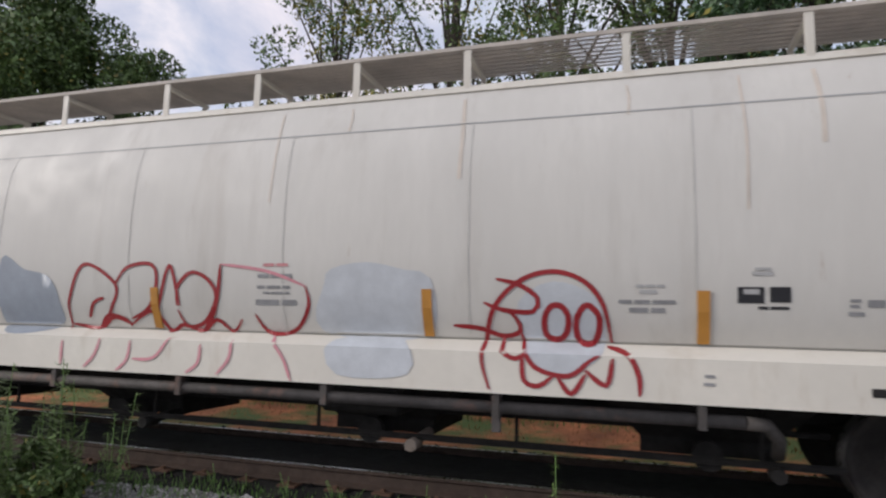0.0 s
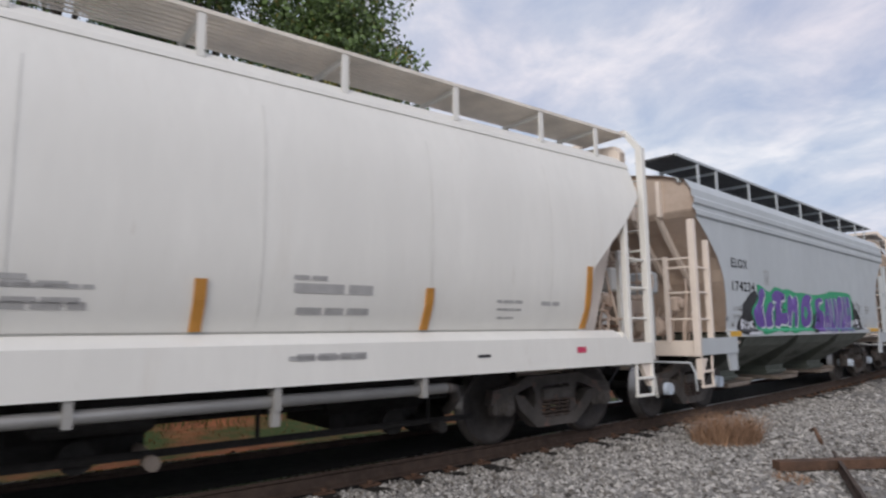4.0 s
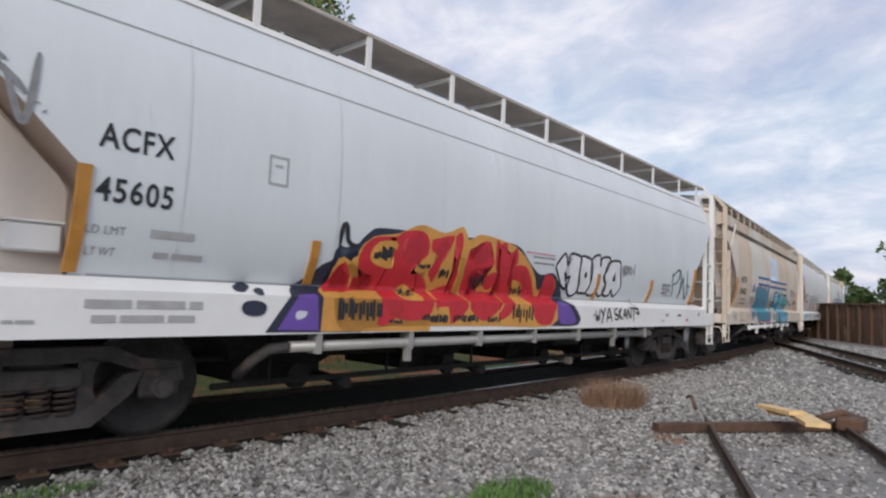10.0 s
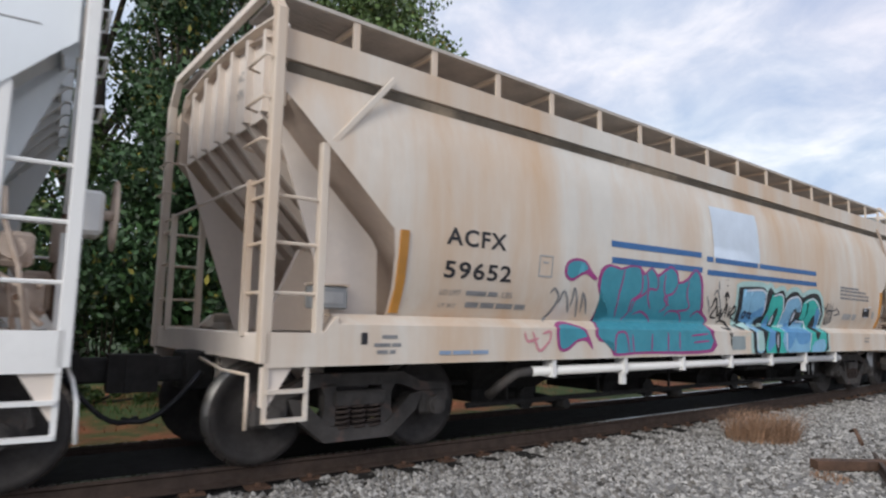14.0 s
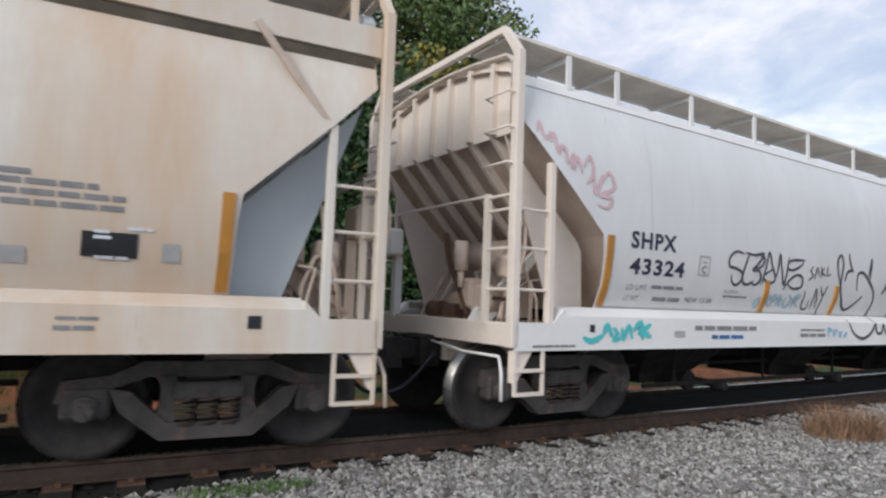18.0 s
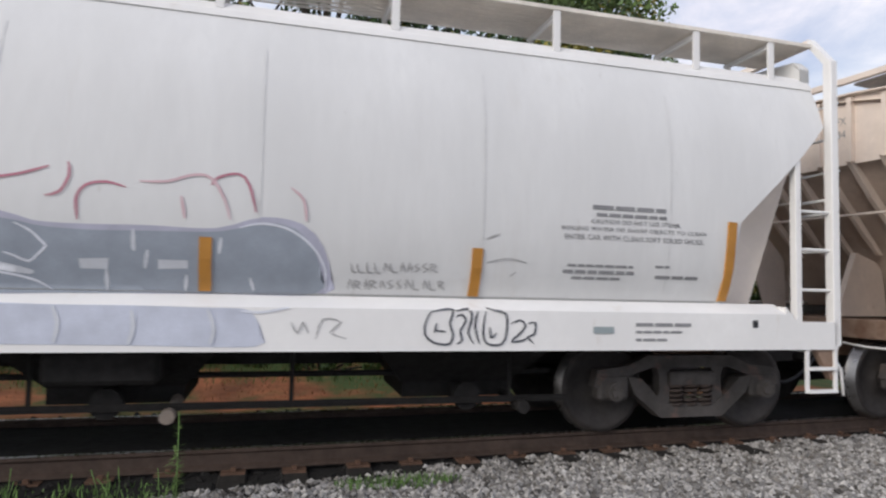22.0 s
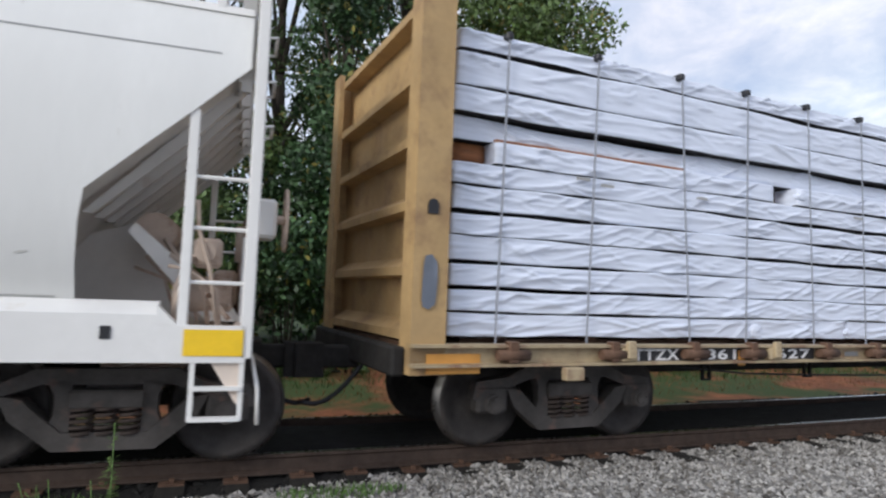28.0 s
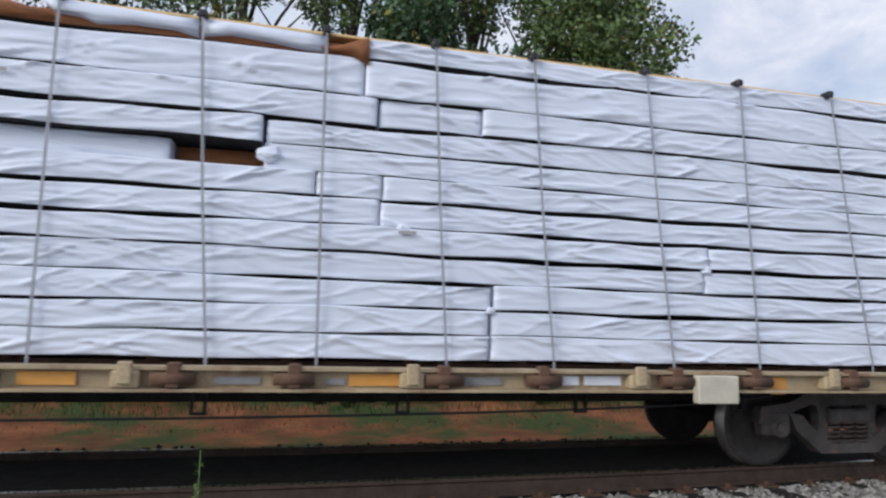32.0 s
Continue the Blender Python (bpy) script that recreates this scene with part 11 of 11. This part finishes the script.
scuffs("G", 88.9, 90.6, 1.42, 1.80, 45, 1, "dry grey scuffs on the white paint")
scuffs("G", 89.6, 93.2, 1.45, 2.15, 90, 2, "dry grey scuffs on the white paint")
scuffs("G", 95.6, 97.8, 1.42, 1.75, 70, 3, "dry grey scuffs on the white paint")
bars("H", "black", 0, (102.15, 0.897, 104.95, 1.028), name="number_panel")
lettering("H", "TTZX", "fresh_white", 1, 102.28, 0.905, 102.88, 0.112, 0.025, 0.0, "lettering")
lettering("H", "861", "fresh_white", 1, 103.24, 0.905, 103.69, 0.112, 0.025, 0.0, "lettering")
lettering("H", "627", "fresh_white", 1, 104.32, 0.905, 104.88, 0.112, 0.025, 0.0, "lettering")
bars("H", "orange_fill", 1, (103.72, 0.84, 103.83, 1.00), (100.08, 0.81, 100.59, 0.98), name="reflector")
bars("H", "orange_fill", 1, (109.5, 0.915, 109.9, 1.0), (110.64, 0.915, 111.03, 1.015), (113.03, 0.915, 113.45, 1.015), (117.01, 0.85, 117.19, 1.01), name="reflector")
bars("H", "ink", 1, (112.0, 0.915, 112.35, 0.99), (112.85, 0.915, 113.0, 0.98), (114.0, 0.915, 114.45, 1.0), (106.6, 0.92, 106.95, 0.97), (105.5, 0.92, 105.8, 0.99))
bars("H", "white_line", 1, (114.85, 0.915, 115.45, 1.02))
patch("H", "slate", 1, [(100.04, 1.80), (100.15, 1.75), (100.14, 1.39), (100.03, 1.37), (100.02, 1.52)], True, "paint_patch", "grey-blue rubbed paint on the corner post")


# ---------------------------------------------------------------- what moves
def car_rows(x0, x1, inset=2.6):
    rows = []
    for k in range(65):
        t = k * 0.5
        s = rolled(t)
        ax, ay, _ = on_track(x0 + inset - s)
        bx, by, _ = on_track(x1 - inset - s)
        a = math.atan2(by - ay, bx - ax)
        rows.append((t, pose((ax + bx) / 2 + 0.03 * math.sin(a), (ay + by) / 2 - 0.03 * math.cos(a), RAIL, 0, 0, math.degrees(a))))
    return rows


def motions():
    for C in CARS.values():
        walk(C.ob, car_rows(C.x0, C.x1))
    for load, C in LOADS:
        walk(load, car_rows(C.x0, C.x1))
    spin = []
    for k in range(193):
        t = k / 6
        spin.append((t, -math.degrees((rolled(t) - rolled(0)) / 0.457)))
    for w, dx, side in WHEELSETS:
        walk(w, [(t, pose(dx, 0, 0.457, 0, side * a, 0 if side > 0 else 180)) for t, a in spin])


motions()
